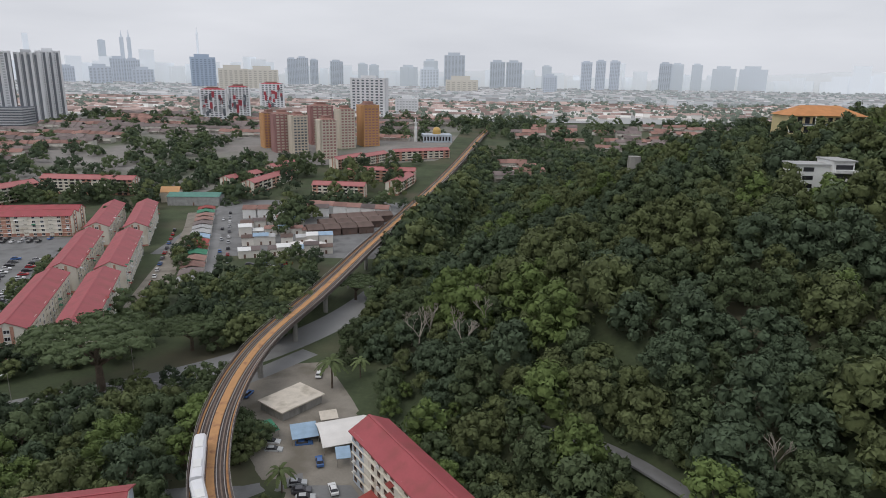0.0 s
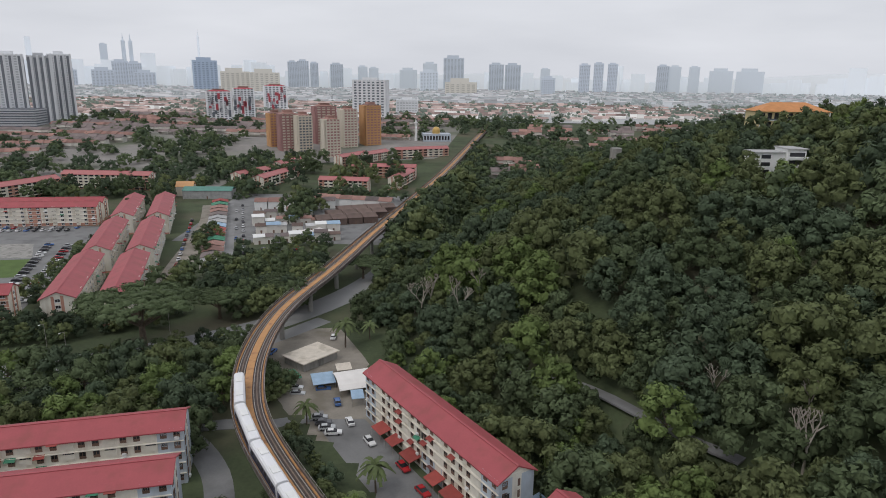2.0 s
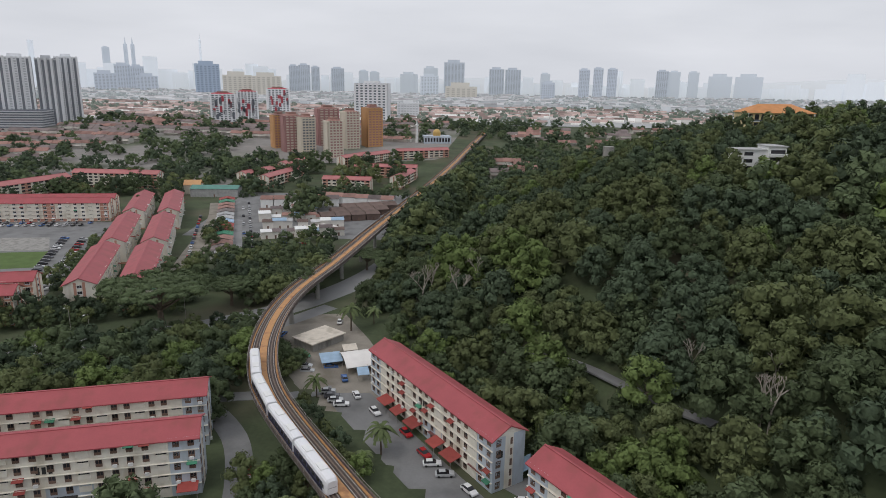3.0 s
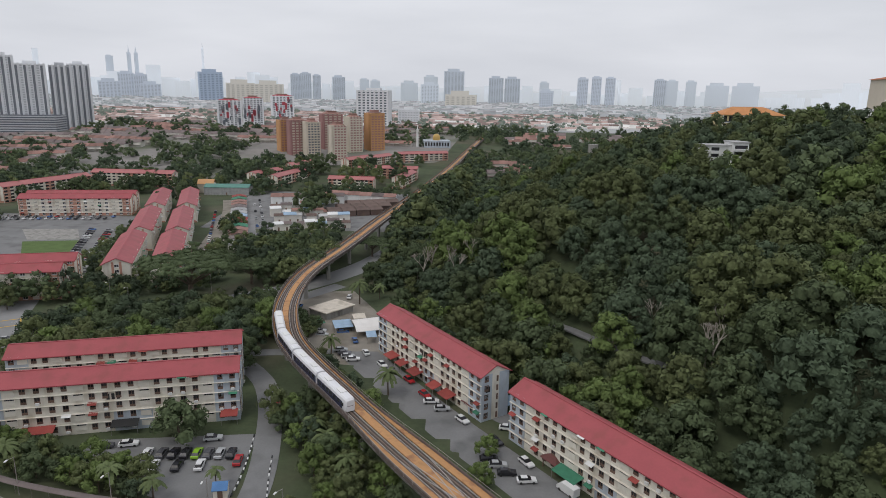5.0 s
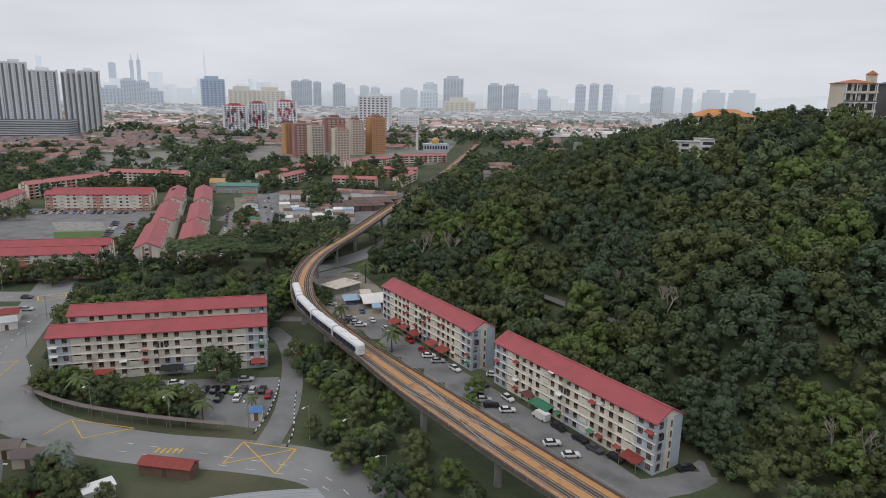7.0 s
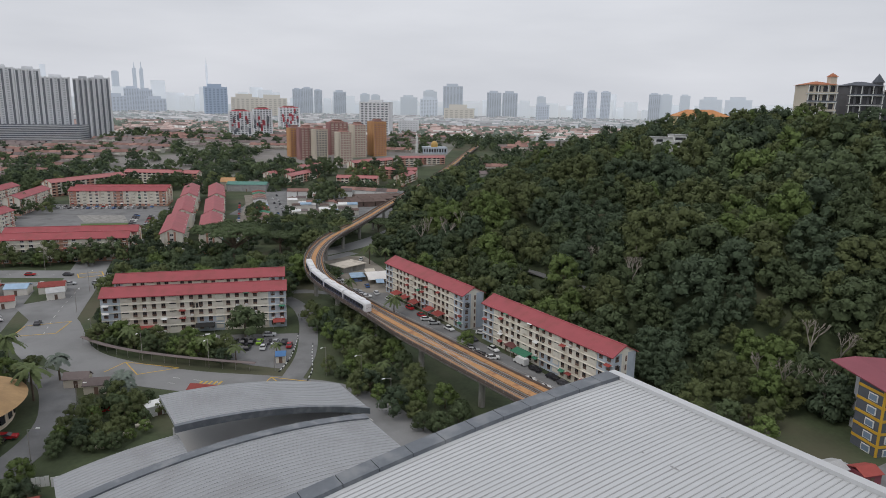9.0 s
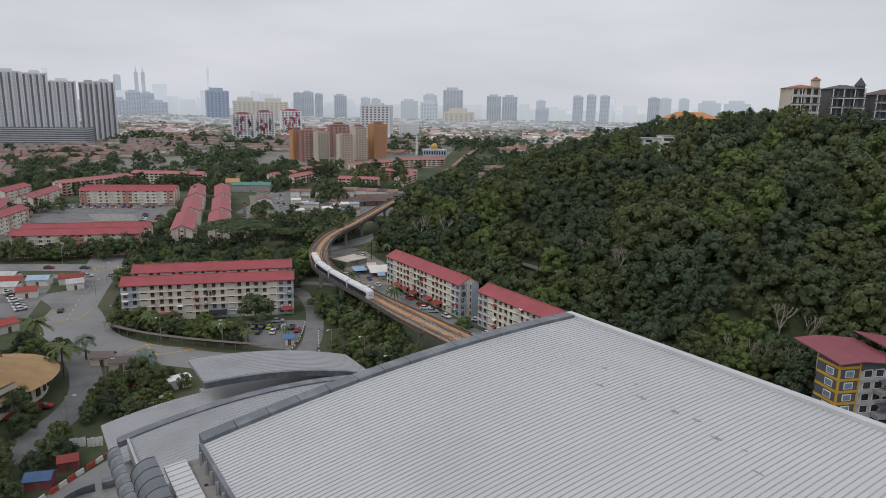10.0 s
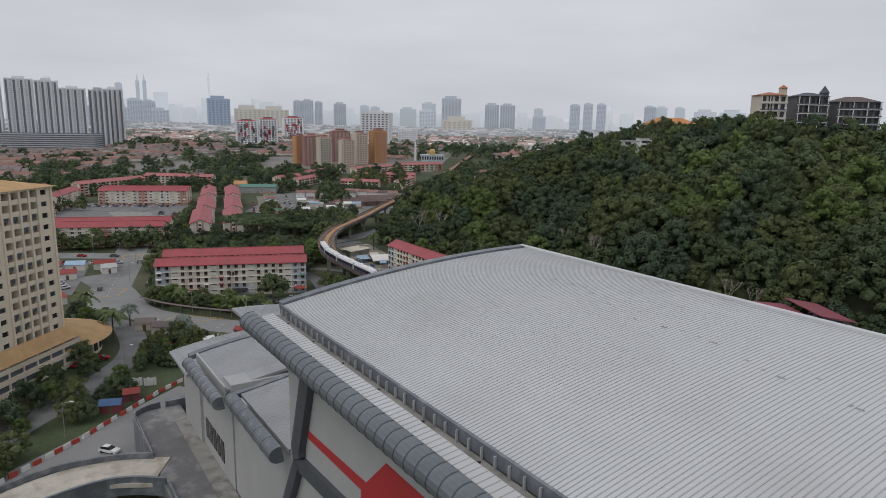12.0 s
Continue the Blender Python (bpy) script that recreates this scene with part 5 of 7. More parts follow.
def clear_of(x, y):
    """Places on the hill that stay open: the hillside road and the houses."""
    for (ax, ay), (bx, by) in zip(HILL_ROAD, HILL_ROAD[1:]):
        t = min(1.0, max(0.0, ((x - ax) * (bx - ax) + (y - ay) * (by - ay)) / ((bx - ax) ** 2 + (by - ay) ** 2)))
        if math.hypot(x + 1.0 - ax - t * (bx - ax), y + 1.0 - ay - t * (by - ay)) < 3.4:
            return False
    for ax, ay, bx, by, r in ((-19, 127, 13, 80, 8.5), (19, 73, 52, 26, 8.5)):
        t = min(1.0, max(0.0, ((x - ax) * (bx - ax) + (y - ay) * (by - ay)) / ((bx - ax) ** 2 + (by - ay) ** 2)))
        if math.hypot(x - ax - t * (bx - ax), y - ay - t * (by - ay)) < r or (x < ax + t * (bx - ax) and t > 0):
            return False
    if x < -8 and y < 182 or 72 < x < 150 and y < 14:
        return False
    return not (104 < x < 124 and 198 < y < 216) and not (140 < x < 192 and 276 < y < 322) and not (184 < x < 300 and 236 < y < 280)


woods, deep = [[], [], [], []], [[], [], [], []]
for i in range(24000):
    x, y = rng.uniform(-36, 330), rng.uniform(-60, 440)
    d = hill_side(x, y)
    if d < -14 or d > 215 or not clear_of(x, y) or x > 90 + 0.95 * (y + 60):
        continue
    s = rng.choice((0.9, 1.1, 1.3, 1.5, 1.7)) * rng.uniform(0.85, 1.1) * (1.22 - 0.42 * smooth(150, 260, y)) * (0.75 if d < 12 else 1.0)
    if not room(x, y, 2.5 * s):
        continue
    g = noise.noise((x / 35, y / 35, 0)) + rng.uniform(-0.35, 0.35)
    k = 2 if g > 0.42 else 1 if g > 0.08 else 0 if g > -0.25 else 3
    (woods if d < 95 and y < 260 else deep)[k].append((x, y, height(x, y) + rng.uniform(-2.0, 1.5), s, rng.randrange(8), rng.uniform(0, 6.3)))
for k in range(4):
    forest("hill_woods", woods[k], M_LEAF[k], "dense mixed green hillside woods")
    forest("upper_hill_woods", deep[k], M_LEAF[k], "dense mixed green hilltop woods", MID_CROWNS)
# far trees among the houses
far, mid, hazy = [[], []], [], []
for i in range(9000):
    y = 420 + 3200 * rng.random() ** 1.7
    x = rng.uniform(-0.85, 0.75) * y - 20
    if noise.noise((x / 160, y / 160, 5.0)) + rng.uniform(-0.5, 0.4) < -0.12 or (hill_side(x, y) > -5 and y < 560) or any(a - 4 < x < c + 4 and b - 4 < y < d + 4 for a, b, c, d in NO_HOUSE[1:4]):
        continue
    s = rng.uniform(0.8, 1.5) * (1 + y / 3200)
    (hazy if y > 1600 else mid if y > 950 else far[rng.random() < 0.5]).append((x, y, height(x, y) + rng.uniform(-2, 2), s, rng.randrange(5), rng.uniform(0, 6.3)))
# haze is put into the farther trees as paler grey-green and emission
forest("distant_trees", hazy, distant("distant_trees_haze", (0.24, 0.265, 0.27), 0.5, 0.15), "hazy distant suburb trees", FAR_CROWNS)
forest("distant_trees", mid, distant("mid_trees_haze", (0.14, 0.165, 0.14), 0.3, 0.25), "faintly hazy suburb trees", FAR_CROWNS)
forest("suburb_trees", far[0], M_LEAF[0], "dark green trees between far houses", NEAR_FAR)
forest("suburb_trees", far[1], M_LEAF[3], "dark green trees between far houses", NEAR_FAR)


# single trees
def trunk_mesh(h, r, limbs, seed, reach):
    g = random.Random(seed)
    me = Mesh().tube((0, 0, -1), (0.1, 0, h * 0.6), r, r * 0.7, 7).tube((0.1, 0, h * 0.6), (0, 0.1, h), r * 0.7, r * 0.35, 6)
    for i in range(limbs):
        a = 2 * math.pi * i / limbs + g.uniform(-0.3, 0.3)
        z0 = h * g.uniform(0.5, 0.85)
        q = (reach * math.cos(a) * g.uniform(0.6, 1), reach * math.sin(a) * g.uniform(0.6, 1), h * g.uniform(1.0, 1.25))
        me.tube((0.05, 0.05, z0), q, r * 0.4, r * 0.12, 5)
    return me


TREE_KINDS = []
for i in range(6):
    v, f = crown_arrays(90 + i, r=3.9 + 0.2 * i, tall=(1.3, 1.7)[i % 2], lobes=15, leaves=1000, size=0.38, fine=1)
    cm = Mesh()
    cm.v, cm.f = [tuple(p) for p in v.tolist()], f
    cm.ks = [0] * len(f)
    TREE_KINDS.append((cm.data("crown", M_LEAF[(0, 2, 1, 3, 0, 1)[i]], True), trunk_mesh(4.2, 0.24, 5, i, 2.2).data("trunk", M_BARK)))


def tree(x, y, s=1.0, kind=None, lift=0.9, label="leafy green tree beside the buildings", group="single trees"):
    k = rng.randrange(6) if kind is None else kind
    t = thing("tree", pose(x, y, height(x, y) - 0.1, 0, 0, rng.uniform(0, 360)) @ Matrix.Scale(s, 4), label, "tree", group)
    part("crown", TREE_KINDS[k][0], None, t, m=Matrix.Translation((0, 0, lift)))
    part("trunk", TREE_KINDS[k][1], None, t)
    return t


v, f = crown_arrays(7, r=11.0, tall=0.12, lobes=120, leaves=9000, size=0.27, flat=0.36, spread=0.94, dome=False, puff=(0.1, 0.17), fine=1)
cm = Mesh()
cm.v, cm.f, cm.ks = [tuple(p) for p in v.tolist()], f, [0] * len(f)
RAIN = (cm.data("crown", M_LEAF[0], True), trunk_mesh(9.0, 0.75, 9, 5, 8.5).data("trunk", M_BARK))


def rain_tree(x, y, s=1.0):
    t = thing("rain_tree", pose(x, y, height(x, y), 0, 0, rng.uniform(0, 360)) @ Matrix.Scale(s, 4), "broad umbrella-shaped rain tree beside the road", "tree")
    part("crown", RAIN[0], None, t, m=Matrix.Translation((0, 0, 8.6)))
    part("trunk", RAIN[1], None, t)


def palm_meshes(seed, fronds=16, reach=3.4, material=M_PALM, h=6.0):
    g = random.Random(seed)
    leaves = Mesh()
    for i in range(fronds):
        a = 2 * math.pi * i / fronds + g.uniform(-0.15, 0.15)
        up = g.uniform(0.1, 1.3)
        pts = []
        for j in range(7):
            u = j / 6
            pts.append(Vector((reach * u * math.cos(a) * (1.1 - 0.25 * up), reach * u * math.sin(a) * (1.1 - 0.25 * up), h + reach * (up * u - (0.75 + 0.35 * up) * u * u))))
        side = Vector((-math.sin(a), math.cos(a), 0))
        for j in range(6):
            for sgn in (-1, 1):
                wdt = 0.6 * math.sin(math.pi * (j + 0.7) / 7)
                leaves.sheet(pts[j], pts[j + 1], pts[j + 1] + sgn * side * wdt + Vector((0, 0, -0.35 * wdt)), pts[j] + sgn * side * wdt * 0.9 + Vector((0, 0, -0.35 * wdt)))
    return leaves.data("fronds", material), Mesh().tube((0, 0, -1), (0.15, 0.1, h * 0.5), 0.24, 0.18, 7).tube((0.15, 0.1, h * 0.5), (0, 0, h + 0.1), 0.18, 0.15, 7).data("trunk", M_BARK)


PALMS = [palm_meshes(i, 14 + 2 * i, 3.2 + 0.3 * i) for i in range(3)]
SILVER = palm_meshes(9, 26, 2.6, M_SILVER, 5.0)


def palm(x, y, s=1.0, silver=False):
    lf, tr = SILVER if silver else PALMS[rng.randrange(3)]
    t = thing("palm", pose(x, y, height(x, y), 0, 0, rng.uniform(0, 360)) @ Matrix.Scale(s, 4), "silvery fan palm beside the street" if silver else "feathery green coconut palm", "palm", "palms")
    part("fronds", lf, None, t)
    part("trunk", tr, None, t)


clumps = [[], [], [], []]


def thicket(area, count, s0, s1, kinds=None, label="leafy green tree beside the railway", r=2.2):
    """Single trees spread over a four-cornered stretch of ground."""
    (ax, ay), (bx, by), (cx, cy), (dx, dy) = area
    made = 0
    for _ in range(count * 12):
        if made >= count:
            break
        u, v = rng.random(), rng.random()
        x = (1 - u) * ((1 - v) * ax + v * dx) + u * ((1 - v) * bx + v * cx)
        y = (1 - u) * ((1 - v) * ay + v * dy) + u * ((1 - v) * by + v * cy)
        s = rng.uniform(s0, s1)
        if room(x, y, r * s):
            if max(by, cy) > 162:
                clumps[made % 4].append((x, y, height(x, y) + 1.0 * s, s, rng.randrange(8), rng.uniform(0, 6.3)))
                made += 1
                continue
            tree(x, y, s, rng.choice(kinds) if kinds else None, label=label)
            made += 1


rain_tree(-98, 160, 1.65)
rain_tree(-66, 205, 0.95)
rain_tree(-84, 188, 0.9)
rain_tree(-40, 240, 0.8)
rain_tree(-15, 265, 0.9)
thicket([(-128, 100), (-60, 100), (-60, 154), (-132, 128)], 96, 0.9, 1.5, label="dense leafy tree behind the apartment blocks")
thicket([(-152, 150), (-98, 178), (-100, 196), (-156, 168)], 44, 0.4, 0.8, label="bushy tree on the verge of the carriageway")
thicket([(-128, 130), (-66, 158), (-64, 170), (-112, 150)], 26, 0.4, 0.7, label="low bush beside the service road")
thicket([(-34, 84), (-44, 74), (-22, 38), (-6, 38)], 26, 0.55, 0.95)
thicket([(-22, 44), (-30, 36), (-2, -4), (14, 4)], 26, 0.5, 0.9)
thicket([(-76, 186), (-58, 196), (-50, 260), (-100, 232)], 36, 0.9, 1.3, label="leafy green tree beside the carriageway")
thicket([(-32, 190), (-12, 180), (-10, 300), (-34, 300)], 30, 0.8, 1.2)
thicket([(-44, 112), (-34, 108), (-10, 66), (-16, 64)], 16, 0.45, 0.8, label="small leafy tree beside the lane")
thicket([(-58, 128), (-48, 128), (-44, 140), (-50, 146)], 7, 0.7, 1.0)
thicket([(-104, 50), (-60, 38), (-58, 45), (-102, 58)], 34, 0.55, 0.95, label="small leafy tree behind the covered walkway")
thicket([(-120, 92), (-112, 66), (-108, 66), (-112, 96)], 7, 0.6, 0.9)
thicket([(-170, 150), (-120, 166), (-126, 176), (-180, 160)], 18, 0.8, 1.2, label="leafy green tree beside the carriageway")
thicket([(-214, 138), (-160, 148), (-160, 158), (-214, 146)], 12, 0.8, 1.2, label="leafy green tree beside the carriageway")
thicket([(-158, 190), (-146, 190), (-172, 280), (-186, 280)], 18, 0.7, 1.0, label="leafy green tree between car park and flats")
thicket([(-120, 210), (-108, 210), (-104, 230), (-116, 236)], 6, 0.9, 1.2)
thicket([(-96, 200), (-72, 214), (-88, 260), (-106, 240)], 16, 0.9, 1.3)
thicket([(-106, 344), (-88, 340), (-84, 400), (-110, 410)], 9, 1.1, 1.7, label="large leafy tree among far blocks")
thicket([(-22, 300), (-6, 300), (6, 420), (-16, 420)], 18, 0.9, 1.3, label="large leafy tree beside the railway")
thicket([(-170, 440), (-30, 440), (-20, 600), (-180, 580)], 34, 1.1, 1.8, label="large leafy tree among far blocks")
thicket([(-96, -6), (-70, -30), (-78, -70), (-92, -66)], 26, 0.5, 0.95, label="bushy tree on the vacant plot")
thicket([(-74, 14), (-58, 6), (-64, -12), (-76, -8)], 12, 0.35, 0.6, label="low bush on the vacant plot")
thicket([(-80, 15), (-69, 14), (-69, -14), (-80, -14)], 22, 0.45, 0.75, label="bushy tree on the vacant plot", r=1.6)
thicket([(-128, 20), (-104, 34), (-104, 8), (-118, 0)], 10, 0.6, 0.9, label="leafy tree beside the access road")
thicket([(4, 132), (24, 108), (36, 92), (22, 92)], 18, 0.6, 1.0, kinds=(0, 3, 4), label="leafy tree at the foot of the hill")
thicket([(-20, 138), (-2, 112), (8, 150), (-18, 178)], 18, 0.6, 1.0, label="leafy tree beside the dusty yard")
thicket([(60, 20), (80, 6), (84, 16), (66, 32)], 8, 0.6, 1.0, label="leafy tree at the foot of the hill")
thicket([(-32, 225), (-14, 225), (4, 400), (-14, 400)], 34, 1.0, 1.4)
for p in line:
    if 270 < p.y < 640 and int(p.y / 3) % 2:
        for off, s in ((12.5, 1.85), (18, 2.1), (24, 2.35)) if 284 < p.y < 440 else ((8, 0.75), (12, 1.0), (17, 1.35)):
            s *= rng.uniform(0.85, 1.15)
            clumps[rng.randrange(4)].append((p.x + off + rng.uniform(-1, 1), p.y + rng.uniform(-2, 2), height(p.x + off, p.y) - 0.5, s, rng.randrange(8), rng.uniform(0, 6.3)))
for i in range(46):
    u = rng.random()
    x, y = 2 + 40 * u + rng.uniform(-7, 7), 152 - 38 * u + rng.uniform(-6, 6)
    if clear_of(x, y):
        clumps[i % 4].append((x, y, height(x, y) - 0.6, rng.uniform(0.45, 0.8), rng.randrange(8), rng.uniform(0, 6.3)))
thicket([(-92, 262), (-66, 258), (-60, 300), (-90, 296)], 12, 0.6, 1.0)
thicket([(-126, 262), (-118, 262), (-130, 320), (-140, 320)], 7, 0.7, 1.0)
thicket([(-340, 350), (-180, 452), (-200, 480), (-360, 400)], 40, 1.0, 1.5)
thicket([(-420, 300), (-330, 300), (-330, 440), (-440, 440)], 50, 1.0, 1.5)
thicket([(-200, 345), (-190, 345), (-200, 440), (-220, 440)], 8, 1.0, 1.5)
thicket([(-290, 240), (-262, 230), (-270, 310), (-300, 300)], 14, 0.8, 1.2)
for k in range(4):
    forest("roadside_trees", clumps[k], M_LEAF[(0, 1, 3, 0)[k]], "leafy green trees between far blocks", MID_CROWNS)
for x, y, s in ((-35, 165, 1.35), (-28, 172, 0.9), (-37.2, 119.5, 0.9), (-16, 92, 1.1), (-19, 84, 0.8), (-26, 56, 1.0), (-20, 48, 0.9), (-30, 62, 1.0), (-13, 30, 0.8), (-92, 48, 1.0), (-66, 41, 1.0), (-56, 38, 0.9), (-46, 44, 0.7), (-119, 33, 1.3), (-98, 12, 1.35), (-104, 18, 1.1), (-108, 2, 1.0), (-103, -6, 0.9), (-76, 232, 1.0), (-92, 222, 1.0)):
    palm(x, y, s)
for x, y, s in ((-77, 15.2, 1.25), (-99, 24.5, 1.3), (-74.5, 13, 0.9)):
    palm(x, y, s, True)
tree(-61, 61.5, 1.55, 0, label="large round tree before the apartment block")
tree(10, 62, 0.7, 1)
tree(8, 50, 0.75, 1)
tree(28, 106, 1.0, 1, label="bright green tree on the hillside")
tree(46, 98, 1.7, 1, label="bright green tree on the hillside")
tree(76, 0, 0.9, 1, label="bright yellow-green tree at the foot of the hill")


# bare, leafless trees on the slope
def bare_tree(x, y, s, seed):
    g = random.Random(seed)
    me = Mesh()

    def grow(p, w, r, depth):
        q = p + w * r * 16
        me.tube(p, q, r, r * 0.6, 5)
        if depth:
            for _ in range(3 if depth > 1 else 2):
                grow(q, (w + Vector((g.uniform(-0.7, 0.7), g.uniform(-0.7, 0.7), g.uniform(0, 0.4)))).normalized(), r * 0.62, depth - 1)
    grow(Vector((0, 0, -0.5)), Vector((0, 0, 1)), 0.28 * s, 4)
    t = thing("bare_tree", pose(x, y, height(x, y)), "leafless pale grey tree on the hillside", "tree", "bare trees")
    part("branching_stem", me, mat("pale_dead_wood", (0.3, 0.27, 0.23), 0.9, var=0.3, scale=1) if "pale_dead_wood" not in bpy.data.materials else bpy.data.materials["pale_dead_wood"], t)


for i, (x, y, s) in enumerate(((-11, 176, 1.3), (2, 164, 1.3), (67, 82, 1.3), (103, 34, 1.3), (109, 30, 1.2), (-8, 178, 1.3), (-2, 172, 1.35), (4, 184, 1.1), (-14, 186, 1.1), (8, 172, 1.2), (66, 84, 1.2), (72, 92, 1.1), (86, 26, 1.2), (90, 20, 1.3), (98, 16, 1.2), (110, 6, 1.3), (58, 104, 1.0))):
    bare_tree(x, y, s, i)

# ---------------- the cream high-rise at the access road ----------------
condo = thing("high_rise", pose(-101.5, -27.0, 0, 0, 0, 172), "cream high-rise with balconies and tan roofs", "high-rise")
M_TAN = mat("tan_roof", (0.5, 0.32, 0.16), 0.85, var=0.2, scale=3, fine=0.4)
M_CONDO = mat("cream_high_rise_render", (0.75, 0.66, 0.53), 0.85, var=0.08, scale=6)
# the balconies' shade is put into this dark back wall colour
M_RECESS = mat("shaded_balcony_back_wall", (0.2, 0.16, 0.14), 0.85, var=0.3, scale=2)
part("body", Mesh().box(1.6, -15.8, -2, 44, 20, 50.3), M_RECESS, condo, "balcony back walls with shade painted in")
bay_window = relief([0, 1.3, 3.2, 4.5], [0, 1.25, 2.55, 3.08], [[(0.02, 0)] * 3, [(0.02, 0), (0.3, 1), (0.02, 0)], [(0.02, 0)] * 3]).data("wall_bay", [M_CONDO, M_WIN])
parapet = Mesh().box(0, 0.0, -0.25, 5.6, 0.14, 1.05).data("balcony_parapet", M_CONDO)
balcony_floor = Mesh().box(0, 0.14, -0.25, 5.6, 1.7, 0.0).data("balcony_floor", M_CONDO)
grille = Mesh().box(0, 0.5, 1.7, 5.6, 0.58, 2.85).data("balcony_blind", M_TDARK)
for i in range(16):
    for v, kind in ((0.3, "w"), (5.0, "b"), (11.0, "b"), (17.0, "w"), (21.8, "w"), (26.5, "b"), (31.4, "w")):
        at = pose(0, -16 + v, i * 3.08 + 0.9, 0, 0, -90) @ Matrix.Scale(-1, 4, (1, 0, 0))
        if kind == "w":
            part("wall_bay", bay_window, None, condo, m=at)
        else:
            part("balcony_parapet", parapet, None, condo, m=at)
            part("balcony_floor", balcony_floor, None, condo, m=at)
            if rng.random() < 0.3:
                part("balcony_blind", grille, None, condo, m=at)
col = Mesh().box(-0.35, -0.3, 0, 1.7, 0.3, 50.2).data("column", M_CONDO)
for v in (0.05, 4.85, 7.8, 10.8, 13.8, 16.75, 21.55, 26.25):
    part("column", col, None, condo, m=Matrix.Translation((0, -16 + v, 0)))
part("cornice", Mesh().box(-0.6, -16.4, 50.0, 44, 20, 50.5), M_CONDO, condo, "cream roof cornice")
for i in range(16):
    for x in np.arange(3, 42, 4.5):
        if x < 12:
            part("window", Mesh().box(float(x), -15.95, i * 3.08 + 1.4, float(x) + 2, -15.7, i * 3.08 + 2.8), M_WIN, condo)
part("roof", Mesh().hip(-0.6, -16.6, 44.6, 20, 50.5, 4.2), M_TAN, condo, "tan hipped roof")
# solid dark body: its colour stands in for shade between the parking floors
part("podium", Mesh().box(-2.5, -18, -2, 50, 24, 8.0), M_TDARK, condo, "parking podium with shade in its dark colour")
for z in (0.6, 3.6, 6.4):
    part("podium_band", Mesh().box(-3.0, -18.4, z, 50, 24.4, z + 1.3), M_CONDO, condo, "cream podium parapet")
for y in np.arange(-17, 24, 4.6):
    part("podium_column", Mesh().box(-2.8, float(y), -2, -2.2, float(y) + 0.5, 8.0), M_CONDO, condo)
part("canopy_roof", Mesh().add([(-3.6, 24.4, 8.4), (-0.3, 24.4, 11.4), (-3.6, -18.8, 8.4), (-0.3, -16.4, 11.4), (40, -18.8, 8.4), (40, -16.4, 11.4), (-0.3, 24.4, 8.2), (-0.3, -16.4, 8.2), (40, -16.4, 8.2)], [(0, 1, 3, 2), (2, 3, 5, 4), (0, 6, 1), (0, 2, 7, 6), (2, 4, 8, 7)]), M_TAN, condo, "tan sloping canopy roof")

# round tan-roofed hall
club = thing("clubhouse", pose(-111, -3, 0) @ Matrix.Scale(0.9, 4), "low round clubhouse with tan roof", "clubhouse")
part("wall", Mesh().tube((0, 0, -1), (0, 0, 5.8), 17, 17, 28), M_CONDO, club)
part("roof", Mesh().tube((0, 0, 5.6), (0, 0, 7.2), 20.5, 16, 36).tube((0, 0, 7.2), (0, 0, 9.4), 16, 5, 36).tube((0, 0, 9.4), (0, 0, 9.9), 5, 0.4, 24), M_TAN, club, "tan curved roof")
for i in range(18):
    a = -2.6 + i * 0.22
    part("window", Mesh().box(-0.9, -0.12, 1.2, 0.9, 0.1, 4.2), M_WIN, club, m=pose(17.05 * math.cos(a), 17.05 * math.sin(a), 0, 0, 0, math.degrees(a) + 90))
wingb = thing("clubhouse_wing", pose(-104, -22, 0, 0, 0, 20), "low cream clubhouse wing", "building")
part("wall", Mesh().box(-12, 0, -1, 4, 9, 5.4), M_CONDO, wingb)
part("roof", Mesh().hip(-12, 0, 4, 9, 5.4, 2.0), M_TAN, wingb, "tan hipped roof")
for i in range(5):
    part("window", Mesh().box(-11 + i * 3, -0.08, 1.4, -9 + i * 3, 0.05, 3.8), M_WIN, wingb)

# ---------------- grey and yellow building at the foot of the hill ----------------
M_YELLOW = mat("yellow_painted_bands", (0.6, 0.36, 0.04), 0.7, var=0.1, scale=3)
M_SLATE = mat("dark_slate_render", (0.1, 0.11, 0.13), 0.8, var=0.15, scale=4)
M_MAROON = mat("maroon_roof_sheet", (0.26, 0.07, 0.09), 0.6, var=0.12, scale=4)
yb = thing("grey_yellow_building", pose(98.4, -4.4, -4.0, 0, 0, 12), "dark grey building with yellow stair bands and maroon roof", "building")
part("wall", Mesh().box(6, 0.2, -2, 28, 14, 17.5), M_TGREY, yb)
part("stair_tower", Mesh().box(0, 0, -2, 5.6, 7, 19.5), M_SLATE, yb, "dark slate stair tower")
for i in range(7):
    part("yellow_band", Mesh().box(-0.08, -0.1, i * 3 + 0.1, 5.7, 7.05, i * 3 + 0.75), M_YELLOW, yb, "yellow painted band")
for x in (-0.1, 5.35):
    part("yellow_band", Mesh().box(x, -0.12, -1, x + 0.4, 0.3, 19.4), M_YELLOW, yb)
for f in range(6):
    part("window", Mesh().use(0).box(1.6, -0.16, f * 3 + 1.05, 4.0, 0.05, f * 3 + 2.75).use(1).box(1.85, -0.2, f * 3 + 1.25, 3.75, 0.0, f * 3 + 2.55), [M_WHITE, M_TBLUE], yb, "white framed stair window")
    part("window", Mesh().use(0).box(-0.14, 1.6, f * 3 + 1.05, 0.05, 4.0, f * 3 + 2.75).use(1).box(-0.18, 1.85, f * 3 + 1.25, 0.0, 3.75, f * 3 + 2.55), [M_WHITE, M_TBLUE], yb)
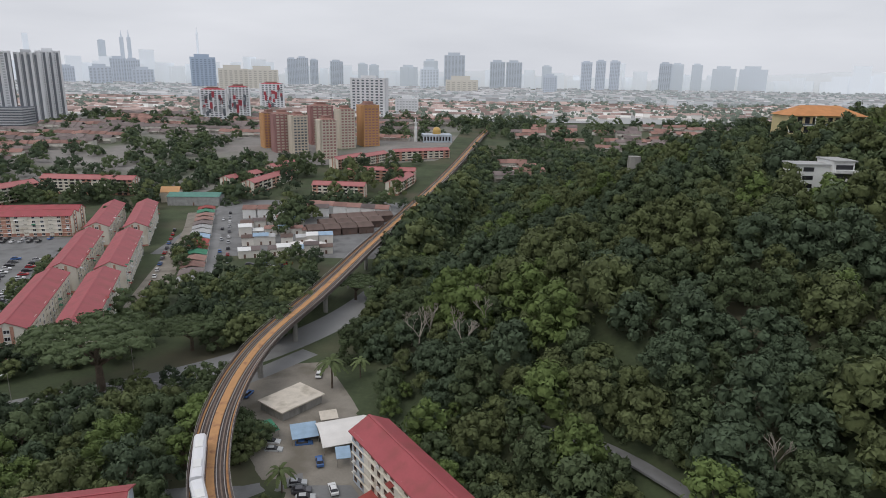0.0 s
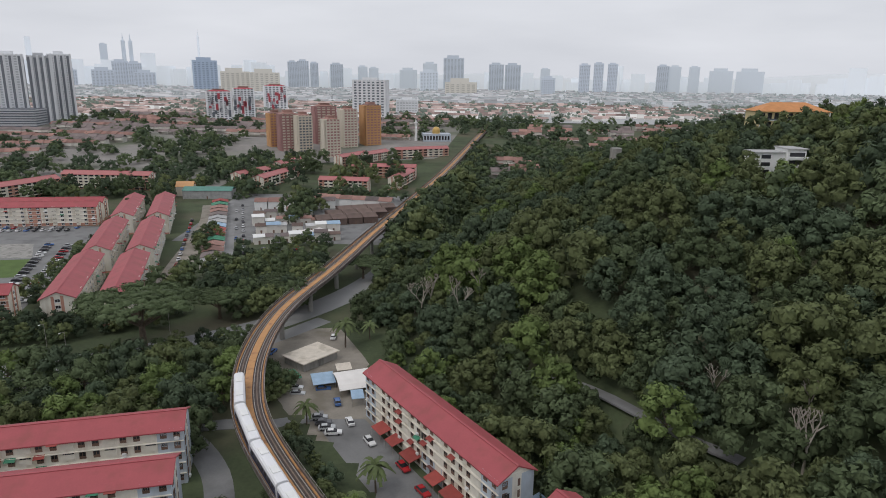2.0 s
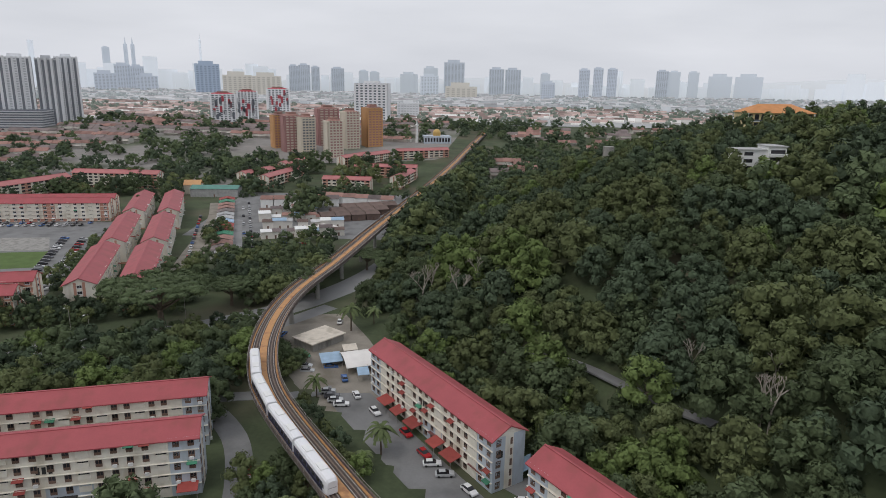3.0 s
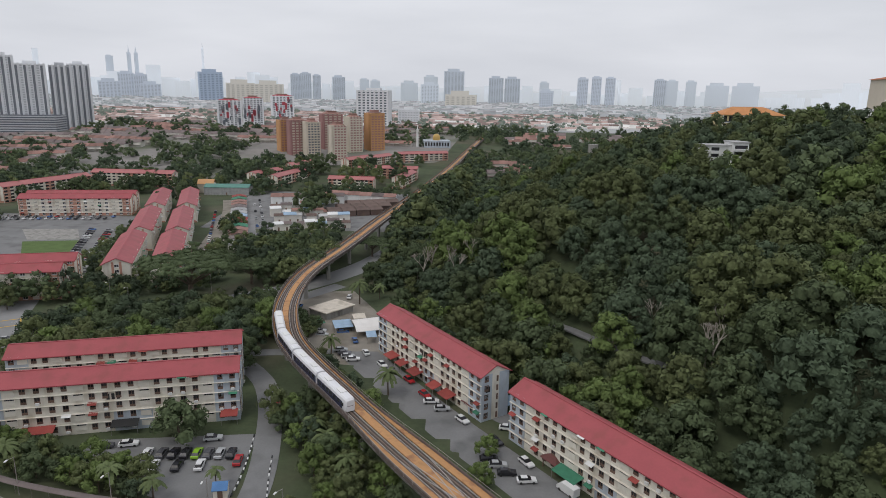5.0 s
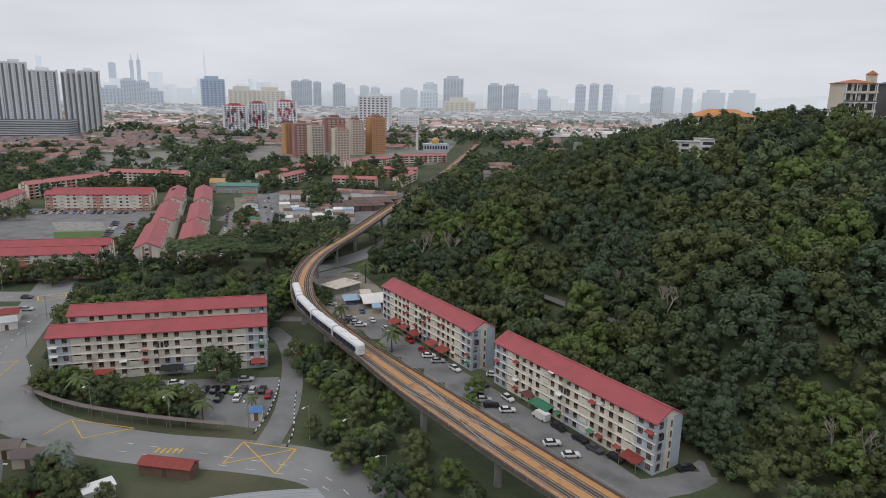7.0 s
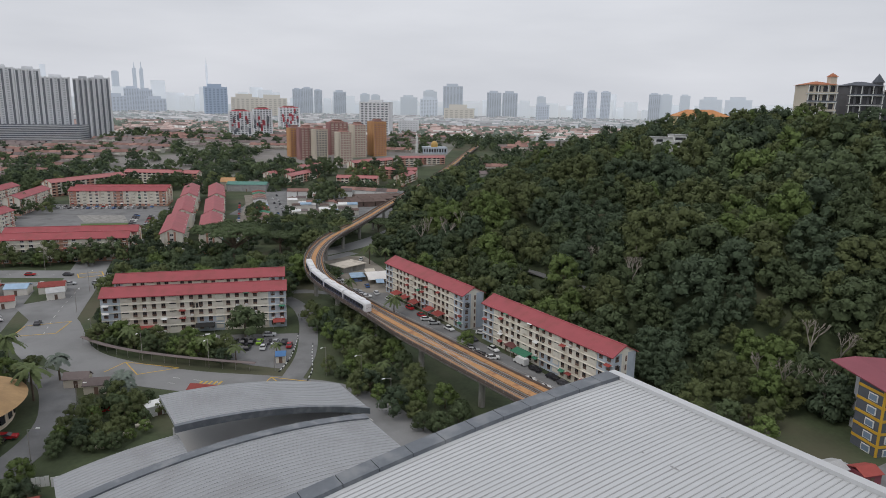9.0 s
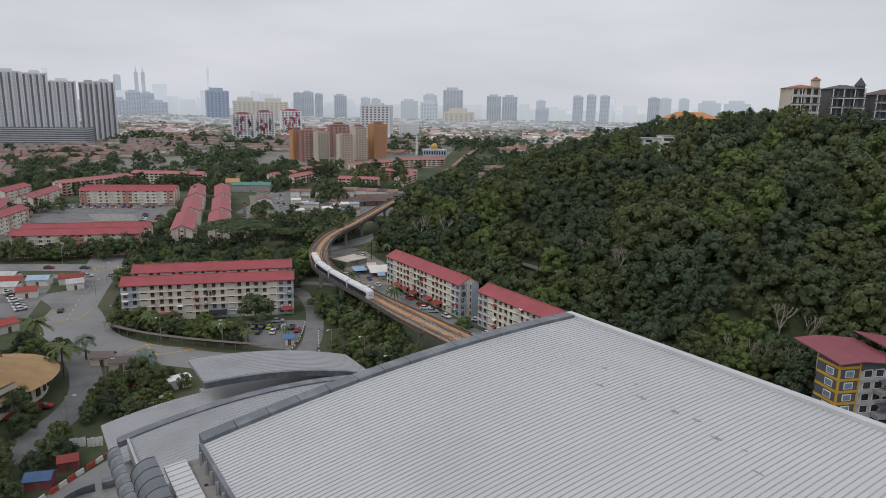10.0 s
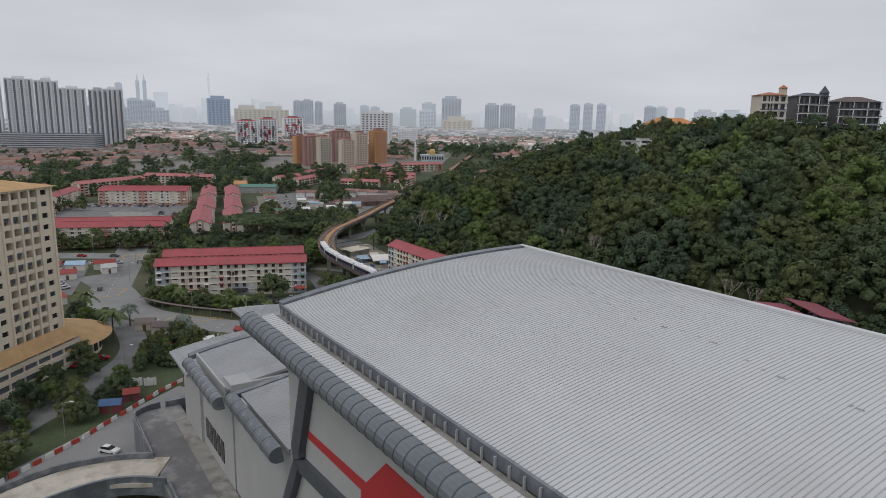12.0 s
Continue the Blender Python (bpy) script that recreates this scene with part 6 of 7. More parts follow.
for f in range(6):
    part("floor_band", Mesh().box(5.8, -0.25, f * 3 - 0.25, 28.1, 0.3, f * 3 + 0.25), M_WALLGREY, yb, "pale floor band")
    for x in (7.0, 10.2, 13.0, 18.0, 23.5):
        w = 3.6 if x in (13.0, 18.0) else 1.9
        part("window", Mesh().use(0).box(x - 0.2, -0.08, f * 3 + 0.7, x + w + 0.2, 0.22, f * 3 + 2.7).use(1).box(x, -0.12, f * 3 + 0.9, x + w, 0.22, f * 3 + 2.5), [M_WHITE, M_WIN], yb)
for x, f in ((10, 4), (10, 2)):
    part("balcony", Mesh().box(x, -2.4, f * 3 - 0.3, x + 11, -0.25, f * 3 + 0.7), M_CONC, yb, "concrete balcony")
    part("balcony_roof", Mesh().add([(x + 1, -2.2, f * 3 + 2.2), (x + 8, -2.2, f * 3 + 2.2), (x + 8, -0.1, f * 3 + 3.0), (x + 1, -0.1, f * 3 + 3.0), (x + 1, -2.2, f * 3 + 2.3), (x + 8, -2.2, f * 3 + 2.3), (x + 8, -0.1, f * 3 + 3.1), (x + 1, -0.1, f * 3 + 3.1)], [(0, 3, 2, 1), (4, 5, 6, 7), (0, 1, 5, 4), (1, 2, 6, 5), (2, 3, 7, 6), (3, 0, 4, 7)]), M_SLATE, yb)
part("roof_gable", Mesh().add([(6, 0, 17.4), (22, 0, 17.4), (22, 0, 18.3), (6, 0, 19.6), (6, 6, 17.4), (22, 6, 17.4), (22, 6, 18.5), (6, 6, 19.8)], [(0, 1, 2, 3), (7, 6, 5, 4), (0, 3, 7, 4), (1, 5, 6, 2), (3, 2, 6, 7)]), M_SLATE, yb, "dark slate gable")
for x0, x1, z0, z1 in ((-0.8, 5.9, 19.5, 19.9), (5.6, 17, 19.9, 18.6), (16.6, 28.6, 20.6, 18.2)):
    part("roof", Mesh().add([(x0, -0.9, z0), (x1, -0.9, z1), (x1, 15, z1 + 1.2), (x0, 15, z0 + 1.2), (x0, -0.9, z0 + 0.25), (x1, -0.9, z1 + 0.25), (x1, 15, z1 + 1.45), (x0, 15, z0 + 1.45)], [(0, 3, 2, 1), (4, 5, 6, 7), (0, 1, 5, 4), (1, 2, 6, 5), (2, 3, 7, 6), (3, 0, 4, 7)]), M_MAROON, yb, "maroon mono-pitch roof")


def hut(x, y, w, d, h, roof_mat, wall_mat, label, turn=0.0, rise=0.8, z=None):
    """A small shed: wall and a gable roof."""
    t = thing("shed", pose(x, y, height(x, y) if z is None else z, 0, 0, turn), label, "shed", "small sheds")
    part("wall", Mesh().box(-w / 2, -d / 2, -1, w / 2, d / 2, h), wall_mat, t)
    part("roof", Mesh().gable(-w / 2, -d / 2, w / 2, d / 2, h, rise, 0.4, 0.12), roof_mat, t)
    part("door", Mesh().box(-0.5, -d / 2 - 0.05, -0.1, 0.5, -d / 2 + 0.02, min(2.0, h - 0.2)), M_FRAME, t)
    return t


M_BLUESHEET = mat("faded_blue_sheet", (0.3, 0.42, 0.55), 0.6, var=0.2, scale=2, rnd=0.3)
M_SHEET = mat("weathered_zinc_sheet", (0.42, 0.42, 0.42), 0.6, var=0.3, scale=2, rnd=0.4)
M_PALESLAB = mat("pale_plastered_slab", (0.62, 0.56, 0.48), 0.9, var=0.15, scale=2.5, fine=0.3, stain=(0.45, 0.4, 0.33), stain_scale=0.3)
M_TENT = mat("white_tent_cloth", (0.76, 0.73, 0.7), 0.7, var=0.1, scale=3)
hut(84, -13, 4, 4, 3, M_SHEET, M_HOUSEWALL, "small plastered shed with tank on roof", 20)
hut(90, -14, 4.5, 4, 2.8, M_AWNRED, M_MAROON, "small red painted shed", 15)
hut(-70, -32.7, 3.6, 2.6, 2.3, M_AWNRED, M_MAROON, "small red site hut", 25)
hut(-71.5, -39.5, 4.6, 3.2, 2.4, mat("blue_sheet", (0.06, 0.12, 0.25), 0.6, var=0.2), M_MAROON, "small site hut with blue roof", 15)
hut(-44.1, 41.4, 2.6, 2.6, 2.6, mat("bright_blue_roof", (0.08, 0.2, 0.42), 0.6, var=0.2), M_CREAM, "small kiosk with bright blue roof", 10)
for x, y, w, tn in ((-92.3, 21.5, 6, 10), (-85.2, 18.3, 6, 12)):
    hut(x, y, w, 3.2, 2.8, M_BROWNROOF, M_TCREAM, "small open stall with brown roof", tn, 1.2)
hut(-55, 16.8, 11.5, 3.4, 2.6, M_AWNRED, M_FRAME, "long red-roofed shed beside the street", -8, 0.7)
hut(-64.8, 7.5, 5.5, 3.0, 2.8, M_WHITE, M_WHITE, "white portable site cabin", 42, 0.15)
# gazebos before the flats
for x, y, tn in ((7.5, 84.6, -55), (25.2, 58.4, -55), (-2, 98, -55)):
    t = thing("gazebo", pose(x, y, height(x, y), 0, 0, tn), "open gazebo with dark brown pyramid roof", "gazebo", "gazebos")
    for a, b in ((-2, -2), (2, -2), (2, 2), (-2, 2)):
        part("post", Mesh().box(a - 0.1, b - 0.1, -0.5, a + 0.1, b + 0.1, 2.6), M_FRAME, t)
    part("roof", Mesh().hip(-2.3, -2.3, 2.3, 2.3, 2.5, 1.6, 0.4), mat("dark_brown_roof", (0.15, 0.06, 0.055), 0.8, var=0.2) if "dark_brown_roof" not in bpy.data.materials else bpy.data.materials["dark_brown_roof"], t)
# yard by the railway: slab-roofed building, tents and lean-tos
t = thing("flat_roofed_shed", pose(-43.6, 153.9, height(-43.6, 153.9), 0, 0, -38), "low building with pale flat concrete roof", "shed")
part("wall", Mesh().box(-4.6, -6.4, -1, 4.6, 6.4, 2.4), M_CONC, t)
part("roof_slab", Mesh().box(-5.2, -7.0, 2.4, 5.2, 7.0, 2.75), M_PALESLAB, t, "pale flat roof slab")
t = thing("marquee", pose(-27.5, 141.5, height(-27.5, 141.5), 0, 0, 22), "large white tent roof over the yard", "marquee")
part("canopy", arched_roof(-6.4, 6.4, lambda y: 4.2 - 0.05 * y * y, -6, 6, 0.12, 8), M_TENT, t, "white tent cloth")
for a, b in ((-6, -5.6), (6, -5.6), (-6, 5.6), (6, 5.6), (0, -5.6), (0, 5.6)):
    part("pole", Mesh().tube((a, b, -0.5), (a, b, 2.7), 0.08, 0.08), M_STEEL, t)
for x, y, w, d, mt, tn, lb in ((-37.2, 140.6, 6.4, 6.2, M_BLUESHEET, 20, "blue sheet lean-to roof on posts"), (-32.5, 147.5, 4.5, 3.5, M_PALESLAB, 20, "pale sheet lean-to on posts"), (-26, 131.5, 3.4, 4, M_BLUESHEET, 15, "small blue sheet canopy on posts"), (-46.5, 140, 5, 5, M_AWNGREEN, 40, "green sheet roof on posts"), (17, 86, 4, 6, M_BLUESHEET, -55, "small blue sheet canopy on posts")):
    t = thing("lean_to", pose(x, y, height(x, y), 0, 0, tn), lb, "lean-to", "lean-tos")
    part("roof", Mesh().add([(-w / 2, -d / 2, 2.3), (w / 2, -d / 2, 2.3), (w / 2, d / 2, 3.0), (-w / 2, d / 2, 3.0), (-w / 2, -d / 2, 2.4), (w / 2, -d / 2, 2.4), (w / 2, d / 2, 3.1), (-w / 2, d / 2, 3.1)], [(0, 3, 2, 1), (4, 5, 6, 7), (0, 1, 5, 4), (1, 2, 6, 5), (2, 3, 7, 6), (3, 0, 4, 7)]), mt, t)
    for a in (-1, 1):
        for b in (-1, 1):
            part("post", Mesh().tube((a * (w / 2 - 0.2), b * (d / 2 - 0.2), -0.5), (a * (w / 2 - 0.2), b * (d / 2 - 0.2), 2.45 + 0.3 * b), 0.06, 0.06), M_STEEL, t)
# ---------------- vehicles ----------------
def car_proto(paint, long=4.3):
    t = thing("car", pose(0, 0, -200), "parked car", "car", "parked cars")
    h = long / 2
    prof = [(-h, 0.35), (-h, 0.85), (-h + 0.25, 0.98), (h - 1.15, 0.98), (h - 0.1, 0.8), (h, 0.6), (h, 0.35)]
    body = Mesh().add([(x, s, z) for s in (-0.83, 0.83) for x, z in prof], [tuple(range(7))[::-1], tuple(range(7, 14))] + [(i, (i + 1) % 7, (i + 1) % 7 + 7, i + 7) for i in range(7)])
    part("body", body, paint, t)
    cab = [(-h + 0.3, 0.97), (-h + 0.75, 1.42), (h - 2.0, 1.42), (h - 1.2, 0.97)]
    part("cabin_glass", Mesh().add([(x, s * (0.78 if z < 1 else 0.62), z) for s in (-1, 1) for x, z in cab], [(3, 2, 1, 0), (4, 5, 6, 7), (0, 1, 5, 4), (1, 2, 6, 5), (2, 3, 7, 6)]), M_WIN, t, "dark car glass")
    part("roof_panel", Mesh().box(-h + 0.8, -0.6, 1.41, h - 2.05, 0.6, 1.47), paint, t)
    for x in (-h + 0.75, h - 0.8):
        for s in (-0.84, 0.64):
            part("wheel", Mesh().tube((x, s, 0.3), (x, s + 0.2, 0.3), 0.3, 0.3, 10), M_DARK, t)
    return t


PAINTS = [("silver", (0.45, 0.46, 0.47)), ("white", (0.75, 0.75, 0.75)), ("black", (0.02, 0.02, 0.025)), ("dark grey", (0.09, 0.09, 0.1)), ("red", (0.4, 0.025, 0.03)), ("blue", (0.06, 0.14, 0.35)), ("green", (0.25, 0.45, 0.04))]
PROTO = []
for n, c in PAINTS:
    t = car_proto(mat("car_paint_" + n.replace(" ", "_"), c, 0.25, var=0.05, scale=2, spec=0.6))
    tagged(t, n + " saloon car parked on the asphalt")
    PROTO.append(t)
used = [0] * 7


FARCARS = []
for t in list(PROTO):
    f = thing("car", pose(0, 0, -220), t["label"], "car", "parked cars")
    for o in t.children:
        if o.name.split(".")[0] in ("body", "cabin_glass", "roof_panel"):
            part(o.name.split(".")[0], o.data, None, f)
    FARCARS.append(f)
used_far = [0] * 7


def car(x, y, turn, k=None, lift=0.1):
    k = rng.choice((0, 0, 1, 1, 1, 2, 2, 3, 3, 4, 5)) if k is None else k
    m = pose(x, y, height(x, y) + lift, 0, 0, turn + rng.uniform(-3, 3))
    if y > 190:
        if used_far[k]:
            copy_thing(FARCARS[k], m)
        else:
            FARCARS[k].matrix_basis = m
        used_far[k] = 1
        return
    if used[k]:
        copy_thing(PROTO[k], m)
    else:
        PROTO[k].matrix_basis = m
    used[k] = 1


# back street shacks, shops and the market
roofs_mix = [M_SHEET, M_BLUESHEET, M_AWNRED, M_AWNGREEN, M_TERRA, M_BROWNROOF]
for i in range(15):
    y = 252 + i * 10.5
    x = -111 - (y - 252) * 0.33
    hut(x, y, 8.5, 9.6, 3.0, roofs_mix[(i * 5 + i // 3) % 6], M_HOUSEWALL, "low shack with weathered sheet roof", 108 + rng.uniform(-4, 4), 1.1)
for i, (x, y, w, tn, mt) in enumerate(((-173, 101, 9, 10, M_AWNRED), (-163, 103, 8, 15, M_BLUESHEET), (-152, 107, 9, 25, M_AWNRED), (-157, 86, 7, 30, M_AWNRED), (-168, 92, 7, 12, M_SHEET), (-138.5, 47, 6, 60, M_AWNRED), (-180, 108, 9, 5, M_SHEET), (-146, 99, 6, 35, M_SHEET))):
    hut(x, y, w, 6, 3.0, mt, M_HOUSEWALL, "low shop with faded sheet roof", tn, 1.2)
for i in range(6):
    hut(-92 + i * 9, 404 - i * 2, 8.5, 9, 6.5, rng.choice((M_TERRA, M_BROWNROOF)), M_WHITE, "two-storey shophouse with tiled roof", -4, 1.8)
    hut(-128 + i * 8.6, 388 + i * 1.5, 8, 9, 6, rng.choice((M_BROWNROOF, M_TERRA)), M_WHITE, "two-storey shophouse with tiled roof", 8, 1.8)
M_MARKET = mat("rusty_brown_market_roof", (0.15, 0.105, 0.09), 0.85, var=0.3, scale=4, fine=0.5, rnd=0.3)
for i in range(26):
    u, v = i % 7, i // 7
    hut(-104 + u * 6.6 - v * 6 + rng.uniform(-1.5, 1.5), 300 + v * 21 + u * 1.8 + rng.uniform(-2, 2), rng.uniform(5, 7.5), rng.uniform(5, 9), rng.uniform(2.8, 5.5), rng.choice((M_SHEET, M_BLUESHEET, M_TERRA, M_BROWNROOF, M_MARKET, M_WHITE)), M_HOUSEWALL, "low market shop with weathered sheet roof", 16 + rng.uniform(-5, 5), 1.0)
for i in range(26):
    car(-98 - 0.33 * (i * 6) + (4 if i % 2 else 0), 246 + i * 6, 108) if i % 4 else None
    car(-78 + rng.uniform(-18, 14), 284 + rng.uniform(-6, 6), rng.choice((15, 105))) if i % 3 == 0 else None
for i in range(4):
    for j in range(3):
        hut(-80 + i * 8.6 + j * 4, 348 + j * 15 + i * 3.5, 8.4, 15, 4.2, M_MARKET, M_MARKET, "market hall bay with brown roof", 22, 1.4)
for x, y in ((-82, 316), (-76, 320), (-70, 316), (-88, 310)):
    t = thing("market_tent", pose(x, y, height(x, y), 0, 0, 15), "small white pyramid market tent", "tent", "market tents")
    part("canopy", Mesh().hip(-3, -3, 3, 3, 2.6, 1.6, 0.3), M_TENT, t)
    for a, b in ((-2.8, -2.8), (2.8, -2.8), (2.8, 2.8), (-2.8, 2.8)):
        part("pole", Mesh().tube((a, b, -0.5), (a, b, 2.65), 0.06, 0.06), M_STEEL, t)
hut(-176, 424, 34, 12, 6, mat("green_sheet_roof", (0.1, 0.24, 0.2), 0.6, var=0.2, scale=3), M_SHEET, "long green-roofed market building", 4, 2.0)
hut(-196, 432, 12, 10, 7, M_TORANGE, M_TCREAM, "small temple with orange roof", 10, 3.0)

# ---------------- houses on the hill ----------------
def villa(x, y, w, d, z, h, floors, wall, roof_mat, label, turret=None, band=M_WIN):
    t = thing("hill_villa", pose(x, y, z), label, "villa", "hilltop villas")
    part("wall", Mesh().box(-w / 2, 0, -8, w / 2, d, h), wall, t)
    fh = h / floors
    for f in range(floors):
        part("balcony", Mesh().box(-w / 2 - 0.5, -1.6, f * fh - 0.2, w / 2 + 0.5, 0, f * fh + 0.15), M_WHITE, t, "white balcony slab")
        part("railing", Mesh().box(-w / 2 - 0.5, -1.6, f * fh + 0.15, w / 2 + 0.5, -1.5, f * fh + 0.9), M_TDARK if f % 2 else wall, t)
        n = max(3, int(w / 3.4))
        for i in range(n):
            x0 = -w / 2 + (i + 0.2) * w / n
            part("window", Mesh().box(x0, -0.08, f * fh + 0.4, x0 + w / n * 0.62, 0.05, f * fh + fh - 0.7), band, t)
        for x0 in (-w / 2, -w / 6, w / 6, w / 2 - 0.4):
            part("column", Mesh().box(x0, -1.5, f * fh, x0 + 0.4, -1.1, f * fh + fh - 0.2), M_WHITE, t)
    part("roof", Mesh().hip(-w / 2, -0.6, w / 2, d, h, w * 0.13, 0.9), roof_mat, t, "hipped tile roof")
    if turret:
        tx, tz, tr = turret
        part("turret", Mesh().box(tx - tr, 1, 0, tx + tr, 1 + 2 * tr, tz), wall, t)
        part("turret_roof", Mesh().hip(tx - tr, 1, tx + tr, 1 + 2 * tr, tz, tr * (1.2 if roof_mat is M_ROOFRED else 2.6), 0.5), roof_mat, t, "pointed turret roof")
    return t


M_ROOFRED = mat("orange_red_tiles", (0.42, 0.16, 0.08), 0.8, var=0.2, scale=3)
M_ROOFORANGE = mat("orange_tiles", (0.55, 0.25, 0.1), 0.8, var=0.2, scale=3)
M_VILLADARK = mat("dark_villa_render", (0.13, 0.13, 0.14), 0.8, var=0.15, scale=4)
villa(210, 246, 16, 14, 66, 24, 5, M_TCREAM, M_ROOFRED, "cream hilltop villa with red tiled roofs", (6.5, 28.5, 1.8))
part("lower_wing", Mesh().box(-11, -3, -8, -4, 8, 10), M_WHITE, bpy.data.objects["hill_villa"])
villa(237, 250, 19, 14, 68, 22, 4, M_VILLADARK, M_SLATE, "white and dark hilltop villa with pointed turret", (8.0, 24, 1.9))
villa(268, 252, 27, 16, 68, 19, 4, M_VILLADARK, M_BROWNROOF, "dark hilltop villa with brown roof")
villa(166, 303, 34, 16, 62.5, 8.6, 2, mat("pale_yellow_wall", (0.6, 0.5, 0.28), 0.8, var=0.1), M_ROOFORANGE, "yellow hilltop house with orange tiled roof")
t = thing("white_house", pose(113.5, 205, 52.5) @ Matrix.Scale(0.82, 4), "white modern hillside house with flat roofs", "house")
part("wall", Mesh().box(-10, 0, -10, 3, 10, 9.6), M_WHITE, t)
part("wall", Mesh().box(3, -2, -10, 11, 10, 11.4), M_WHITE, t)
part("roof_slab", Mesh().box(-10.6, -0.6, 9.6, 3, 10.4, 10.1), M_WALLGREY, t)
part("roof_slab", Mesh().box(2.6, -2.6, 11.4, 11.6, 10.4, 11.9), M_WALLGREY, t)
for f in range(3):
    part("balcony", Mesh().box(3.4, -4, f * 3.4 + 0.4, 11.4, -2, f * 3.4 + 1.5), M_WHITE, t)
    part("window", Mesh().box(4, -2.08, f * 3.4 + 1.6, 10.4, -1.9, f * 3.4 + 3.3), M_WIN, t)
    part("window", Mesh().box(-7, -0.08, f * 3.2 + 0.8, -3, 0.05, f * 3.2 + 2.4), M_WIN, t)
# pale concrete block among the trees, drawn as a ten-sided drum
t = thing("water_tank", pose(69.7, 261, height(69.7, 261)), "pale grey concrete block among trees", "tank")
part("body", Mesh().tube((0, 0, -4), (0, 0, 13.5), 2.6, 2.6, 10), M_CONC, t)

# ---------------- parked vehicles ----------------
for x, y, k in ((-65.6, 55.2, 1), (-62.4, 55.4, 3), (-59.8, 55.6, 2), (-57.2, 55.7, 2), (-54.7, 55.8, 6), (-52.2, 56.0, 3), (-49.7, 56.1, 0), (-47.2, 56.3, 2), (-62, 50.5, 1), (-57, 50.8, 2), (-52.3, 51.3, 1), (-44.8, 53.6, 4)):
    car(x, y, 95, k)
for x, y, k in ((-53.6, 62.5, 0), (-76.6, 57.7, 3), (-71.6, 58.9, 1)):
    car(x, y, 14, k)
for x, y, k, a in ((4.3, 78.3, 1, -55), (15.6, 74.7, 1, -10), (12.3, 68.2, 2, -55), (10.3, 60.5, 2, 5), (12.2, 58, 0, 5), (14, 55, 2, 5), (18.7, 59.4, 1, -55), (18.1, 52.3, 1, 5), (30.1, 43.9, 2, -55), (27.4, 36.1, 1, 5), (31, 31.0, 1, 5), (34.4, 38.3, 2, -50), (37, 34, 3, -50), (41, 30.3, 2, -50), (55.6, 27, 2, 20), (-57, 158.9, 5, 80), (-36.7, 138.1, 5, 15), (-44.5, 137.7, 1, 0), (-43.2, 134.8, 0, 0), (-34.5, 122.2, 0, 8), (-32.9, 119.6, 3, 8), (-31.5, 117.2, 0, 8), (-29.5, 115, 1, 8), (-26.3, 120.5, 1, 110), (-31.4, 130.8, 5, 110), (-20, 111.4, 1, -55), (-40.1, 172.1, 1, 90), (-11, 101, 4, -55), (-6, 92, 4, -55), (-1, 84, 0, 5), (-4, 88, 1, 5), (-91.6, -7, 4, 20), (-94.4, -13.2, 4, 10), (-93, -9.2, 2, 10), (-78.3, 6.7, 4, 30), (-133.2, 68.2, 3, 110), (-176, 129.7, 4, 10), (-160.3, 131.1, 3, 10), (-61.6, -59, 1, -15), (-43, 80, 4, 100), (-42, 76.5, 1, 100), (-142, 130, 1, 60), (82, -8, 1, 30), (88, -9.5, 0, 20)):
    car(x, y, a, k)
for i in range(16):
    car(-164 - i * 2.1, 200 + i * 5.6, 25)
    car(-174.5 - i * 2.1, 204 + i * 5.4, 25)
for i in range(20):
    car(-296 + i * 4.2, 306.5 + i * 0.6, 100)
    if i % 3:
        car(-294 + i * 4.2, 315 + i * 0.5, 100)
for i in range(16):
    car(-112 - i * 3.1, 206 + i * 9.5, 105)
for i in range(9):
    car(-126 - i * 5, 121.5 - i * 0.9, 10) if i % 2 else None
    car(-172 + i * 3.0, 96 - i * 3.4, 60)
for t, seen in [*zip(PROTO, used), *zip(FARCARS, used_far)]:
    if not seen:
        for o in [*t.children, t]:
            bpy.data.objects.remove(o)
van = thing("van", pose(26.4, 49.0, height(26.4, 49) + 0.05, 0, 0, 125), "white delivery van parked by the flats", "van")
part("body", Mesh().add([(x, s, z) for s in (-0.95, 0.95) for x, z in ((-2.5, 0.4), (-2.5, 2.25), (1.3, 2.25), (2.0, 1.3), (2.5, 1.1), (2.5, 0.4))], [tuple(range(6)), tuple(range(6, 12))[::-1]] + [(i, i + 6, (i + 1) % 6 + 6, (i + 1) % 6) for i in range(6)]), M_WHITE, van)
part("windscreen", Mesh().add([(1.36, -0.85, 2.2), (1.36, 0.85, 2.2), (2.02, 0.85, 1.33), (2.02, -0.85, 1.33)], [(0, 3, 2, 1)]), M_WIN, van)
for x in (-1.6, 1.6):
    for s in (-0.97, 0.77):
        part("wheel", Mesh().tube((x, s, 0.35), (x, s + 0.2, 0.35), 0.35, 0.35, 10), M_DARK, van)

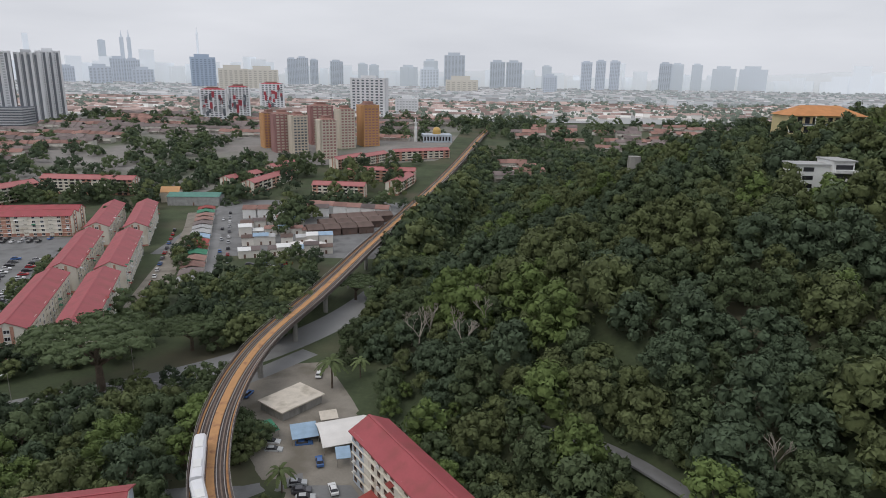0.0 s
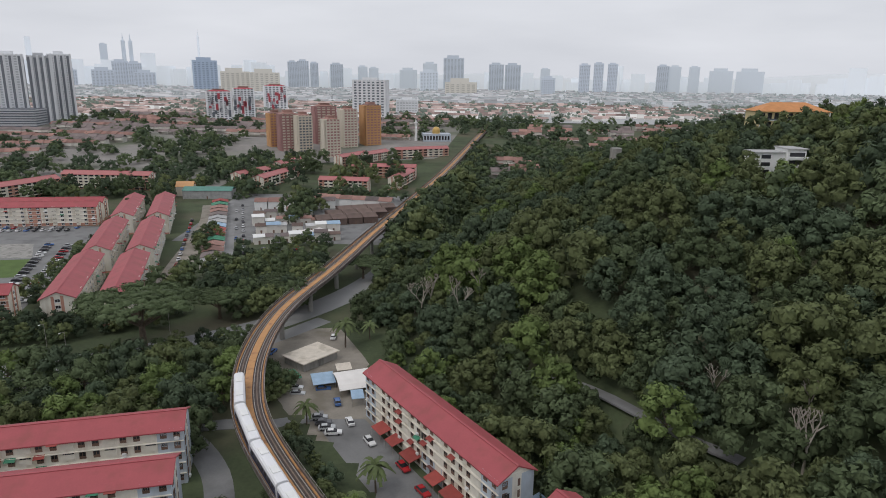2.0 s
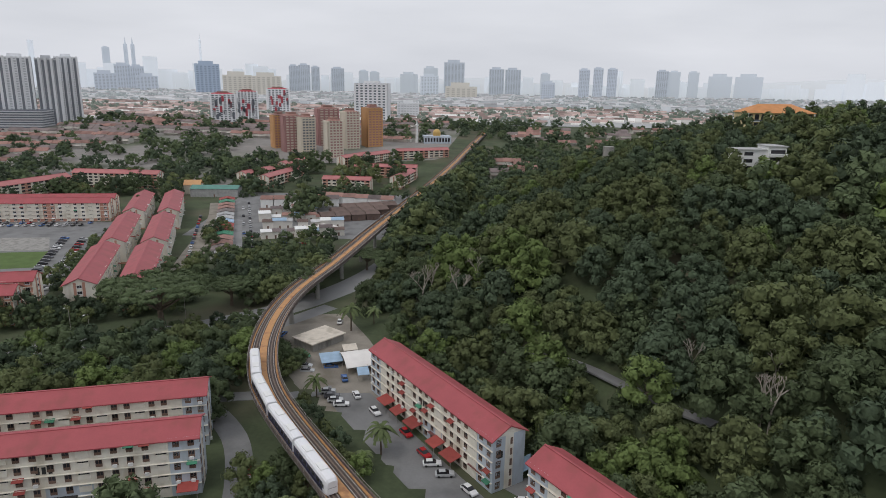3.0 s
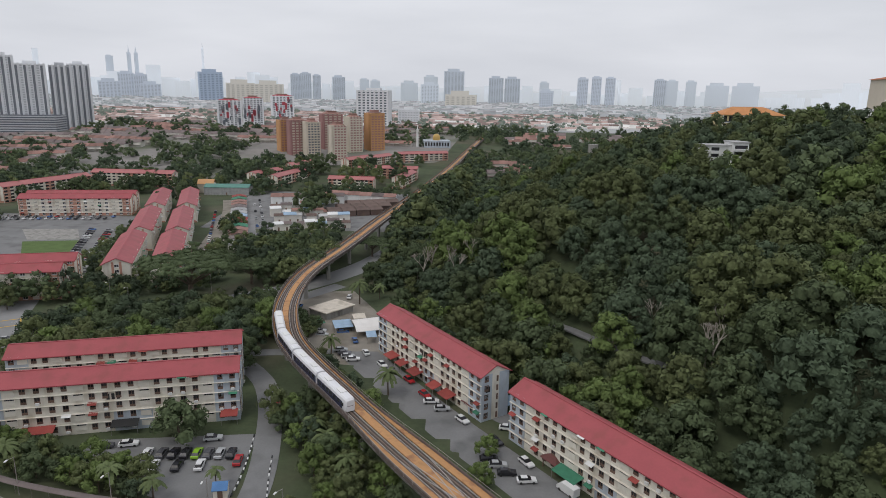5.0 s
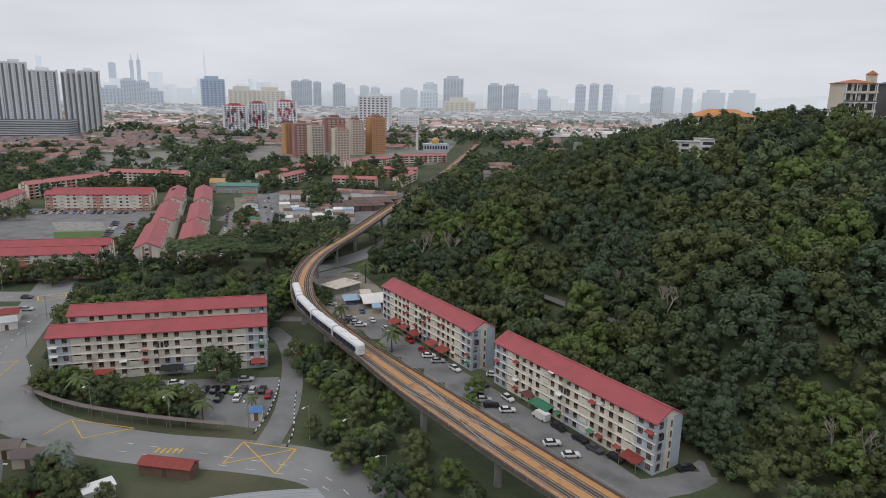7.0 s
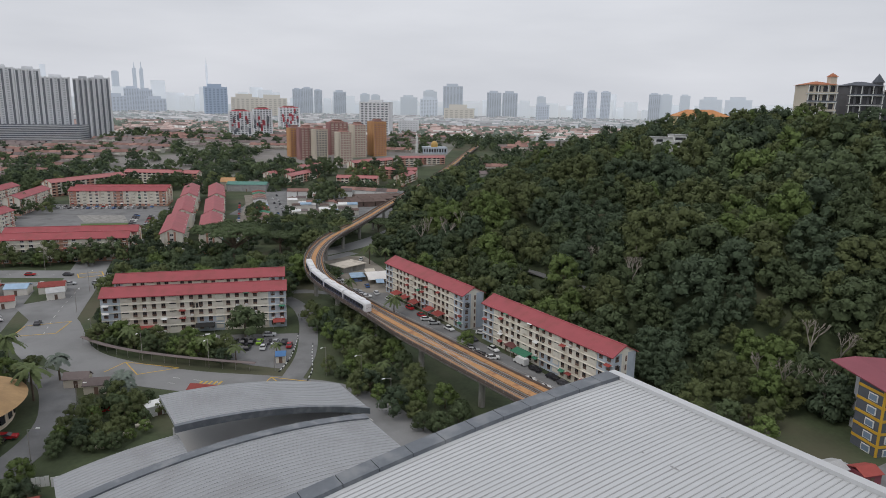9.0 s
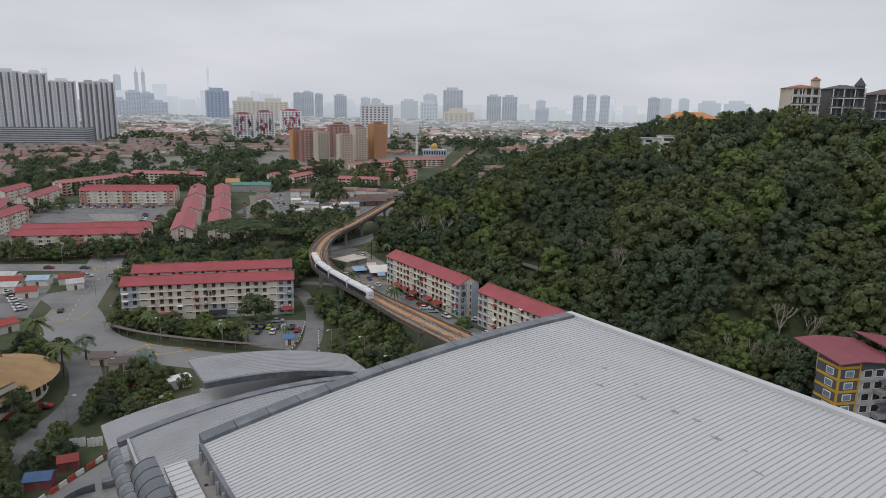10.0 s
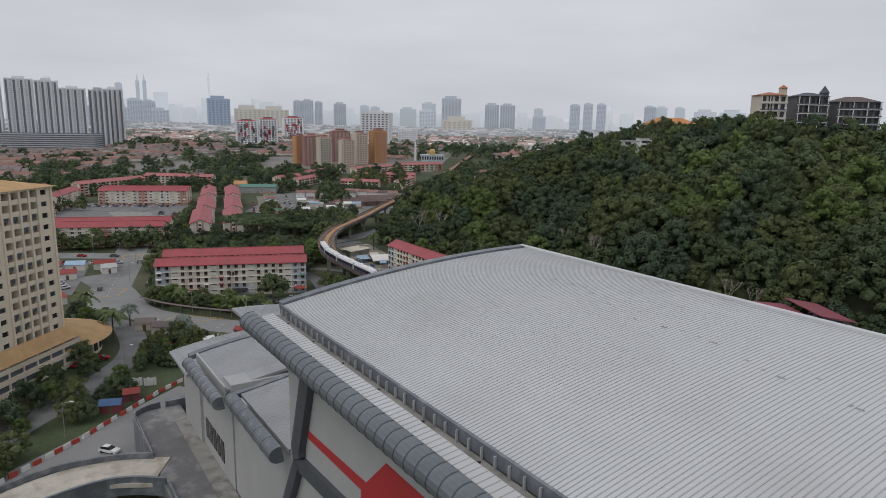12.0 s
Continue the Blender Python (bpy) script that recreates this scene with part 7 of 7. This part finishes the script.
# ---------------- street furniture ----------------
LAMP = thing("street_lamp", pose(-84, 39.6, 0), "grey steel street lamp", "street lamp", "street lamps")
part("pole", Mesh().tube((0, 0, -0.5), (0, 0, 8.5), 0.1, 0.06, 7).tube((0, 0, 8.4), (0, -1.9, 8.9), 0.05, 0.04, 6), M_STEEL, LAMP)
part("lamp_head", Mesh().box(-0.16, -2.6, 8.82, 0.16, -1.8, 8.98), M_WHITE, LAMP)
for x, y, a in ((-63, 35.5, 0), (-44, 34.6, 0), (-29, 32, -20), (-18.5, 26.8, -30), (-9, 12, -50), (-105, 51, 20), (-128, 82, 70), (-138, 108, 70), (-118, 152, 0), (-95, 172, 10), (-176, 140, 0), (-207, 136, 0), (-82, 4, 90), (-79, -18, 90), (-74, -54, 90), (-62, 170, 0), (-128, 158, 0)):
    copy_thing(LAMP, pose(x, y, height(x, y), 0, 0, a))
cover = thing("covered_walkway", pose(0, 0, 0), "covered walkway with weathered sheet roof beside the street", "walkway")
wline = spline([(-108, 51, 2.6), (-98, 45, 2.6), (-86, 40.4, 2.6), (-72, 37, 2.6), (-60, 35, 2.6), (-48, 33.6, 2.6)], 2.0)
part("roof", Mesh().sweep(wline, [(-0.8, 0), (0, 0.25), (0.8, 0), (0.8, -0.08), (0, 0.17), (-0.8, -0.08)]), M_BROWNROOF, cover, "weathered brown sheet roof")
post = Mesh().tube((0, 0, -3), (0, 0, 0.05), 0.05, 0.05, 6).data("post", M_STEEL)
for p in wline[::2]:
    part("post", post, None, cover, m=Matrix.Translation(p))
M_KERBW, M_KERBR = mat("white_barrier_plastic", (0.7, 0.68, 0.66), 0.6, var=0.1), mat("red_barrier_plastic", (0.45, 0.07, 0.05), 0.6, var=0.1)
blk = [Mesh().add([(-0.9, -0.28, 0), (0.9, -0.28, 0), (0.9, 0.28, 0), (-0.9, 0.28, 0), (-0.9, -0.1, 0.95), (0.9, -0.1, 0.95), (0.9, 0.1, 0.95), (-0.9, 0.1, 0.95)], [(3, 2, 1, 0), (4, 5, 6, 7), (0, 1, 5, 4), (1, 2, 6, 5), (2, 3, 7, 6), (3, 0, 4, 7)]).data("road_barrier", m_) for m_ in (M_KERBR, M_KERBW)]
bl = spline([(-80, -92, 0), (-75.8, -72, 0), (-73.5, -64.3, 0), (-70.9, -55.4, 0), (-68.4, -44.3, 0), (-65.6, -31.4, 0), (-63, -22.8, 0), (-60.5, -16, 0)], 2.0)
for i in range(len(bl) - 1):
    d = bl[i + 1] - bl[i]
    ob = part("road_barrier", blk[i % 2], None, m=pose(bl[i].x, bl[i].y, height(bl[i].x, bl[i].y) + 0.06, 0, 0, math.degrees(math.atan2(d.y, d.x)) + rng.uniform(-6, 6)))
    tagged(ob, "red plastic road barrier block" if i % 2 == 0 else "white plastic road barrier block", "barrier", "road barriers")
# black and white kerbs round the side lane's mouth
for pts in (((-42.6, 34.2), (-42.2, 40), (-42.4, 48), (-43.6, 58), (-45, 66)), ((-33.4, 28.8), (-33.8, 36), (-36.5, 48), (-38.4, 58))):
    kl = spline([(x, y, 0) for x, y in pts], 1.0)
    for i in range(len(kl) - 1):
        d = kl[i + 1] - kl[i]
        ob = part("kerb_stone", Mesh().box(-0.5, -0.14, 0, 0.48, 0.14, 0.3), M_WHITE if i % 2 else M_DARK, m=pose(kl[i].x, kl[i].y, height(kl[i].x, kl[i].y), 0, 0, math.degrees(math.atan2(d.y, d.x))))
        tagged(ob, "painted black and white kerb stone", "kerb", "kerb stones", "structure")
for x, y, l, a in ((-68.5, -7.4, 3.4, 30), (-66.9, -3.9, 3.0, 20), (-65.2, 0.7, 3.2, 35), (-70, -10, 2.6, 15)):
    ob = part("concrete_pipe", Mesh().tube((-l / 2, 0, 0.45), (l / 2, 0, 0.45), 0.45, 0.45, 12), M_PALESLAB, m=pose(x, y, height(x, y), 0, 0, a))
    tagged(ob, "pale concrete pipe lying on rubble", "pipe", "concrete pipes")
for x, y in ((-73, -24.5), (-69.5, -24.0)):
    t = thing("hoarding", pose(x, y, height(x, y), 0, 0, 18), "white sheet hoarding on the plot", "hoarding")
    for i in range(4):
        part("panel", Mesh().box(-1.5 + i * 0.78, -0.04, 0, -0.78 + i * 0.78, 0.04, 2.1 + 0.12 * (i % 2)), M_WHITE, t)
